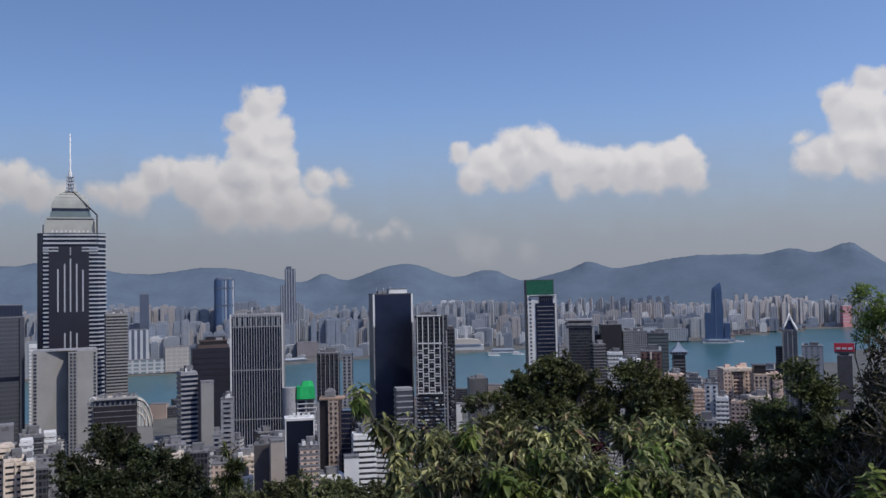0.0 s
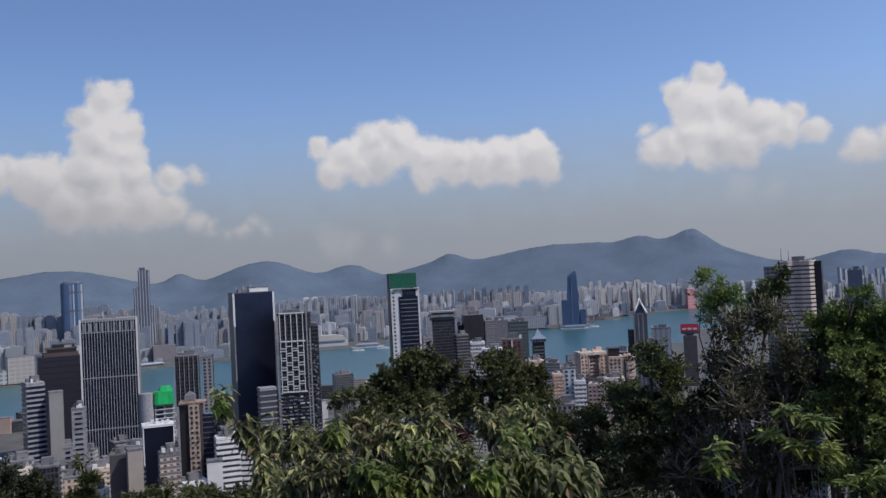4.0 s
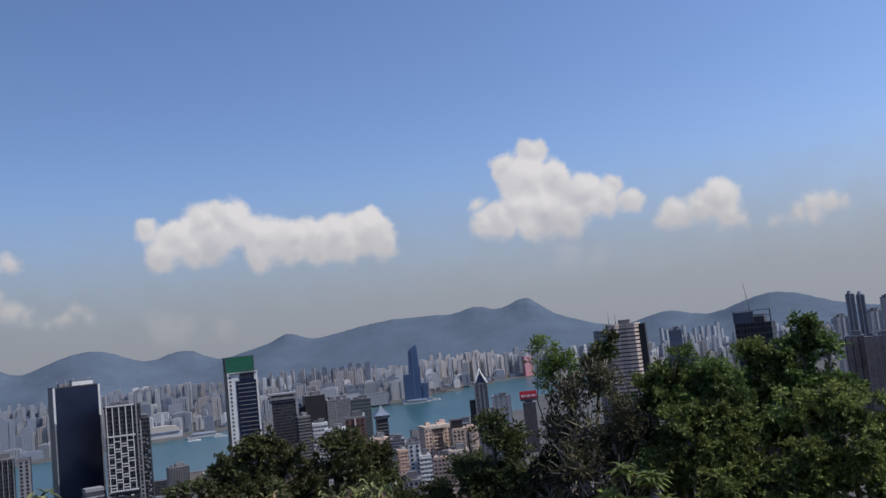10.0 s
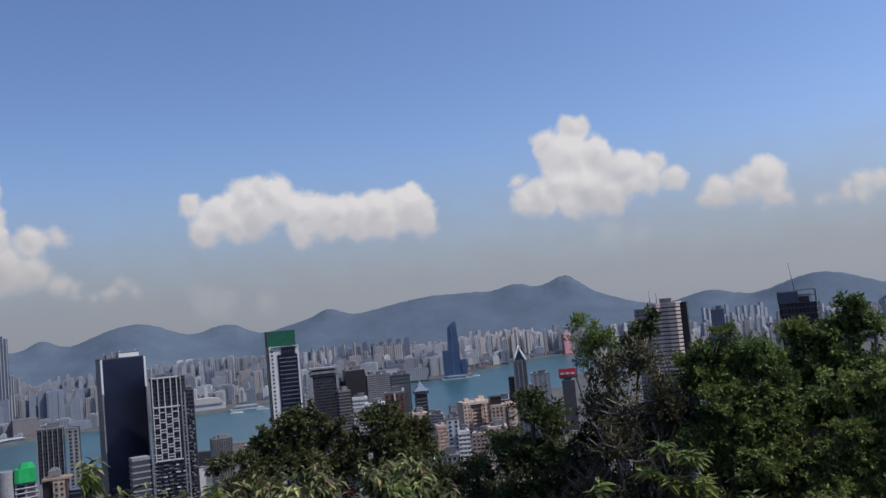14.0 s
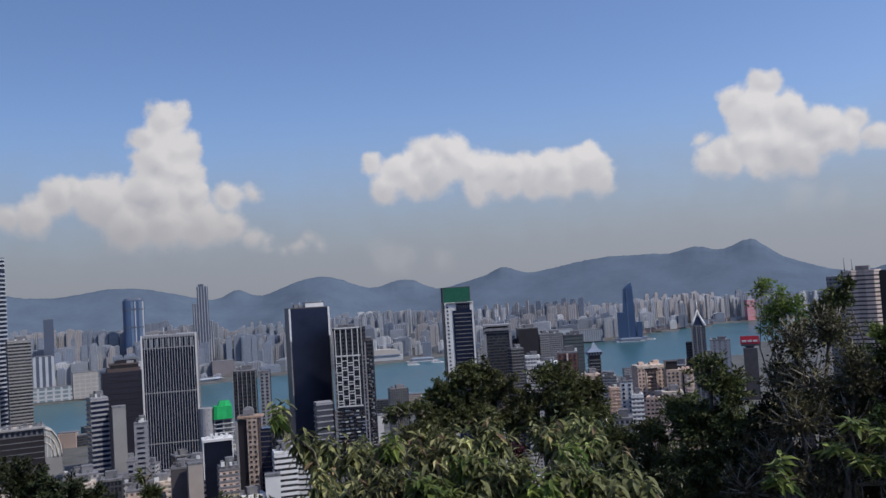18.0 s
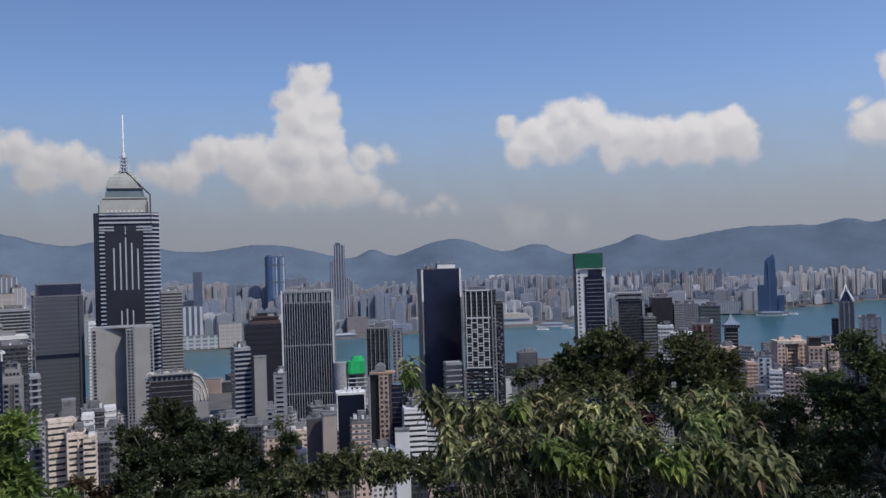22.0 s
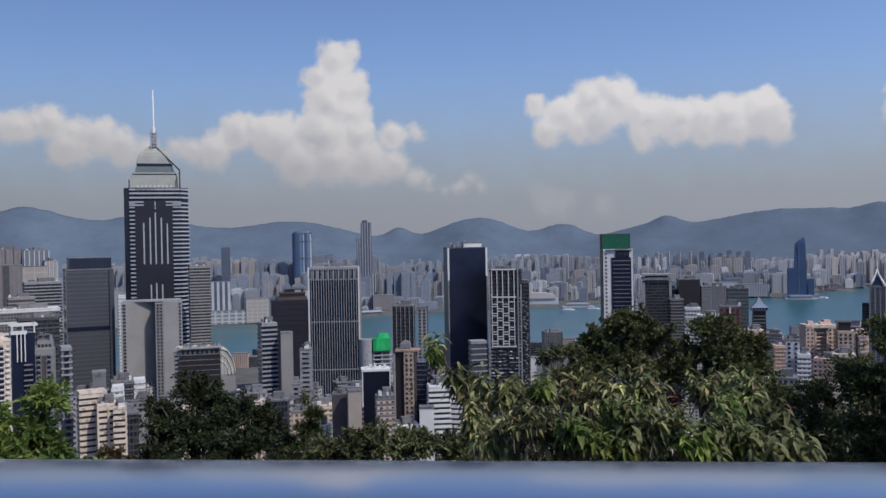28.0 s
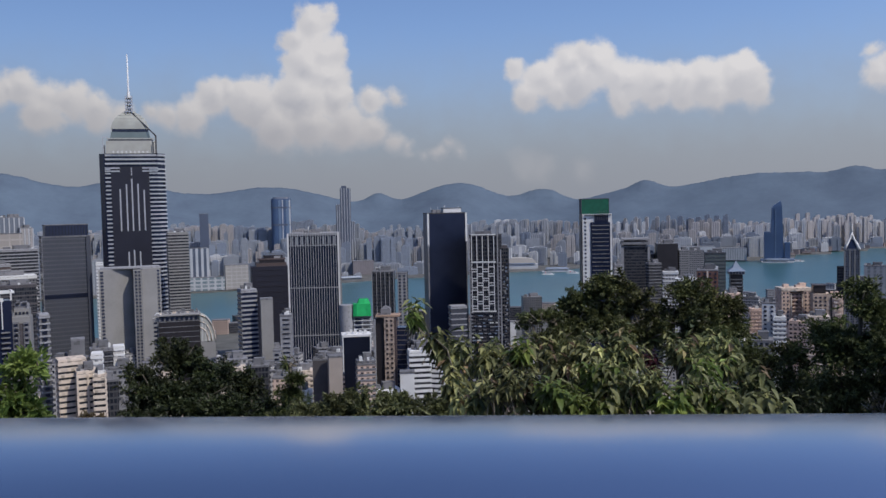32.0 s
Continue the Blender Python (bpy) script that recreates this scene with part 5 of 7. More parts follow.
def domed_block():
    ob = thing("office_block", "white and dark block with a curved glazed flank", "office block", -25.95, 700)
    h = lift(700, -6.95) - ob.location.z
    part("wall", box(30, 20, h), M["darkbrown"], ob, "dark recessed front")
    for z in (h - 4, h - 8, h - 12, h - 16):
        part("floor_line", box(30.6, 20.4, 0.5), M["concrete"], ob, at=(0, 0, z))
    part("roof_storey", box(29, 18, 4.6), M["concrete"], ob, at=(0, 0, h))
    part("roof_edge", box(31.5, 21, 0.9), M["plainwall"], ob, at=(0, 0, h + 4.6))
    for i in range(8):
        part("roof_window", box(2.0, 0.5, 2.6), M["black"], ob, at=(-12.2 + i * 3.5, -9.1, h + 1.0))
    for i in range(9):
        part("roof_unit", box(1.6 + i % 2, 1.6, 1.2 + i % 3), M["concrete" if i % 3 else "cream"], ob, at=(-13.5 + i * 3.3, -6 + (i * 5) % 9, h + 5.5))
    part("roof_arch", tube_mesh("roof_arch", [(-15.5 + 2.2 * math.cos(radians(a)), -9.5, h + 4.6 + 2.6 * math.sin(radians(a))) for a in range(0, 181, 20)], [0.4] * 10, 5), M["white"], ob, "small white roof arch")
    part("corner_tower", box(4.4, 8, h + 3), M["plainwall"], ob, "pale corner tower", at=(-17.2, -4, 0))
    for i in range(9):
        part("corner_slot", box(2.6, 0.5, 1.3), M["black"], ob, at=(-17.2, -8.0, h - 1 - i * 3.2))
    arc = [(15 + 11 * math.cos(radians(a)), -10, h - 16 + 20 * math.sin(radians(a))) for a in range(0, 91, 10)]
    v = [(x, y + dy, z) for dy in (0, 18) for x, y, z in arc] + [(15, -10, h - 16), (15, 8, h - 16)]
    n = len(arc)
    f = [(i, n + i, n + i + 1, i + 1) for i in range(n - 1)] + [tuple(range(n)) + (2 * n,), tuple(range(2 * n - 1, n - 1, -1)) + (2 * n + 1,)]
    part("curved_flank", mesh_of("curved_flank", v, f), M["crownstone"], ob, "curved pale glazed flank")
    for k in range(3):
        q = 1.0 - k * 0.24
        part("arch_rib", tube_mesh("arch_rib", [(15 + 11 * q * math.cos(radians(a)), -10.3, h - 16 + 20 * q * math.sin(radians(a))) for a in range(0, 91, 10)], [0.45] * 10, 5), M["cream"], ob, "pale arch rib")
    for k in range(4):
        part("flank_post", box(0.5, 0.5, 18 - k * 4.2), M["white"], ob, at=(16.5 + k * 2.4, -10.3, h - 16))
    part("lower_flank", box(11, 18, h - 16), M["plainwall"], ob, at=(20.5, -1, 0))


def cream_flats():
    """Salmon flats with stacked balconies and a paler banded bay."""
    D = 520
    ob = thing("apartment_block", "sunlit salmon and cream flats with stacked balconies", "building", -38.75, D, turn=10)
    h = lift(D, -5.55) - ob.location.z
    part("wall", box(22, 14, h), M["salmon"], ob, "salmon wall", at=(-6.5, 0, 0))
    bay = part("bay", box(12.5, 16, h + 0.5), M["cream"], ob, "cream bay", at=(11, 0, 0))
    for i in range(16):
        z = h - 4 - i * 2.9
        part("window", box(4.2, 0.5, 1.5), M["black"], bay, at=(0.6, -8.0, z))
        part("sill", box(4.8, 1.0, 0.5), M["white"], bay, at=(0.6, -8.2, z - 0.7))
        for dx in (-4.4, 4.6):
            part("side_balcony", box(2.0, 1.6, 0.9), M["white"], bay, at=(dx, -8.2, z - 0.3))
        for x in (-13.0, -6.2, 0.8):
            part("window", box(2.6, 0.4, 1.4), M["redbrown"], ob, at=(x, -7.0, z))
        for x in (-10.8, -2.6):
            part("balcony", box(4.4, 2.0, 0.9), M["cream"], ob, at=(x, -7.6, z - 0.6))
    part("parapet", box(36, 14.6, 1.0), M["cream"], ob, at=(-0.4, 0, h + 0.5))
    for x, w, t in ((-13, 6, 2.4), (-5, 4, 3.4), (6.5, 7, 2.0), (14, 3, 2.6)):
        part("roof_house", box(w, 6, t), M["cream"], ob, at=(x, 1, h + 1.5))
    for x in (-9.5, 1.5, 10.8):
        part("roof_frame", box(3.4, 3.4, 0.4), M["white"], ob, at=(x, -3, h + 3.4))
        for dx in (-1.4, 1.4):
            part("roof_post", box(0.3, 0.3, 1.9), M["white"], ob, at=(x + dx, -4.4, h + 1.5))


def shelf_block():
    """A pale block: a rounded stair tower beside open storeys."""
    D = 760
    ob = thing("office_block", "pale grey block with rounded tower and open storeys", "office block", -14.85, D, turn=4)
    h = lift(D, -7.15) - ob.location.z
    ring = [(-8.0 + 6.1 * math.cos(radians(a)), -3 + 6.1 * math.sin(radians(a))) for a in range(0, 360, 20)]
    part("stair_tower", prism("stair_tower", ring, 0, lift(D, -6.42) - ob.location.z), M["offwhite"], ob, "rounded pale stair tower")
    part("wall", box(15.5, 14, h), M["offwhite"], ob, at=(5.6, 0, 0))
    for i in range(9):
        part("opening", box(5.6, 0.5, 2.1), M["black"], ob, at=(1.8, -7.0, h - 3.6 - i * 3.6))
        part("opening", box(5.6, 0.5, 2.1), M["neardarkm"], ob, at=(8.8, -7.0, h - 3.6 - i * 3.6))
        part("floor_slab", box(15.9, 15.4, 0.5), M["white"], ob, at=(5.6, 0, h - 4.2 - i * 3.6))
    for i in range(6):
        part("roof_unit", box(1.6, 1.6, 1.0 + i % 3 * 0.6), M["white"], ob, at=(-0.5 + i * 2.4, -4 + i % 2 * 6, h))


def brown_office():
    ob = thing("office_tower", "dark brown office block with stepped reddish roof", "office tower", -20.3, 1140, turn=4)
    h = lift(1140, -3.75) - ob.location.z
    part("wall", box(46, 30, h), M["purple"], ob, "dark purple-brown wall")
    part("tier", box(38, 26, 4), M["redbrown"], ob, at=(2, 0, h))
    part("tier", box(32, 22, 4), M["darkbrown"], ob, at=(3, 0, h + 4))
    part("tier", box(34, 23, 1.6), M["redbrown"], ob, "reddish roof edge", at=(3, 0, h + 8))
    part("roof_house", box(24, 14, 4), M["darkbrown"], ob, at=(5, 0, h + 9.6))
    part("roof_unit", box(8, 6, 3), M["offwhite"], ob, at=(10, -4, h + 9.6))
    for i in range(9):
        part("floor_line", box(46.6, 30.6, 0.5), M["darkbrown"], ob, at=(0, 0, h - 5 - i * 7))


def pavilion_tower():
    ob = thing("office_tower", "dark tower with white belts and a pointed pavilion roof", "office tower", 9.5, 975, turn=8)
    h = lift(975, -4.75) - ob.location.z
    part("wall", box(12, 12, h), M["darkbrown"], ob)
    for i in range(12):
        part("balcony_band", box(13.6, 13.6, 0.9), M["concrete"], ob, at=(0, 0, h - 6 - i * 3.6))
    part("belt", box(16, 16, 3.2), M["offwhite"], ob, "white belt with openings", at=(0, 0, h))
    for i in range(5):
        part("opening", box(1.6, 0.5, 2.2), M["black"], ob, at=(-6 + i * 3, -8.1, h + 0.5))
    part("roof", prism("roof", [(-9, -9), (9, -9), (9, 9), (-9, 9)], h + 3.2, h + 7, 0.45), M["greyblue"], ob)
    part("roof_tip", prism("roof_tip", [(-4, -4), (4, -4), (4, 4), (-4, 4)], h + 7, h + 14, 0.05), M["greyblue"], ob)


def pergola_tower():
    ob = thing("apartment_tower", "dark glass tower with a white roof pergola and mullions", "building", -36.1, 605, turn=6)
    h = lift(605, -5.1) - ob.location.z
    part("wall", box(13, 13, h), M["navy"], ob)
    for i in range(16):
        part("balcony", box(5.0, 1.6, 0.8), M["concrete"], ob, at=(2.5, -6.9, h - 20 - i * 3.2))
    part("roof_beam", box(15.5, 1.2, 1.2), M["white"], ob, "white pergola beam", at=(0.6, -6.4, h + 4.4))
    part("roof_beam", box(15.5, 1.2, 1.2), M["white"], ob, at=(0.6, 5.6, h + 4.4))
    part("roof_beam", box(1.2, 13, 1.2), M["white"], ob, at=(7.6, -0.4, h + 4.6))
    for x in (-6, 0, 6.4):
        part("roof_post", box(0.8, 0.8, 4.6), M["white"], ob, at=(x, -6.4, h))
    part("roof_fascia", box(9, 0.8, 2.2), M["white"], ob, at=(-2.4, -6.8, h - 0.5))
    for x in (-3.4, -1.2, 1.0):
        part("mullion", box(0.6, 0.7, 17), M["white"], ob, "white mullion", at=(x, -6.9, h - 17.5))


def stepped_flats():
    """Grey flats with a stepped roof, shallow bays and stacked balconies beside a dark strip for a recess."""
    D = 606
    ob = thing("apartment_tower", "grey apartment tower with a stepped cluttered roof and balconies", "building", -34.92, D, turn=-8)
    h = lift(D, -6.1) - ob.location.z
    rng = random.Random(36)
    part("wall", box(11.6, 12, h), M["plainwall"], ob)
    part("roof_storey", box(8.6, 9, 5.0), M["plainwall"], ob, at=(0.9, 0, h))
    part("roof_storey", box(7.4, 6, 3.4), M["concrete"], ob, at=(0.6, 0, h + 5.0))
    for x, w, z, t in ((-3.4, 2.2, 0, 2.4), (-1.0, 1.6, 8.4, 1.8), (2.6, 2.6, 8.4, 1.2), (4.6, 1.4, 5.0, 3.0), (-5.0, 1.4, 0, 4.4)):
        part("roof_unit", box(w, 2.4, t), M[rng.choice(("concrete", "offwhite", "plainwall"))], ob, at=(x, -3.2, h + z))
    for i in range(4):
        part("roof_window", box(1.3, 0.5, 1.6), M["black"], ob, at=(-2.2 + i * 2.1, -4.5, h + 1.4))
    for x, w in ((-2.4, 3.4), (3.6, 3.2)):
        bay = part("bay", box(w, 1.6, h - 3), M["concrete"], ob, "pale window bay", at=(x, -6.4, 0))
        for i in range(17):
            part("window", box(w - 1.2, 0.5, 1.5), M["black"], bay, at=(0, -0.75, h - 5.6 - i * 3.2))
            if rng.random() < 0.6:
                part("cooler", box(0.9, 0.7, 0.7), M["offwhite"], bay, at=(rng.uniform(-1, 1), -1.0, h - 6.6 - i * 3.2))
    # a dark strip on the wall: the recess is only shade in colour
    part("recess", box(2.0, 0.5, h - 4), M["greydark"], ob, "recess with shade in its dark colour", at=(0.6, -6.1, 0))
    for i in range(15):
        part("balcony", box(rng.uniform(4.4, 5.6), 2.0, 0.7), M["concrete"], ob, at=(-7.4, -6.2, h - 13 - i * 3.2))
        part("balcony_wall", box(0.5, 2.0, 2.5), M["plainwall"], ob, at=(-7.4 + rng.choice((-2.0, 0.0, 1.4)), -6.2, h - 12.3 - i * 3.2))


def frame_topped_tower():
    ob = thing("office_tower", "dark square tower with open roof frame and antenna", "office tower", 33.5, 540, turn=-8)
    h = lift(540, -1.1) - ob.location.z
    part("wall", box(20, 17, h), F["neardark"], ob, "dark glazed wall")
    for x in (-10, 0.5, 10):
        part("roof_post", box(0.7, 0.7, 7), M["lattice"], ob, at=(x, -8.3, h))
    part("roof_beam", box(20.8, 0.8, 0.8), M["steel"], ob, at=(0, -8.3, h + 6.6))
    part("roof_beam", box(9.6, 0.7, 0.7), M["steel"], ob, at=(5.3, -8.3, h + 3.4))
    part("roof_screen", box(9.8, 0.4, 6.4), M["slate"], ob, at=(-4.8, -8.2, h))
    part("roof_house", box(14, 10, 4.5), M["neardarkm"], ob, at=(-1, 1, h))
    part("antenna", tube_mesh("antenna", [(-1.5, -4, h), (-1.5, -4, h + 9), (-3.2, -4, h + 23)], [0.35, 0.25, 0.15], 5), M["lattice"], ob, "leaning antenna")


def banded_tower():
    """A beige tower of rounded bays, pale and dark storeys in turn, between a shaft greyed for shade and a dark flank.
    """
    D = 720
    ob = thing("apartment_tower", "beige banded tower with rounded bays and a grey shaft", "building", 25.5, D, turn=-6)
    h = lift(D, -0.48) - ob.location.z
    plan = [(-11, 6), (-11.2, -5), (-9.0, -8), (-4.3, -8.6), (-1.3, -6.6), (0.5, -6.6), (4.0, -9), (9.6, -8.4), (12.6, -5), (12.6, 6)]
    grow = lambda q: [(1.6 + (x - 1.6) * q, y * q) for x, y in plan]
    part("bay_wall", prism("bay_wall", plan, 0, h), M["greydark"], ob, "brown recessed storeys")
    band = prism("storey_band", grow(1.07), 0, 1.95)
    for i in range(22):
        part("storey_band", band, M["rose"], ob, at=(0, 0, h - 2.2 - i * 3.1))
    # shaded left face of the tower: shade is put into the grey walls
    part("shaft", box(11, 13, h - 2), F["neargrey"], ob, "side shaft greyed to stand for a shaded face", at=(-17.0, 0, 0))
    for i in range(18):
        part("shaft_band", box(11.4, 13.4, 0.9), M["concrete"], ob, at=(-17.0, 0, h - 4 - i * 3.1))
    part("flank", box(5, 12, h + 0.6), M["darkbrown"], ob, "dark flank", at=(15.6, 0.5, 0))
    part("roof_edge", prism("roof_edge", grow(1.1), 0, 1.4), M["rose"], ob, at=(0, 0, h))
    part("roof_house", box(9, 8, 3.2), M["concrete"], ob, at=(2, 0, h + 1.4))
    for x, e in ((-10.3, 0.42), (-5.0, 0.30)):
        mast = part("mast", tube_mesh("mast", [(x, 0, h - 2), (x, 0, lift(D, e) - ob.location.z)], [0.35, 0.15], 5), M["lattice"], ob, "thin dark mast")
        part("collar", box(1.0, 1.0, 0.5), M["lattice"], mast, at=(x, 0, h + 2))


def framed_flats():
    """Peach flats: two wings and a beam round a recessed front with balconies."""
    D = 750
    ob = thing("apartment_block", "peach flats with wings framing a recessed front", "building", 12.8, D, turn=20)
    h = lift(D, -5.62) - ob.location.z
    for x, w in ((-8.4, 6.4), (8.6, 6.0)):
        wing = part("wing", box(w, 15, h), M["peach"], ob, "peach tiled wing", at=(x, 0, 0))
        for i in range(9):
            for dx in (-1.5, 1.5):
                part("window", box(1.3, 0.4, 1.4), M["black"], wing, at=(dx, -7.5, h - 3.6 - i * 3.0))
    part("recess", box(11, 10, h - 3), F["nearpeach"], ob, "shaded recessed front", at=(0, 1.5, 0))
    for i in range(9):
        part("balcony", box(9, 1.8, 1.0), M["peach"], ob, at=(0, -4.2, h - 6 - i * 3.0))
    for x in (-4.2, 4.6):
        part("frame_post", box(0.9, 1.2, h - 4), M["cream"], ob, "pale frame post", at=(x, -7.4, 0))
    part("frame_beam", box(23.6, 15.6, 2.4), M["cream"], ob, "pale roof beam", at=(0, 0, h - 1.2))
    for x, w, t in ((-6, 4, 2.6), (3, 3, 1.8), (7, 5, 3.4)):
        part("roof_unit", box(w, 4, t), M["peach"], ob, at=(x, 0, h + 1.2))


def roof_house_flats():
    """Taller tan flats with a dark roof house on one side."""
    D = 735
    ob = thing("apartment_block", "tan flats with a dark roof house and stacked windows", "building", 14.65, D, turn=10)
    h = lift(D, -5.85) - ob.location.z
    part("wall", box(13, 16, h), M["tan"], ob, "tan tiled wall", at=(-4.2, 0, 0))
    part("wing", box(8.5, 15, h - 1), M["peach"], ob, "peach side wing", at=(6.6, -0.6, 0))
    part("seam", box(1.2, 1.0, h - 2), M["darkbrown"], ob, at=(2.3, -8.0, 0))
    for i in range(10):
        for x in (-8.6, -5.4, -2.0):
            part("window", box(1.5, 0.4, 1.4), M["black"], ob, at=(x, -8.0, h - 3.4 - i * 3.0))
        part("balcony", box(5.4, 1.4, 1.0), M["cream"], ob, at=(6.8, -8.6, h - 4.0 - i * 3.0))
    part("roof_house", box(9, 9, 6.2), M["darkbrown"], ob, "dark roof house", at=(-5.5, 0, h))
    part("roof_slab", box(10.2, 10.2, 0.7), M["greydark"], ob, at=(-5.5, 0, h + 6.2))
    for x in (4.2, 7.6):
        part("roof_unit", box(2.4, 3, 2.2), M["peach"], ob, at=(x, 0, h - 1))


def gantry():
    ob = thing("gantry", "pale steel maintenance gantry on a block roof", "gantry", 40.3, 846, lift(850, -2.62) + 1.1, turn=4)
    for x in (-6, 0, 6):
        part("leg", box(0.5, 0.5, 3.4), M["steel"], ob, at=(x, 0, 0))
    part("beam", box(14, 0.7, 0.7), M["steel"], ob, at=(0, 0, 3.4))
    part("rail", box(14, 0.3, 0.3), M["steel"], ob, at=(0, 1.6, 4.4))
    part("arm", tube_mesh("arm", [(6.5, 0, 3.6), (9.5, -2, 0.5), (10, -2, -4)], [0.35, 0.3, 0.3], 5), M["steel"], ob)


def ferry(b, D, turn, long=34.0):
    ob = thing("ferry", "white harbour ferry on the calm water", "boat", b, D, 0.0, turn, "harbour ferries")
    hull = [(-long / 2, -3.5), (long / 2 - 6, -4), (long / 2, 0), (long / 2 - 6, 4), (-long / 2, 3.5)]
    part("hull", prism("hull", hull, -0.3, 2.2), M["white"], ob)
    cabin = part("cabin", box(long * 0.66, 6, 2.4), M["white"], ob, at=(-1.5, 0, 2.2))
    part("window_strip", box(long * 0.6, 6.2, 0.9), M["black"], cabin, at=(0, 0, 0.8))
    part("bridge", box(5, 4.4, 2.0), M["offwhite"], ob, at=(long * 0.15, 0, 4.6))
    part("funnel", box(1.6, 1.6, 2.2), M["red"], ob, at=(-long * 0.2, 0, 4.6))


def ferry_terminal():
    ob = thing("ferry_terminal", "long pale waterfront terminal with rounded roof and pier", "terminal", -4.1, 2580, 4.0, turn=6)
    part("base", box(110, 40, 14), M["palerib"], ob)
    prof = [(-47, 0), (-48, 8), (-42, 14), (-20, 18), (20, 18), (42, 14), (48, 8), (47, 0)]
    v = [(x, -22, 14 + z) for x, z in prof] + [(x, 22, 14 + z) for x, z in prof]
    n = len(prof)
    f = [(i, i + 1, n + i + 1, n + i) for i in range(n - 1)] + [tuple(range(n))[::-1], tuple(range(n, 2 * n))]
    part("hall", mesh_of("hall", v, f), M["creamhall"], ob, "rounded cream hall")
    part("dark_band", box(92, 46, 3), M["greyblue"], ob, at=(0, 0, 14.2))
    part("tower", box(9, 9, 62), M["palerib"], ob, "slim pale tower", at=(8, 26, 0))


def pier(b, D, w, turn, label):
    ob = thing("pier", label, "pier", b, D, 0.0, turn)
    part("deck", box(w, 26, 2.4), M["palerib"], ob)
    part("shed", box(w * 0.7, 14, 6), M["palerib"], ob, at=(0, 2, 2.4))
    part("roof", prism("roof", [(-w * 0.38, -10), (w * 0.38, -10), (w * 0.38, 12), (-w * 0.38, 12)], 8.4, 12, 0.8), M["greyblue"], ob)
    for i in range(6):
        part("pile", box(2, 2, 4), M["concrete"], ob, at=(-w * 0.45 + i * w * 0.18, -12.5, -3.5))


def hill_flats():
    rng = random.Random(41)
    for i in range(22):
        b = 27.9 + i * 0.24 + rng.uniform(-0.1, 0.1) if i < 16 else 33.9 + (i - 16) * 0.8
        D = 4060 + rng.uniform(-90, 90)
        block("far white slab flats high on the hillside", b, D, rng.uniform(9, 16), 14, lift(D, rng.uniform(-1.5, -0.85)), rng.uniform(30, 55), "paleflat", None, 4.5, gear=False, group="hillside flats")


pale_roof_slab()
net_tower()
framed_black_block()
tan_tower()
domed_block()
cream_flats()
shelf_block()
brown_office()
pavilion_tower()
pergola_tower()
stepped_flats()
frame_topped_tower()
banded_tower()
framed_flats()
roof_house_flats()
gantry()
ferry_terminal()
pier(-1.6, 2500, 90, 8, "low pier with a hipped shed roof")
pier(-5.6, 2490, 70, -4, "low pier with a hipped shed roof")
pier(-15.4, 2330, 120, 20, "low pier with a hipped shed roof")
pier(11.9, 2830, 90, 4, "low white landing beside a blue tower")
hill_flats()
rng_dock = random.Random(3)
for i in range(26):
    b = 12.4 + i * 0.29
    D = far_shore(b) + 40 + rng_dock.uniform(0, 60)
    block(rng_dock.choice(["low brown dockland shed", "low grey dockland shed with a flat roof"]) + " on the far shore", b, D, rng_dock.uniform(10, 34), 16, 4 + rng_dock.uniform(5, 17), rng_dock.uniform(-15, 15),
          rng_dock.choice(["dock", "dock", "palerib", "dock"]), None, 4.0, gear=False, name="dock_shed", group="dockland sheds")
for ob in [o for o in bpy.data.objects if o.name.startswith("apartment_tower") and o.get("group") == "far twin towers"]:
    top = max(c.location.z for c in ob.children if c.name.startswith("parapet"))
    part("cap", prism("cap", [(5.5 * math.cos(radians(a)), 7 * math.sin(radians(a))) for a in range(0, 360, 30)], top + 1, top + 7, 0.45), F["blue"], ob, "rounded roof cap")
for b, D, turn in ((-2.2, 2400, 95), (-0.6, 2430, 88), (13.1, 2880, 98)):
    ferry(b, D, turn - 90)



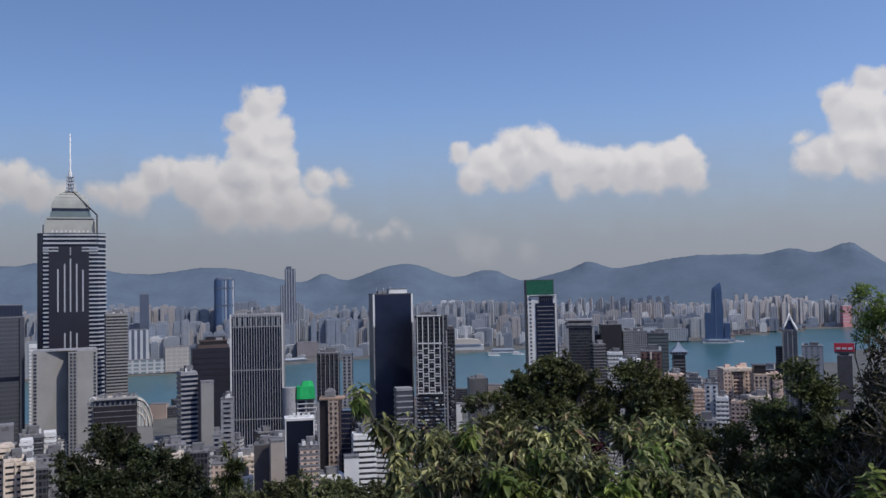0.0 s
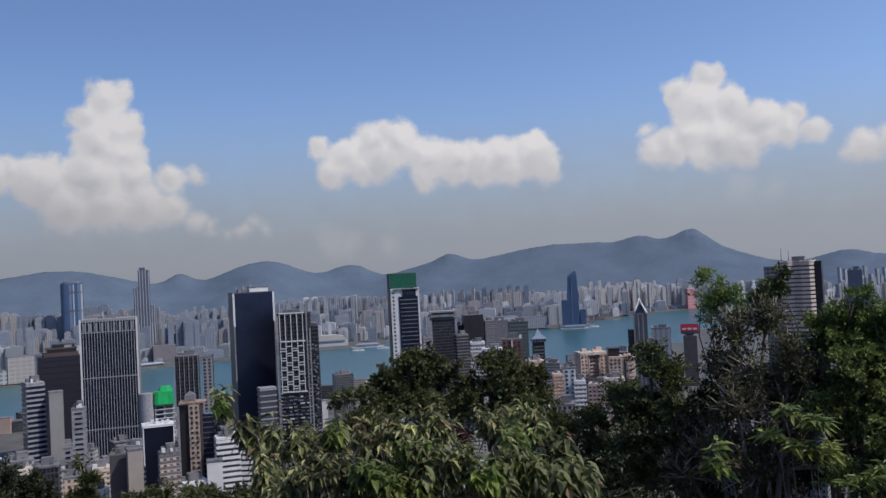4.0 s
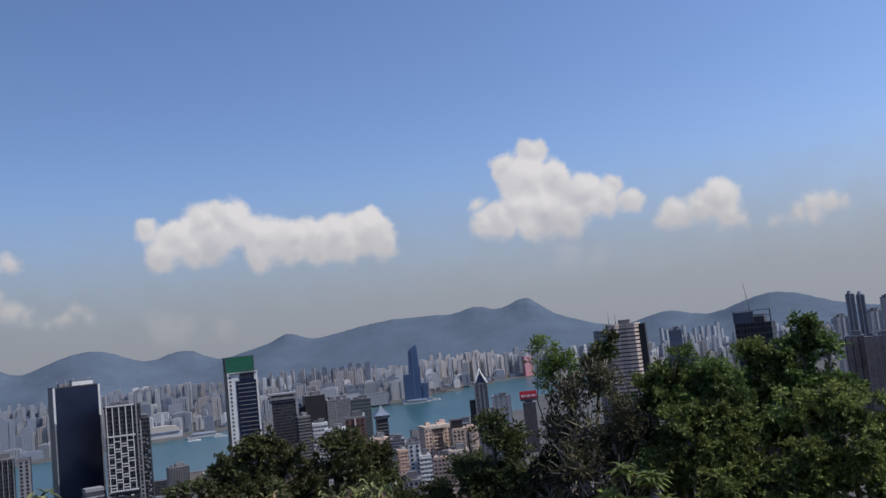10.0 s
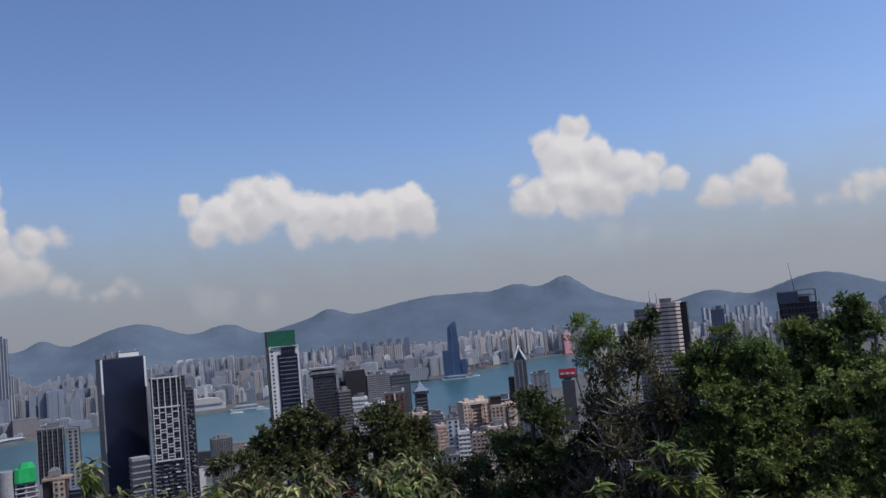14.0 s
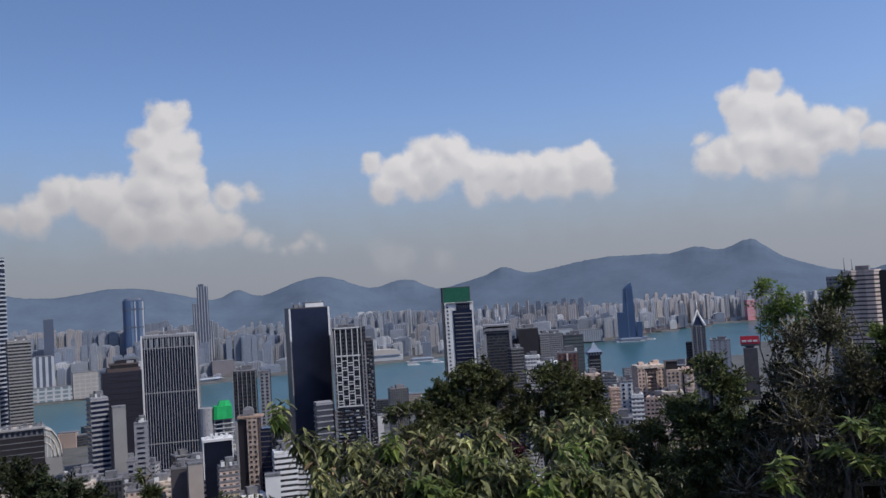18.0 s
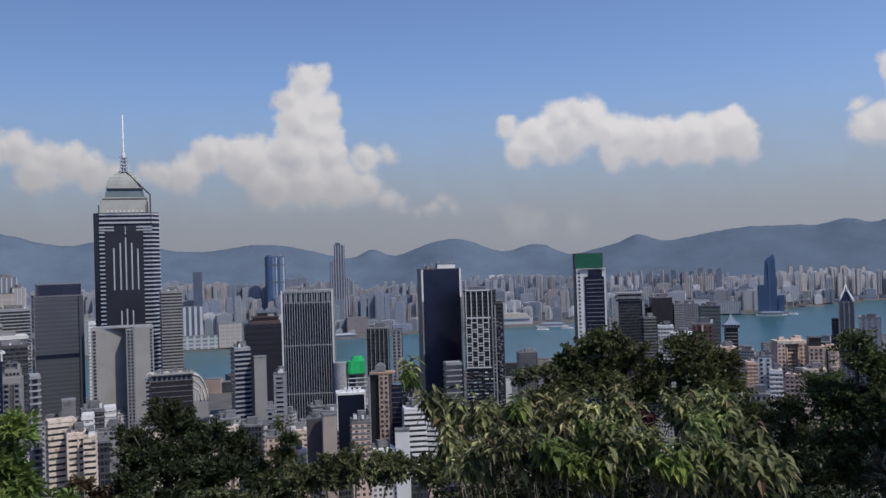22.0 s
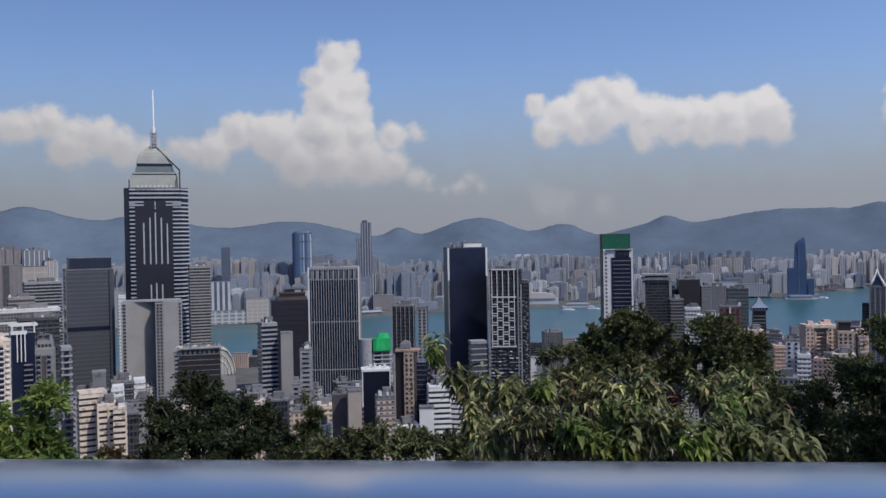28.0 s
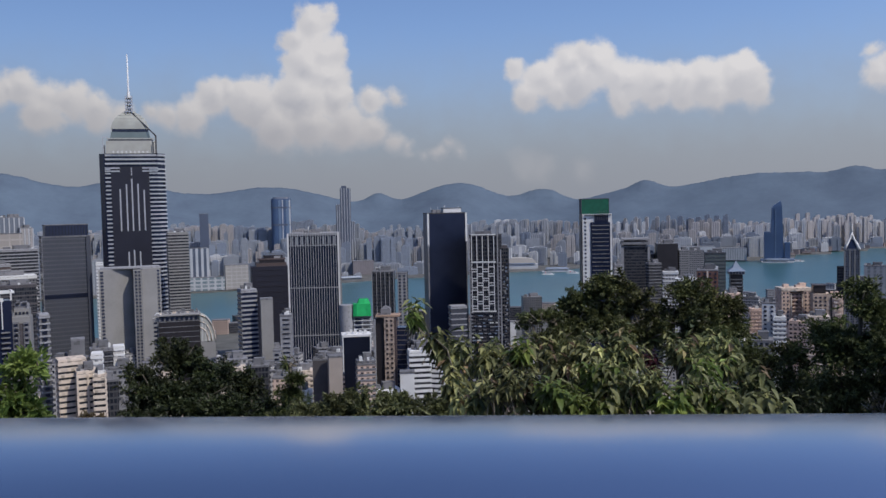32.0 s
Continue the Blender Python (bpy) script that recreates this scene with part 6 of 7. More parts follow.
# ---- far shore and the low town
def far_town():
    rng = random.Random(11)
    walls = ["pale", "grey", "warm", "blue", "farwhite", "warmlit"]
    shapes = {}

    def tower_mesh(w, d, h, kind):
        key = (w, d, h, kind)
        if key not in shapes:
            rows = [(0, 0, 0, w, d, h), (w * 0.1, 0, h, w * 0.6, d * 0.5, 3)]
            if kind == 1:
                rows += [(w * 0.3, -d * 0.5, 0, w * 0.25, d * 0.2, h - 3), (-w * 0.3, -d * 0.5, 0, w * 0.25, d * 0.2, h - 3)]
            if kind == 2:
                rows += [(-w * 0.55, 0, 0, w * 0.3, d * 0.8, h * 0.86)]
            shapes[key] = boxes("wall", rows)
        return shapes[key]

    rest, singles = [], 0
    # wall tones vary with bearing: sunlit paler east, cloud-shaded darker west, put into colour
    estates = []                                             # bearing, distance, height angle, width, depth, wall, kind, turn
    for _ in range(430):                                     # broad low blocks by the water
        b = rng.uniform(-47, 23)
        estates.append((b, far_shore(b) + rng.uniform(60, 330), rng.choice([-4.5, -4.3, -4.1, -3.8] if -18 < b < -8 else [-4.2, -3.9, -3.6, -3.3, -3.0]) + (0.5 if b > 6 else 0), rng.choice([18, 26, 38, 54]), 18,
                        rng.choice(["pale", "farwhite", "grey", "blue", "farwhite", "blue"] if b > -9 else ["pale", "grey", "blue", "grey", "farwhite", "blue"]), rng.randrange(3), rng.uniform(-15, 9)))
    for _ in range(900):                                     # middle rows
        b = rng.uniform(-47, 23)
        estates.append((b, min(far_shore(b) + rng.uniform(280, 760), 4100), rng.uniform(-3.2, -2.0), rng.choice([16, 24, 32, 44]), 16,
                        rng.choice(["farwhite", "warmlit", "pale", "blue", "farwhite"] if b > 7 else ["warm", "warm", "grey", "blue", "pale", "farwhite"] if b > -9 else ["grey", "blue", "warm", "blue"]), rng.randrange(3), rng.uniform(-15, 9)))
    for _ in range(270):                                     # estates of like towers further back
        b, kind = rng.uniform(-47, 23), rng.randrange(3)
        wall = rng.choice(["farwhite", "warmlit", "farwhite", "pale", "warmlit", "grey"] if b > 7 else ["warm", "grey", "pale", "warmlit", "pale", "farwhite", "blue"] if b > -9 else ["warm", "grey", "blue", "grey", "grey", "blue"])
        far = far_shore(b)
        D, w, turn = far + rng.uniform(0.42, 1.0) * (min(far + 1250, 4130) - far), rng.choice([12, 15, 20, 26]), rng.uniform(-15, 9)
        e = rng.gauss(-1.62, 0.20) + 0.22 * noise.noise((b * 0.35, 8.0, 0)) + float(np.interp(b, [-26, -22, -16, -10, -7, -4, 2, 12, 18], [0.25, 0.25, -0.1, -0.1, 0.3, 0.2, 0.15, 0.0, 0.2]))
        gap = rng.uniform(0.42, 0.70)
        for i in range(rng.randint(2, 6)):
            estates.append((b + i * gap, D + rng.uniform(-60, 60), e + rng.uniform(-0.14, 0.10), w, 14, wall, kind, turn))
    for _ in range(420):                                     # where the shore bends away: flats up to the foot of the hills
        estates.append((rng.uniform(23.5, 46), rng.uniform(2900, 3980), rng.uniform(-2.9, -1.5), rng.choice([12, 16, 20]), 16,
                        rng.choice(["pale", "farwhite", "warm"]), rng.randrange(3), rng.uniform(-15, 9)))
    for b, D, e, w, d, wall, kind, twist in estates:
        twist += max(0.0, min(b - 4, 20)) * 1.5               # the streets turn with the shore
        if D > 4150:
            continue
        f = far_shore(b)
        h = round((lift(D, e) - 5) / 5) * 5
        if h < 9:
            continue
        x, y = spot(b, D)
        turn = radians(-b + twist)
        if D - f > 420 or singles > 270 or b > 23.5:
            rest.append((x, y, ground_at(x, y) - 0.5, turn, w, d, h, kind, walls.index(wall)))
            continue
        singles += 1
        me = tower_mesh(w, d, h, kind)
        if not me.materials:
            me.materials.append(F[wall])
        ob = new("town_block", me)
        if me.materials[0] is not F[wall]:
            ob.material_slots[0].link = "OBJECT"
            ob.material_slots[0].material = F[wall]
        ob.location, ob.rotation_euler[2] = (x, y, ground_at(x, y) - 0.5), turn
        # the haze on these blocks is in their wall colours
        tone = {"pale": "pale grey", "warm": "warm grey", "grey": "grey", "blue": "blue-grey glass", "farwhite": "white", "warmlit": "warm pale"}[wall]
        tagged(ob, f"far {tone} town block in the haze of the opposite shore", "building", "blocks of the far shore")
    # the rows further back, too small to pick apart
    v, fc, idx = [], [], []
    for x, y, z, turn, w, d, h, kind, k in rest:
        src = tower_mesh(w, d, h, kind)
        m, o = pose(x, y, z, 0, 0, math.degrees(turn)), len(v)
        v += [m @ p.co for p in src.vertices]
        fc += [tuple(o + i for i in p.vertices) for p in src.polygons]
        idx += [k] * len(src.polygons)
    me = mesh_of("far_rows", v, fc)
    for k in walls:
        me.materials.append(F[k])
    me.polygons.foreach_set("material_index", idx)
    tagged(new("distant_town", me), "mass of tower blocks below the hills, haze in their colours", "buildings", kind="stuff")


far_town()


def low_town():
    rng = random.Random(23)
    made = 0
    kinds = [("nearwhite", "white"), ("nearwhite", "white"), ("nearcream", "cream"), ("neargrey", "concrete"), ("neardark", "concrete"), ("nearpeach", "peach")]
    while made < 250:
        b, D = rng.choice([rng.uniform(-46, 26), rng.uniform(-33, -8)]), rng.uniform(500, 1300)
        if D > near_shore(b) - 60:
            continue
        e = rng.uniform(-14, -8.8)
        top = lift(D, e)
        x, y = spot(b, D)
        if top < ground_at(x, y) + 10:
            continue
        wall, band = rng.choice(kinds)
        block(f"{ {'nearwhite': 'white', 'neargrey': 'grey', 'nearcream': 'cream', 'neardark': 'dark', 'nearpeach': 'peach'}[wall] } street block in the crowded low town", b, D, rng.uniform(8, 18), rng.uniform(8, 14), top,
              rng.uniform(-25, 25), wall, band if rng.random() < 0.35 else None, 3.2, name="street_block", group="low town blocks", low=-13)
        made += 1


def waterfront():
    """Low sheds and blocks along the near shore, between the towers and the water."""
    rng = random.Random(77)
    tones = [("nearwhite", "white"), ("neargrey", "grey"), ("neardark", "dark"), ("nearcream", "cream"), ("nearpeach", "peach")]
    for i in range(100):
        b = -25.0 + i * 0.43 + rng.uniform(-0.15, 0.15)
        D = near_shore(b) - rng.choice([40, 75, 110, 160])
        wall, tone = rng.choice(tones)
        block(f"low {tone} block near the harbour edge", b, D, rng.uniform(9, 26), rng.uniform(10, 18), 5 + rng.choice([7, 9, 12, 16, 22]), rng.uniform(-20, 20), wall, None, 3.2, name="street_block", group="low town blocks", gear=False)


low_town()
waterfront()


# ---------------------------------------------------------------- trees on the slope
def leaves_mesh(name, pos, axis, normal, length, width, fold=0.22, curl=0.15):
    """Folded leaves: stalk end, two flanks, tip, as two triangles each."""
    n = len(pos)
    axis = axis / (np.linalg.norm(axis, axis=1, keepdims=True) + 1e-9)
    side = np.cross(axis, normal)
    side /= np.linalg.norm(side, axis=1, keepdims=True) + 1e-9
    nor = np.cross(side, axis)
    L, W = length[:, None], width[:, None]
    mid = pos + axis * L * 0.42
    v = np.stack([pos, mid + side * W * 0.5 + nor * W * fold, pos + axis * L - nor * L * curl, mid - side * W * 0.5 + nor * W * fold], 1)
    base = np.arange(n)[:, None] * 4
    t = np.concatenate([base + [0, 1, 2], base + [0, 2, 3]], 0)
    return tri_mesh(name, v.reshape(-1, 3), t)


def clumped(rng, lobes, count, clump, per):
    """Leaves along the shoots of many boughs, which sit over and inside the lobes and reach out of them, with gaps between."""
    vol = np.array([(l[3] * l[5]) ** 0.9 for l in lobes])
    k = max(count // per, 10)
    pick = rng.choice(len(lobes), size=k, p=vol / vol.sum())
    L = np.array(lobes)[pick]
    d = rng.normal(size=(k, 3))
    d[:, 2] = d[:, 2] * 0.9 + 0.25
    d[:, 1] -= 0.35
    d /= np.linalg.norm(d, axis=1, keepdims=True)
    size = np.minimum(clump * rng.uniform(0.5, 1.4, k), 0.9 * L[:, 5])
    rad = np.where(rng.random(k) < 0.7, rng.uniform(0.55, 1.05, k), rng.uniform(0.15, 0.7, k))[:, None]
    centre = rng.normal(size=(k, 3)) * L[:, 3:] * [0.13, 0.13, 0.10] + L[:, :3] + d * rad * np.maximum(L[:, 3:] - size[:, None] * [0.9, 0.9, 0.7], 0.05)
    shoots = 7                                               # shoots of one bough, each a line of leaves
    way = d[:, None, :] * 0.75 + rng.normal(size=(k, shoots, 3)) * 0.62 + [0.0, -0.05, 0.22]
    way /= np.linalg.norm(way, axis=2, keepdims=True)
    reach = size[:, None] * rng.uniform(0.55, 1.55, (k, shoots))
    who = rng.choice(k, size=count, p=size ** 1.7 / (size ** 1.7).sum())
    which = rng.integers(0, shoots, count)
    along = rng.random((count, 1)) ** 0.75
    w, far = way[who, which], reach[who, which][:, None]
    stray = rng.normal(size=(count, 3)) * size[who][:, None] * 0.13 * (1.15 - along * 0.75)
    pos = centre[who] + w * far * along * [1.1, 1.1, 0.8] + stray
    pos[:, 2] -= (far * along)[:, 0] ** 2 * 0.35             # the ends bow down
    out = stray / (np.linalg.norm(stray, axis=1, keepdims=True) + 1e-9)
    return pos, w * 0.9 + out * 0.5 + d[who] * 0.25


def tree(label, bearing, dist, lobes, leaf, count, length=0.085, width=0.035, clump=0.36, seed=1, droop=0.25, name="tree", category="tree", trunk=0.11, twigs=8, per=120, fork_at=0.5, twig_mat="bark"):
    """A tree on the slope; lobes: bearing, height angle, half width, half height in degrees, distance."""
    rng = np.random.default_rng(seed)
    x0, y0 = spot(bearing, dist)
    z0 = ground_at(x0, y0) - 0.3
    ob = new(name)
    ob.location = (x0, y0, z0)
    tagged(ob, label, category)
    L = []
    for b, e, hw, hh, D in lobes:
        x, y = spot(b, D)
        rx, rz = D * math.tan(radians(hw)), D * math.tan(radians(hh))
        L.append((x - x0, y - y0, lift(D, e) - z0, rx, max(min(rx, rz), 0.5 * rx), rz))
    mean = np.array(L)[:, :3].mean(0)
    fork = (mean[0] * fork_at * 0.8, mean[1] * fork_at * 0.8, max(mean[2] * fork_at, 0.3))
    part("trunk", tube_mesh("trunk", [(0, 0, 0), (fork[0] * 0.3, fork[1] * 0.3 + 0.05, fork[2] * 0.5), fork], [trunk * 1.25, trunk, trunk * 0.8]), M["bark"], ob)
    r = random.Random(seed)
    for x, y, z, rx, ry, rz in L:
        bend = ((fork[0] + x) / 2 + r.uniform(-0.2, 0.2), (fork[1] + y) / 2 + r.uniform(-0.2, 0.2), (fork[2] + z) / 2 + 0.15)
        limb = part("limb", tube_mesh("limb", [fork, bend, (x, y, z)], [trunk * 0.7, trunk * 0.45, trunk * 0.2], 6), M["bark"], ob)
        for _ in range(twigs):
            d = Vector((r.gauss(0, 1), r.gauss(-0.3, 1), r.gauss(0.5, 0.8))).normalized()
            tip = (x + d.x * rx * 0.98, y + d.y * ry * 0.98, z + d.z * rz * 0.98)
            part("twig", tube_mesh("twig", [(x + d.x * rx * 0.1, y, z - rz * 0.3), ((x + tip[0]) / 2 + r.uniform(-0.1, 0.1), (y + tip[1]) / 2, (z + tip[2]) / 2 - 0.05), tip], [trunk * 0.17, trunk * 0.1, trunk * 0.04], 4), M[twig_mat], limb)
    knobs = [(x, y, z, rx * 0.80, ry * 0.80, rz * 0.80) for x, y, z, rx, ry, rz in L]                                   # smaller heads that break up the outline
    for x, y, z, rx, ry, rz in L:
        for _ in range(8):
            d = Vector((r.gauss(0, 1), r.gauss(-0.2, 0.8), r.gauss(0.35, 0.8))).normalized()
            q, o = r.uniform(0.18, 0.42), r.uniform(0.6, 1.0)
            knobs.append((x + d.x * rx * o, y + d.y * ry * o, z + d.z * rz * o, rx * q, ry * q, rz * q))
    pos, out = clumped(rng, knobs, count, clump, per)
    axis = out + rng.normal(size=(count, 3)) * 0.6
    axis[:, 2] -= droop
    normal = out * 0.9 + rng.normal(size=(count, 3)) * 0.4 + [0.0, 0.0, 0.35]
    ln = length * rng.uniform(0.55, 1.3, count)
    tagged(part("crown", leaves_mesh("crown", pos, axis, normal, ln, ln * width / length * rng.uniform(0.8, 1.2, count)), M[leaf], ob), kind="stuff")
    return ob


def blade(name, length, width):
    """One large leaf: arched along its midrib, folded, with a pointed tip."""
    v, f = [], []
    prof = [(0, 0.06, 0), (0.18, 0.72, 0.03), (0.42, 1.0, 0.02), (0.68, 0.78, -0.05), (0.88, 0.34, -0.15), (1.0, 0.02, -0.24)]
    for t, w, h in prof:
        y, z = t * length, h * length
        v += [(-w * width / 2, y, z + w * width * 0.16), (0, y, z), (w * width / 2, y, z + w * width * 0.16)]
    for i in range(len(prof) - 1):
        a = i * 3
        f += [(a, a + 1, a + 4, a + 3), (a + 1, a + 2, a + 5, a + 4)]
    return mesh_of(name, v, f, True)


def sprig_bush(label, bearing, dist, lobes, leaf, sprigs, length, width, seed, singles=0, droop=0.9, name="bush", grow=0.55):
    """A bush of upright shoots with long leaves that hang from them; the foremost leaves are pieces of their own."""
    rng = random.Random(seed)
    x0, y0 = spot(bearing, dist)
    z0 = ground_at(x0, y0) - 0.2
    ob = tagged(new(name), label, "bush")
    ob.location = (x0, y0, z0)
    L = []
    for b, e, hw, hh, D in lobes:
        x, y = spot(b, D)
        L.append((x - x0, y - y0, lift(D, e) - z0, D * math.tan(radians(hw)), D * math.tan(radians(hw)) * 0.6, D * math.tan(radians(hh))))
    weights = [l[3] * l[5] for l in L]
    for l in L:
        branch = part("branch", tube_mesh("branch", [(l[0] * 0.3, l[1] * 0.3, -0.3), (l[0] * 0.5, l[1] * 0.6, l[2] * 0.72), (l[0] * 0.82, l[1] * 0.9, l[2] * 0.97), (l[0], l[1], l[2])], [0.007, 0.005, 0.004, 0.003], 5), M["bark"], ob)
    sv, sf = [], []
    P, A, N, W = [], [], [], []
    for s in range(sprigs):
        l = rng.choices(L, weights)[0]
        while True:
            d = Vector((rng.uniform(-1, 1), rng.uniform(-1, 1), rng.uniform(-1, 1)))
            if d.length < 1:
                break
        root = Vector((l[0] + d.x * l[3], l[1] + d.y * l[4], l[2] + d.z * l[5]))
        up = Vector((rng.gauss(0, 0.35), rng.gauss(-0.15, 0.3), 1)).normalized()
        tall = length * rng.uniform(0.6, 2.3) * grow
        tip = root + up * tall
        side = up.orthogonal().normalized() * 0.004
        o = len(sv)
        sv += [root - side - up * 0.12, root + side - up * 0.12, tip]
        sf.append((o, o + 1, o + 2))
        k = rng.randint(6, 11)
        for i in range(k):
            t = (i + 0.5) / k
            w = i * 2.4 + rng.uniform(-0.4, 0.4)
            a = Vector((math.cos(w), math.sin(w), rng.uniform(-0.2, 0.4) + (t - 0.5) * 0.8 - droop * rng.uniform(0.5, 1.0)))
            P.append(root + up * tall * t)
            A.append(a.normalized())
            N.append(Vector((rng.gauss(0, 0.3), rng.gauss(0, 0.3), 1)))
            W.append(length * rng.uniform(0.6, 1.15) * (1.05 - 0.4 * t))
    order = sorted(range(len(P)), key=lambda i: P[i].z * 1.2 - P[i].y, reverse=True)
    ones, rest = order[:singles], order[singles:]
    kinds = [blade("leaf", length * 1.05, width * q) for q in (0.9, 1.1)]
    for i in ones:
        q = A[i].to_track_quat("Y", "Z").to_matrix().to_4x4()
        leaf_ob = part("leaf", kinds[i % 2], M[leaf], branch)
        leaf_ob.matrix_basis = Matrix.Translation(P[i]) @ q @ Matrix.Diagonal((W[i] / length, W[i] / length, W[i] / length, 1))
    arr = lambda q: np.array([tuple(q[i]) for i in rest])
    ln = np.array([W[i] for i in rest])
    tagged(part("crown", leaves_mesh("crown", arr(P), arr(A), arr(N), ln, ln * width / length, 0.16, 0.2), M[leaf], ob), kind="stuff")
    tagged(part("stem", mesh_of("stem", sv, sf), M["bark"], ob, "many thin green-brown shoots"), kind="stuff")
    return ob


DARK_TREE = "dark rounded tree above the leafy bushes"
# the shaded darkness of this crown is in its leaf colour
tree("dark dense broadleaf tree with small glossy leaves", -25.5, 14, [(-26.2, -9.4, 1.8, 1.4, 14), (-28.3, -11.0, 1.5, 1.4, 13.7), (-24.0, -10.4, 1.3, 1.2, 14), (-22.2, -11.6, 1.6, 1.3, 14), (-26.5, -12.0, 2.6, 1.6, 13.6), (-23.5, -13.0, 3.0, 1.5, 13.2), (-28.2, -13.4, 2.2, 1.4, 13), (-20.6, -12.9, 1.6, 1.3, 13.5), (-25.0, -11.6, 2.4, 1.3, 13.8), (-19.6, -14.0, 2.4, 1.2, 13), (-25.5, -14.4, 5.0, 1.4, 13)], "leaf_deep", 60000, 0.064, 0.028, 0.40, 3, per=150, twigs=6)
tree("small feathery dark conifer", -19.1, 13, [(-19.1, -10.0, 0.28, 0.6, 13), (-19.1, -11.1, 0.7, 0.45, 13), (-19.1, -12.1, 1.1, 0.45, 13), (-19.1, -13.4, 1.4, 0.7, 13)], "leaf_dark", 6000, 0.12, 0.016, 0.2, 4)
tree("sunlit yellow-green broadleaf tree", -37.5, 9, [(-40.2, -9.6, 1.6, 1.7, 9), (-38.2, -10.0, 1.1, 1.4, 9), (-34.9, -9.2, 0.8, 1.3, 9), (-35.6, -10.8, 1.2, 1.2, 9), (-37.4, -12.0, 2.0, 1.5, 8.8), (-34.8, -12.2, 1.2, 1.2, 9), (-36.8, -13.6, 3.4, 1.4, 8.8), (-43.0, -11.0, 2.4, 2.4, 9), (-32.2, -13.5, 1.5, 0.7, 8.8)], "leaf_bright", 13000, 0.095, 0.042, 0.22, 5, per=30, twigs=6)
tree("thin brownish shrub with sparse leaves", -31.4, 9, [(-31.3, -12.6, 0.6, 0.5, 9), (-30.5, -13.6, 0.8, 0.6, 9)], "leaf_dry", 900, 0.06, 0.026, 0.14, 6, name="shrub", category="shrub", trunk=0.03, per=24)
tree("low olive shrubs along the slope", -15.3, 9, [(-18.0, -13.6, 2.2, 1.2, 9), (-14.6, -13.2, 2.0, 1.2, 9), (-16.6, -13.5, 1.5, 1.2, 9), (-12.4, -13.1, 1.5, 1.2, 9), (-9.6, -13.6, 1.6, 1.2, 9), (-22.5, -14.6, 3.2, 1.0, 9), (-28, -14.7, 3.2, 1.0, 9)], "leaf_scrub", 22000, 0.05, 0.024, 0.16, 7, name="shrub", category="shrub", trunk=0.04, per=60, twigs=4)
tree(DARK_TREE, 1.5, 14, [(1.7, -5.7, 1.6, 1.2, 14), (3.3, -6.3, 1.2, 1.1, 14), (0.1, -6.4, 0.9, 1.0, 14), (-1.8, -7.6, 1.2, 0.8, 13.8), (-3.3, -7.7, 0.9, 0.8, 13.6), (1.6, -8.2, 2.8, 1.4, 13.8), (-2.0, -9.3, 2.2, 1.2, 13.5), (4.2, -8.6, 1.6, 1.6, 13.9), (4.7, -7.2, 0.9, 1.0, 14), (-0.9, -7.0, 0.9, 0.9, 14), (0.0, -10.8, 3.2, 1.6, 13), (2.2, -7.4, 2.0, 1.2, 14.2), (-0.4, -8.2, 2.2, 1.2, 14.2)], "leaf_dark", 46000, 0.062, 0.028, 0.42, 8, per=150, twigs=8)
tree(DARK_TREE, 7.4, 14, [(6.1, -6.0, 1.1, 1.0, 14), (7.5, -6.2, 1.0, 1.2, 14), (8.9, -6.9, 0.9, 1.0, 14), (5.5, -7.6, 0.8, 1.2, 14), (7.4, -8.2, 2.4, 1.5, 13.8), (9.4, -8.6, 0.8, 1.2, 14), (8.0, -10.8, 2.4, 1.6, 13), (10.6, -10.4, 1.8, 1.4, 13.4), (7.0, -7.4, 1.8, 1.2, 14.2)], "leaf_dark", 36000, 0.062, 0.028, 0.42, 9, per=150, twigs=8)
tree("dark tree in front of the town", 14.5, 13, [(12.6, -9.6, 1.4, 1.2, 13), (14.6, -8.6, 1.4, 1.6, 13), (16.6, -6.3, 1.3, 1.5, 12.5), (17.6, -7.6, 0.9, 1.6, 12.5), (15.8, -9.2, 2.2, 1.8, 12.6), (13.0, -11.8, 2.6, 1.6, 13), (16.4, -11.8, 2.8, 1.8, 12), (14.5, -13.6, 4.5, 1.6, 12), (18.4, -9.8, 1.4, 1.8, 12), (19.0, -12.6, 2.2, 1.8, 12)], "leaf_dark", 46000, 0.06, 0.027, 0.36, 10, per=120, twigs=8)
# two dark fillers: shade under bush and tree is put into the leaf colour
tree("undergrowth below the leafy bush, shade put into its dark leaves", 1.0, 7.4, [(-7.4, -12.9, 1.5, 1.1, 7.4), (-5.2, -12.4, 2.2, 1.2, 7.4), (-1.0, -12.6, 2.6, 1.3, 7.4), (2.0, -12.9, 1.6, 1.2, 7.4), (8.2, -12.5, 2.2, 1.4, 7.4), (12.0, -13.0, 2.4, 1.3, 7.4), (-0.5, -15.0, 7.5, 1.6, 7.2), (10.0, -15.0, 8.0, 1.6, 7.2)], "leaf_deep", 30000, 0.055, 0.026, 0.16, 31, name="shrub", category="shrub", trunk=0.03, twigs=4, per=50)
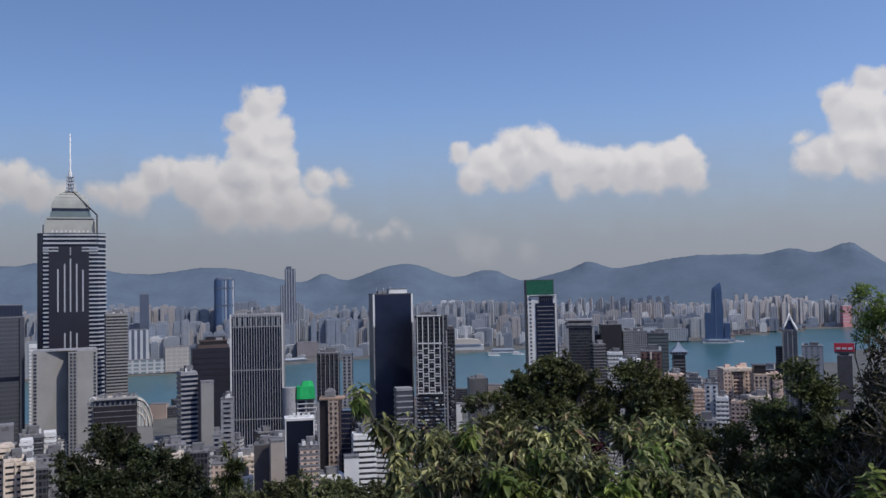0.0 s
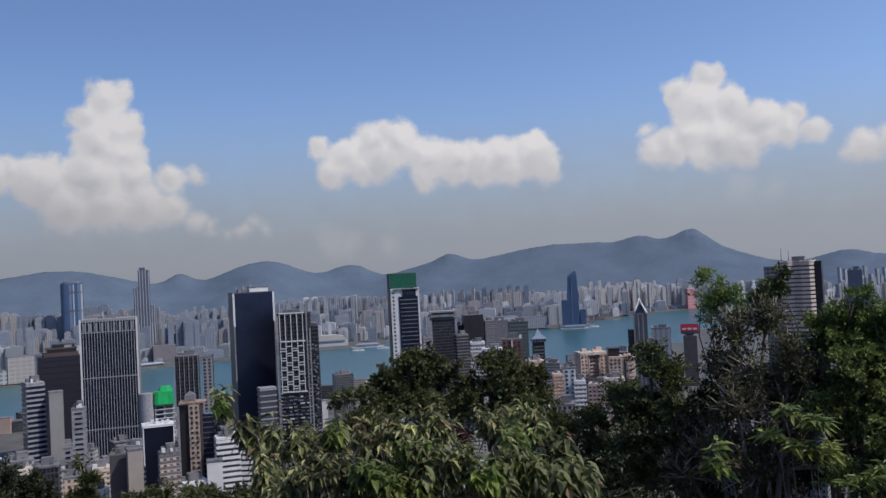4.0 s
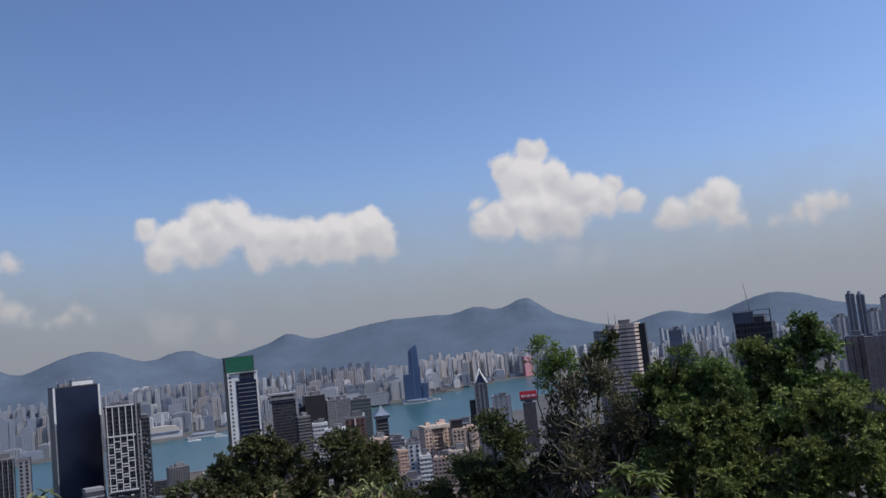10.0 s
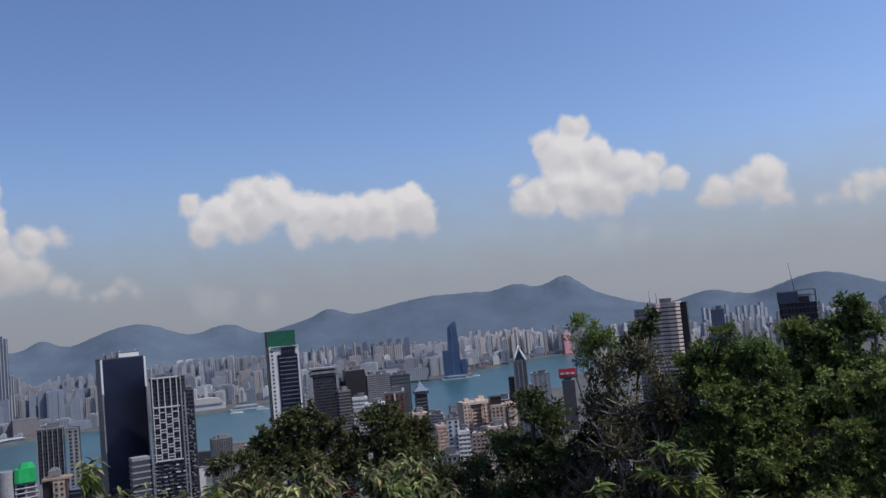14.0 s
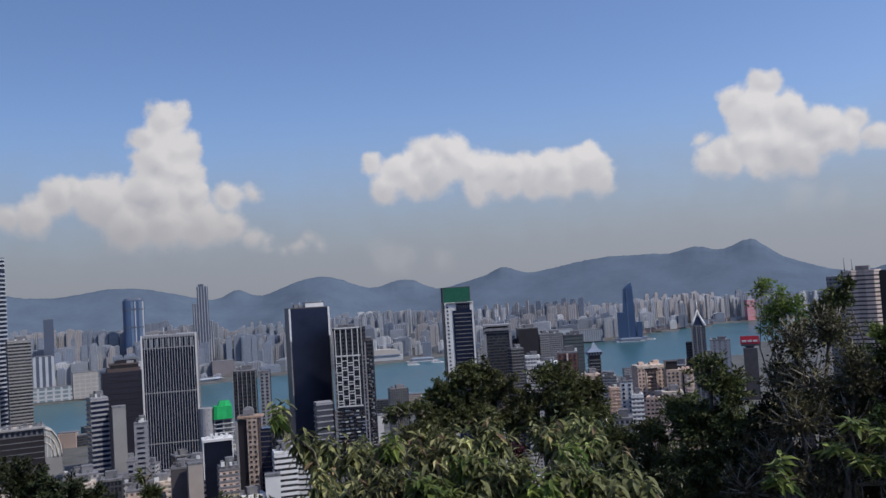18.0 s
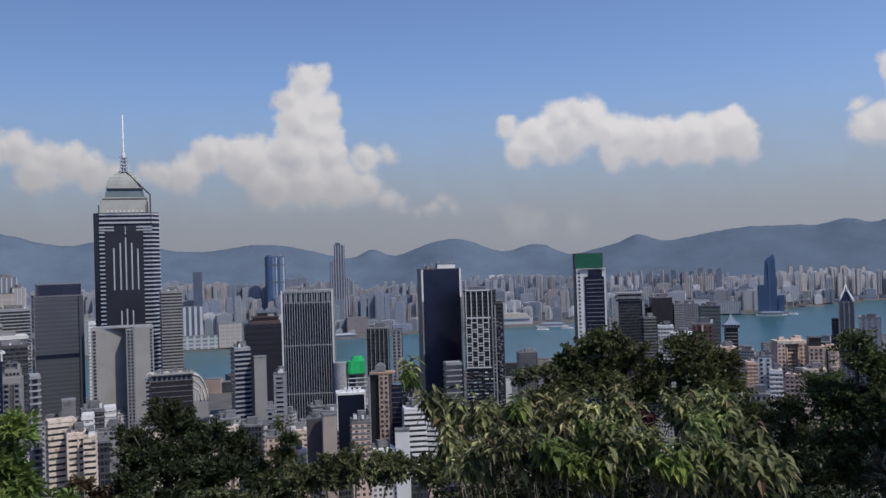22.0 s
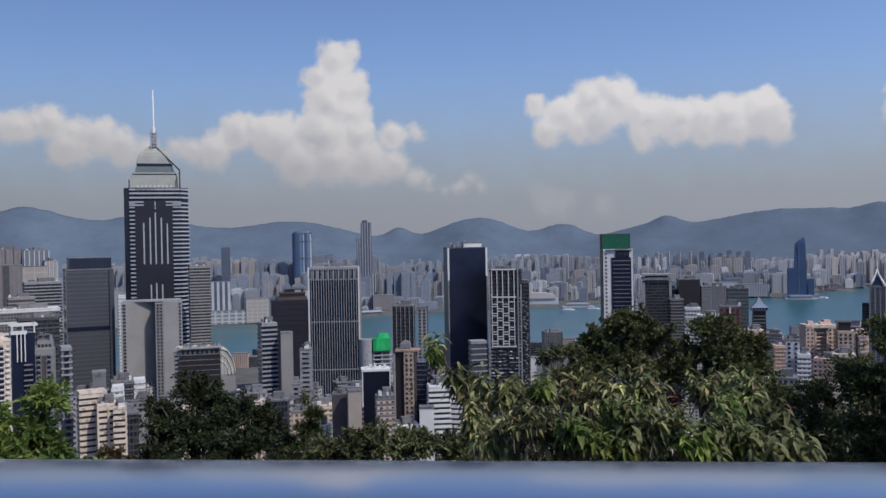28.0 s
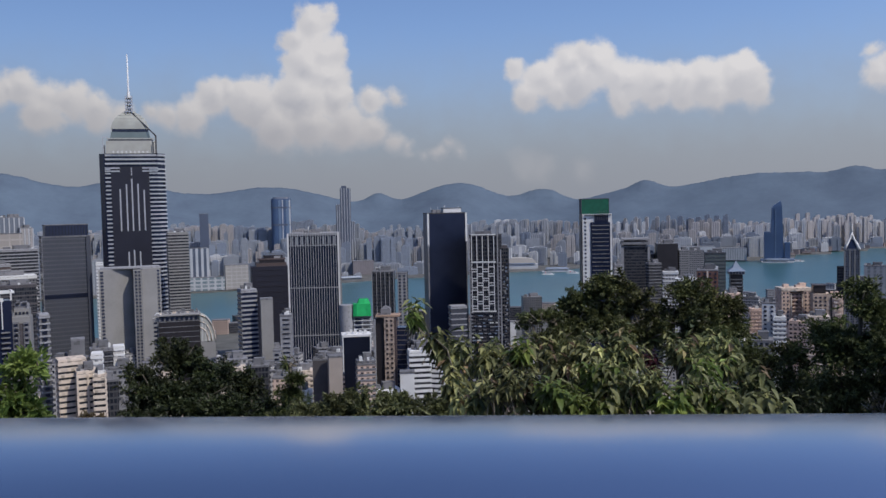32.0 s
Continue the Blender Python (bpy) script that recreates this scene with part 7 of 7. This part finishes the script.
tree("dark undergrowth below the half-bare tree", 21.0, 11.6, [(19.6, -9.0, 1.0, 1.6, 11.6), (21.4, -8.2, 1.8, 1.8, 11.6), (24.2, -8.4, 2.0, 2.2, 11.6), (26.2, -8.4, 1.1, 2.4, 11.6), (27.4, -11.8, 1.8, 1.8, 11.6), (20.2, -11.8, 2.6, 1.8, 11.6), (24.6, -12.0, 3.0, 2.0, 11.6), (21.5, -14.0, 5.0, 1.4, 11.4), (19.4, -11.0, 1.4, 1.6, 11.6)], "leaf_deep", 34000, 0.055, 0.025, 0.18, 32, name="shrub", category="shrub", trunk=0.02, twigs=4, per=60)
tree("straggly half-bare tree with grey twigs and brown leaves", 22.4, 11, [(21.6, -4.4, 1.5, 1.7, 11), (23.6, -3.8, 1.4, 1.8, 11), (20.6, -6.6, 1.1, 1.4, 11), (22.4, -6.6, 2.4, 1.8, 10.8), (24.8, -6.4, 1.5, 2.2, 10.8), (21.6, -9.0, 2.4, 2.0, 10.6), (24.4, -9.5, 2.4, 2.4, 10.8), (20.0, -11.4, 2.0, 2.0, 10.8), (22.6, -12.4, 4.0, 2.2, 10.8), (18.4, -12.8, 2.0, 1.8, 10.8)], "leaf_straggly", 12500, 0.055, 0.024, 0.20, 11, trunk=0.085, twigs=34, per=34, fork_at=0.62, twig_mat="twig")
tree("feathery bright green sapling among dry twigs", 20.6, 11.5, [(20.0, -1.1, 0.55, 0.6, 11.5), (20.9, -1.4, 0.7, 0.7, 11.5), (21.8, -2.5, 0.9, 0.9, 11.5), (20.4, -2.8, 0.5, 0.9, 11.5), (19.7, -1.9, 0.4, 0.6, 11.5), (21.2, -2.2, 0.7, 0.7, 11.5), (20.9, -3.6, 0.8, 0.7, 11.5), (22.3, -3.4, 0.6, 0.7, 11.5), (19.9, -3.6, 0.35, 0.6, 11.5)], "leaf_bright", 3000, 0.05, 0.02, 0.13, 21, trunk=0.016, twigs=7, per=14, fork_at=0.86)
tree("thin dark-leaved treetop before a banded tower", 24.2, 11.4, [(24.5, -1.2, 0.5, 0.5, 11.4), (24.0, -2.0, 0.9, 0.7, 11.4), (23.4, -2.7, 0.8, 0.7, 11.4)], "leaf_dark", 1700, 0.07, 0.03, 0.15, 22, trunk=0.02, twigs=8, per=26, fork_at=0.86)
tree("sunlit broadleaf tree with heaped green boughs", 29.0, 11, [(28.3, -4.0, 1.9, 1.6, 11), (30.6, -4.2, 1.6, 1.6, 11), (26.9, -5.0, 1.2, 1.9, 11), (29.2, -5.6, 2.6, 1.5, 11.5), (29.0, -6.8, 2.8, 2.0, 10.8), (27.6, -9.4, 2.6, 2.2, 10.8), (31.4, -7.2, 2.0, 2.0, 10.9), (30.8, -10.2, 3.0, 2.4, 10.6), (29.6, -13.0, 4.0, 2.0, 10.4)], "leaf_deep2", 86000, 0.052, 0.026, 0.26, 12, twigs=8, per=170)
tree("dark green tree with a pointed top", 35.0, 12, [(36.2, -1.8, 0.9, 1.1, 12), (35.2, -2.9, 1.9, 1.1, 12), (33.2, -2.9, 1.2, 1.1, 12), (37.4, -2.9, 0.8, 1.1, 12), (34.8, -4.8, 2.8, 1.6, 12), (37.0, -5.6, 1.9, 1.8, 12), (34.5, -7.6, 3.0, 2.0, 12), (32.4, -5.4, 1.5, 1.5, 12.2)], "leaf_deep2", 60000, 0.055, 0.026, 0.25, 14, twigs=6, per=130)
tree("olive-green broadleaf tree with loose boughs", 39.0, 10.8, [(37.4, -6.4, 1.7, 1.5, 10.8), (35.2, -6.4, 1.6, 1.3, 11), (41.5, -6.8, 2.6, 1.5, 10.8), (44.5, -6.9, 2.5, 1.8, 10.8), (39.5, -8.4, 3.0, 2.0, 10.6), (43.0, -9.5, 3.0, 2.4, 10.6), (36.0, -10.0, 3.2, 2.4, 10.6), (40.5, -12.0, 4.0, 2.5, 10.4), (34.5, -12.6, 3.6, 2.2, 10.4)], "leaf_mid", 86000, 0.052, 0.025, 0.22, 23, twigs=8, per=130)
sprig_bush("leafy bush with long drooping olive leaves", 0.0, 5.2, [(-10.9, -7.7, 0.45, 0.45, 5.2), (-9.7, -9.3, 0.6, 0.6, 5.2), (-8.4, -10.2, 0.9, 0.7, 5.2), (-6.4, -10.6, 1.0, 0.7, 5.2), (-4.0, -10.6, 0.9, 0.8, 5.2), (-1.2, -11.0, 1.1, 0.8, 5.2), (0.8, -10.6, 1.0, 0.8, 5.2), (2.6, -10.2, 0.8, 0.9, 5.2), (6.8, -10.4, 0.8, 0.8, 5.2), (8.9, -10.5, 0.9, 0.8, 5.2), (10.4, -12.0, 1.0, 0.7, 5.2), (12.0, -13.4, 0.8, 0.6, 5.2),
            (-8.4, -11.9, 0.8, 0.9, 5.1), (-7.0, -13.4, 1.6, 0.5, 4.7), (-2.6, -13.2, 2.0, 0.8, 4.6), (1.2, -12.8, 1.8, 1.0, 4.6), (6.8, -13.4, 2.4, 1.0, 4.6), (10.0, -13.8, 2.4, 0.8, 4.6)], "leaf_olive", 390, 0.115, 0.041, 15, 290, droop=1.05, grow=0.72)
sprig_bush("broad-leaved plants with pale upright rosettes", 26.0, 5.5, [(24.3, -9.4, 0.4, 0.3, 5.5), (26.0, -10.0, 0.6, 0.3, 5.5), (23.6, -11.0, 0.8, 0.4, 5.5), (25.6, -11.6, 1.5, 0.5, 5.5), (20.0, -11.6, 0.5, 0.4, 5.5), (20.2, -12.8, 0.7, 0.4, 5.5), (29.0, -13.2, 1.6, 0.5, 5.5), (34.5, -13.4, 2.2, 0.5, 5.5)], "leaf_mid", 66, 0.12, 0.038, 16, 120, droop=0.1, grow=0.3)
sprig_bush("fresh yellow-green shoots among the olive leaves", 1.0, 5.0, [(-4.2, -10.0, 0.6, 0.5, 5.1), (1.2, -11.8, 0.9, 0.7, 4.6), (3.4, -12.6, 1.0, 0.6, 4.6), (8.6, -12.8, 1.2, 0.6, 4.6), (-11.0, -7.6, 0.3, 0.3, 5.1), (-1.5, -12.9, 1.4, 0.6, 4.5), (0.8, -13.8, 1.6, 0.6, 4.5), (5.6, -13.2, 1.2, 0.6, 4.5), (7.6, -11.4, 0.7, 0.5, 4.95)], "leaf_bright", 105, 0.105, 0.036, 17, 60, droop=0.7, grow=0.6)
sprig_bush("fine olive twigs and small leaves between the drooping leaves", 1.5, 5.4, [(-8.2, -9.6, 0.7, 0.4, 5.3), (-5.2, -9.9, 1.0, 0.4, 5.3), (-2.6, -9.8, 0.9, 0.5, 5.3), (-0.4, -9.7, 0.8, 0.5, 5.3), (2.0, -9.3, 0.9, 0.5, 5.3), (6.0, -9.9, 0.9, 0.6, 5.3), (8.2, -9.5, 0.8, 0.6, 5.3), (3.0, -12.0, 2.0, 0.9, 4.6), (7.4, -12.4, 1.6, 0.8, 4.6), (-4.6, -12.2, 1.8, 0.8, 4.6)], "leaf_olive", 190, 0.08, 0.027, 18, 60, droop=0.8, grow=0.9)
sprig_bush("small dark red-leaved shrub among the olive leaves", 4.3, 5.3, [(4.3, -10.5, 0.45, 0.5, 5.3), (4.6, -11.4, 0.3, 0.5, 5.3)], "leaf_red", 13, 0.07, 0.028, 19, 20, droop=0.5, grow=0.7)
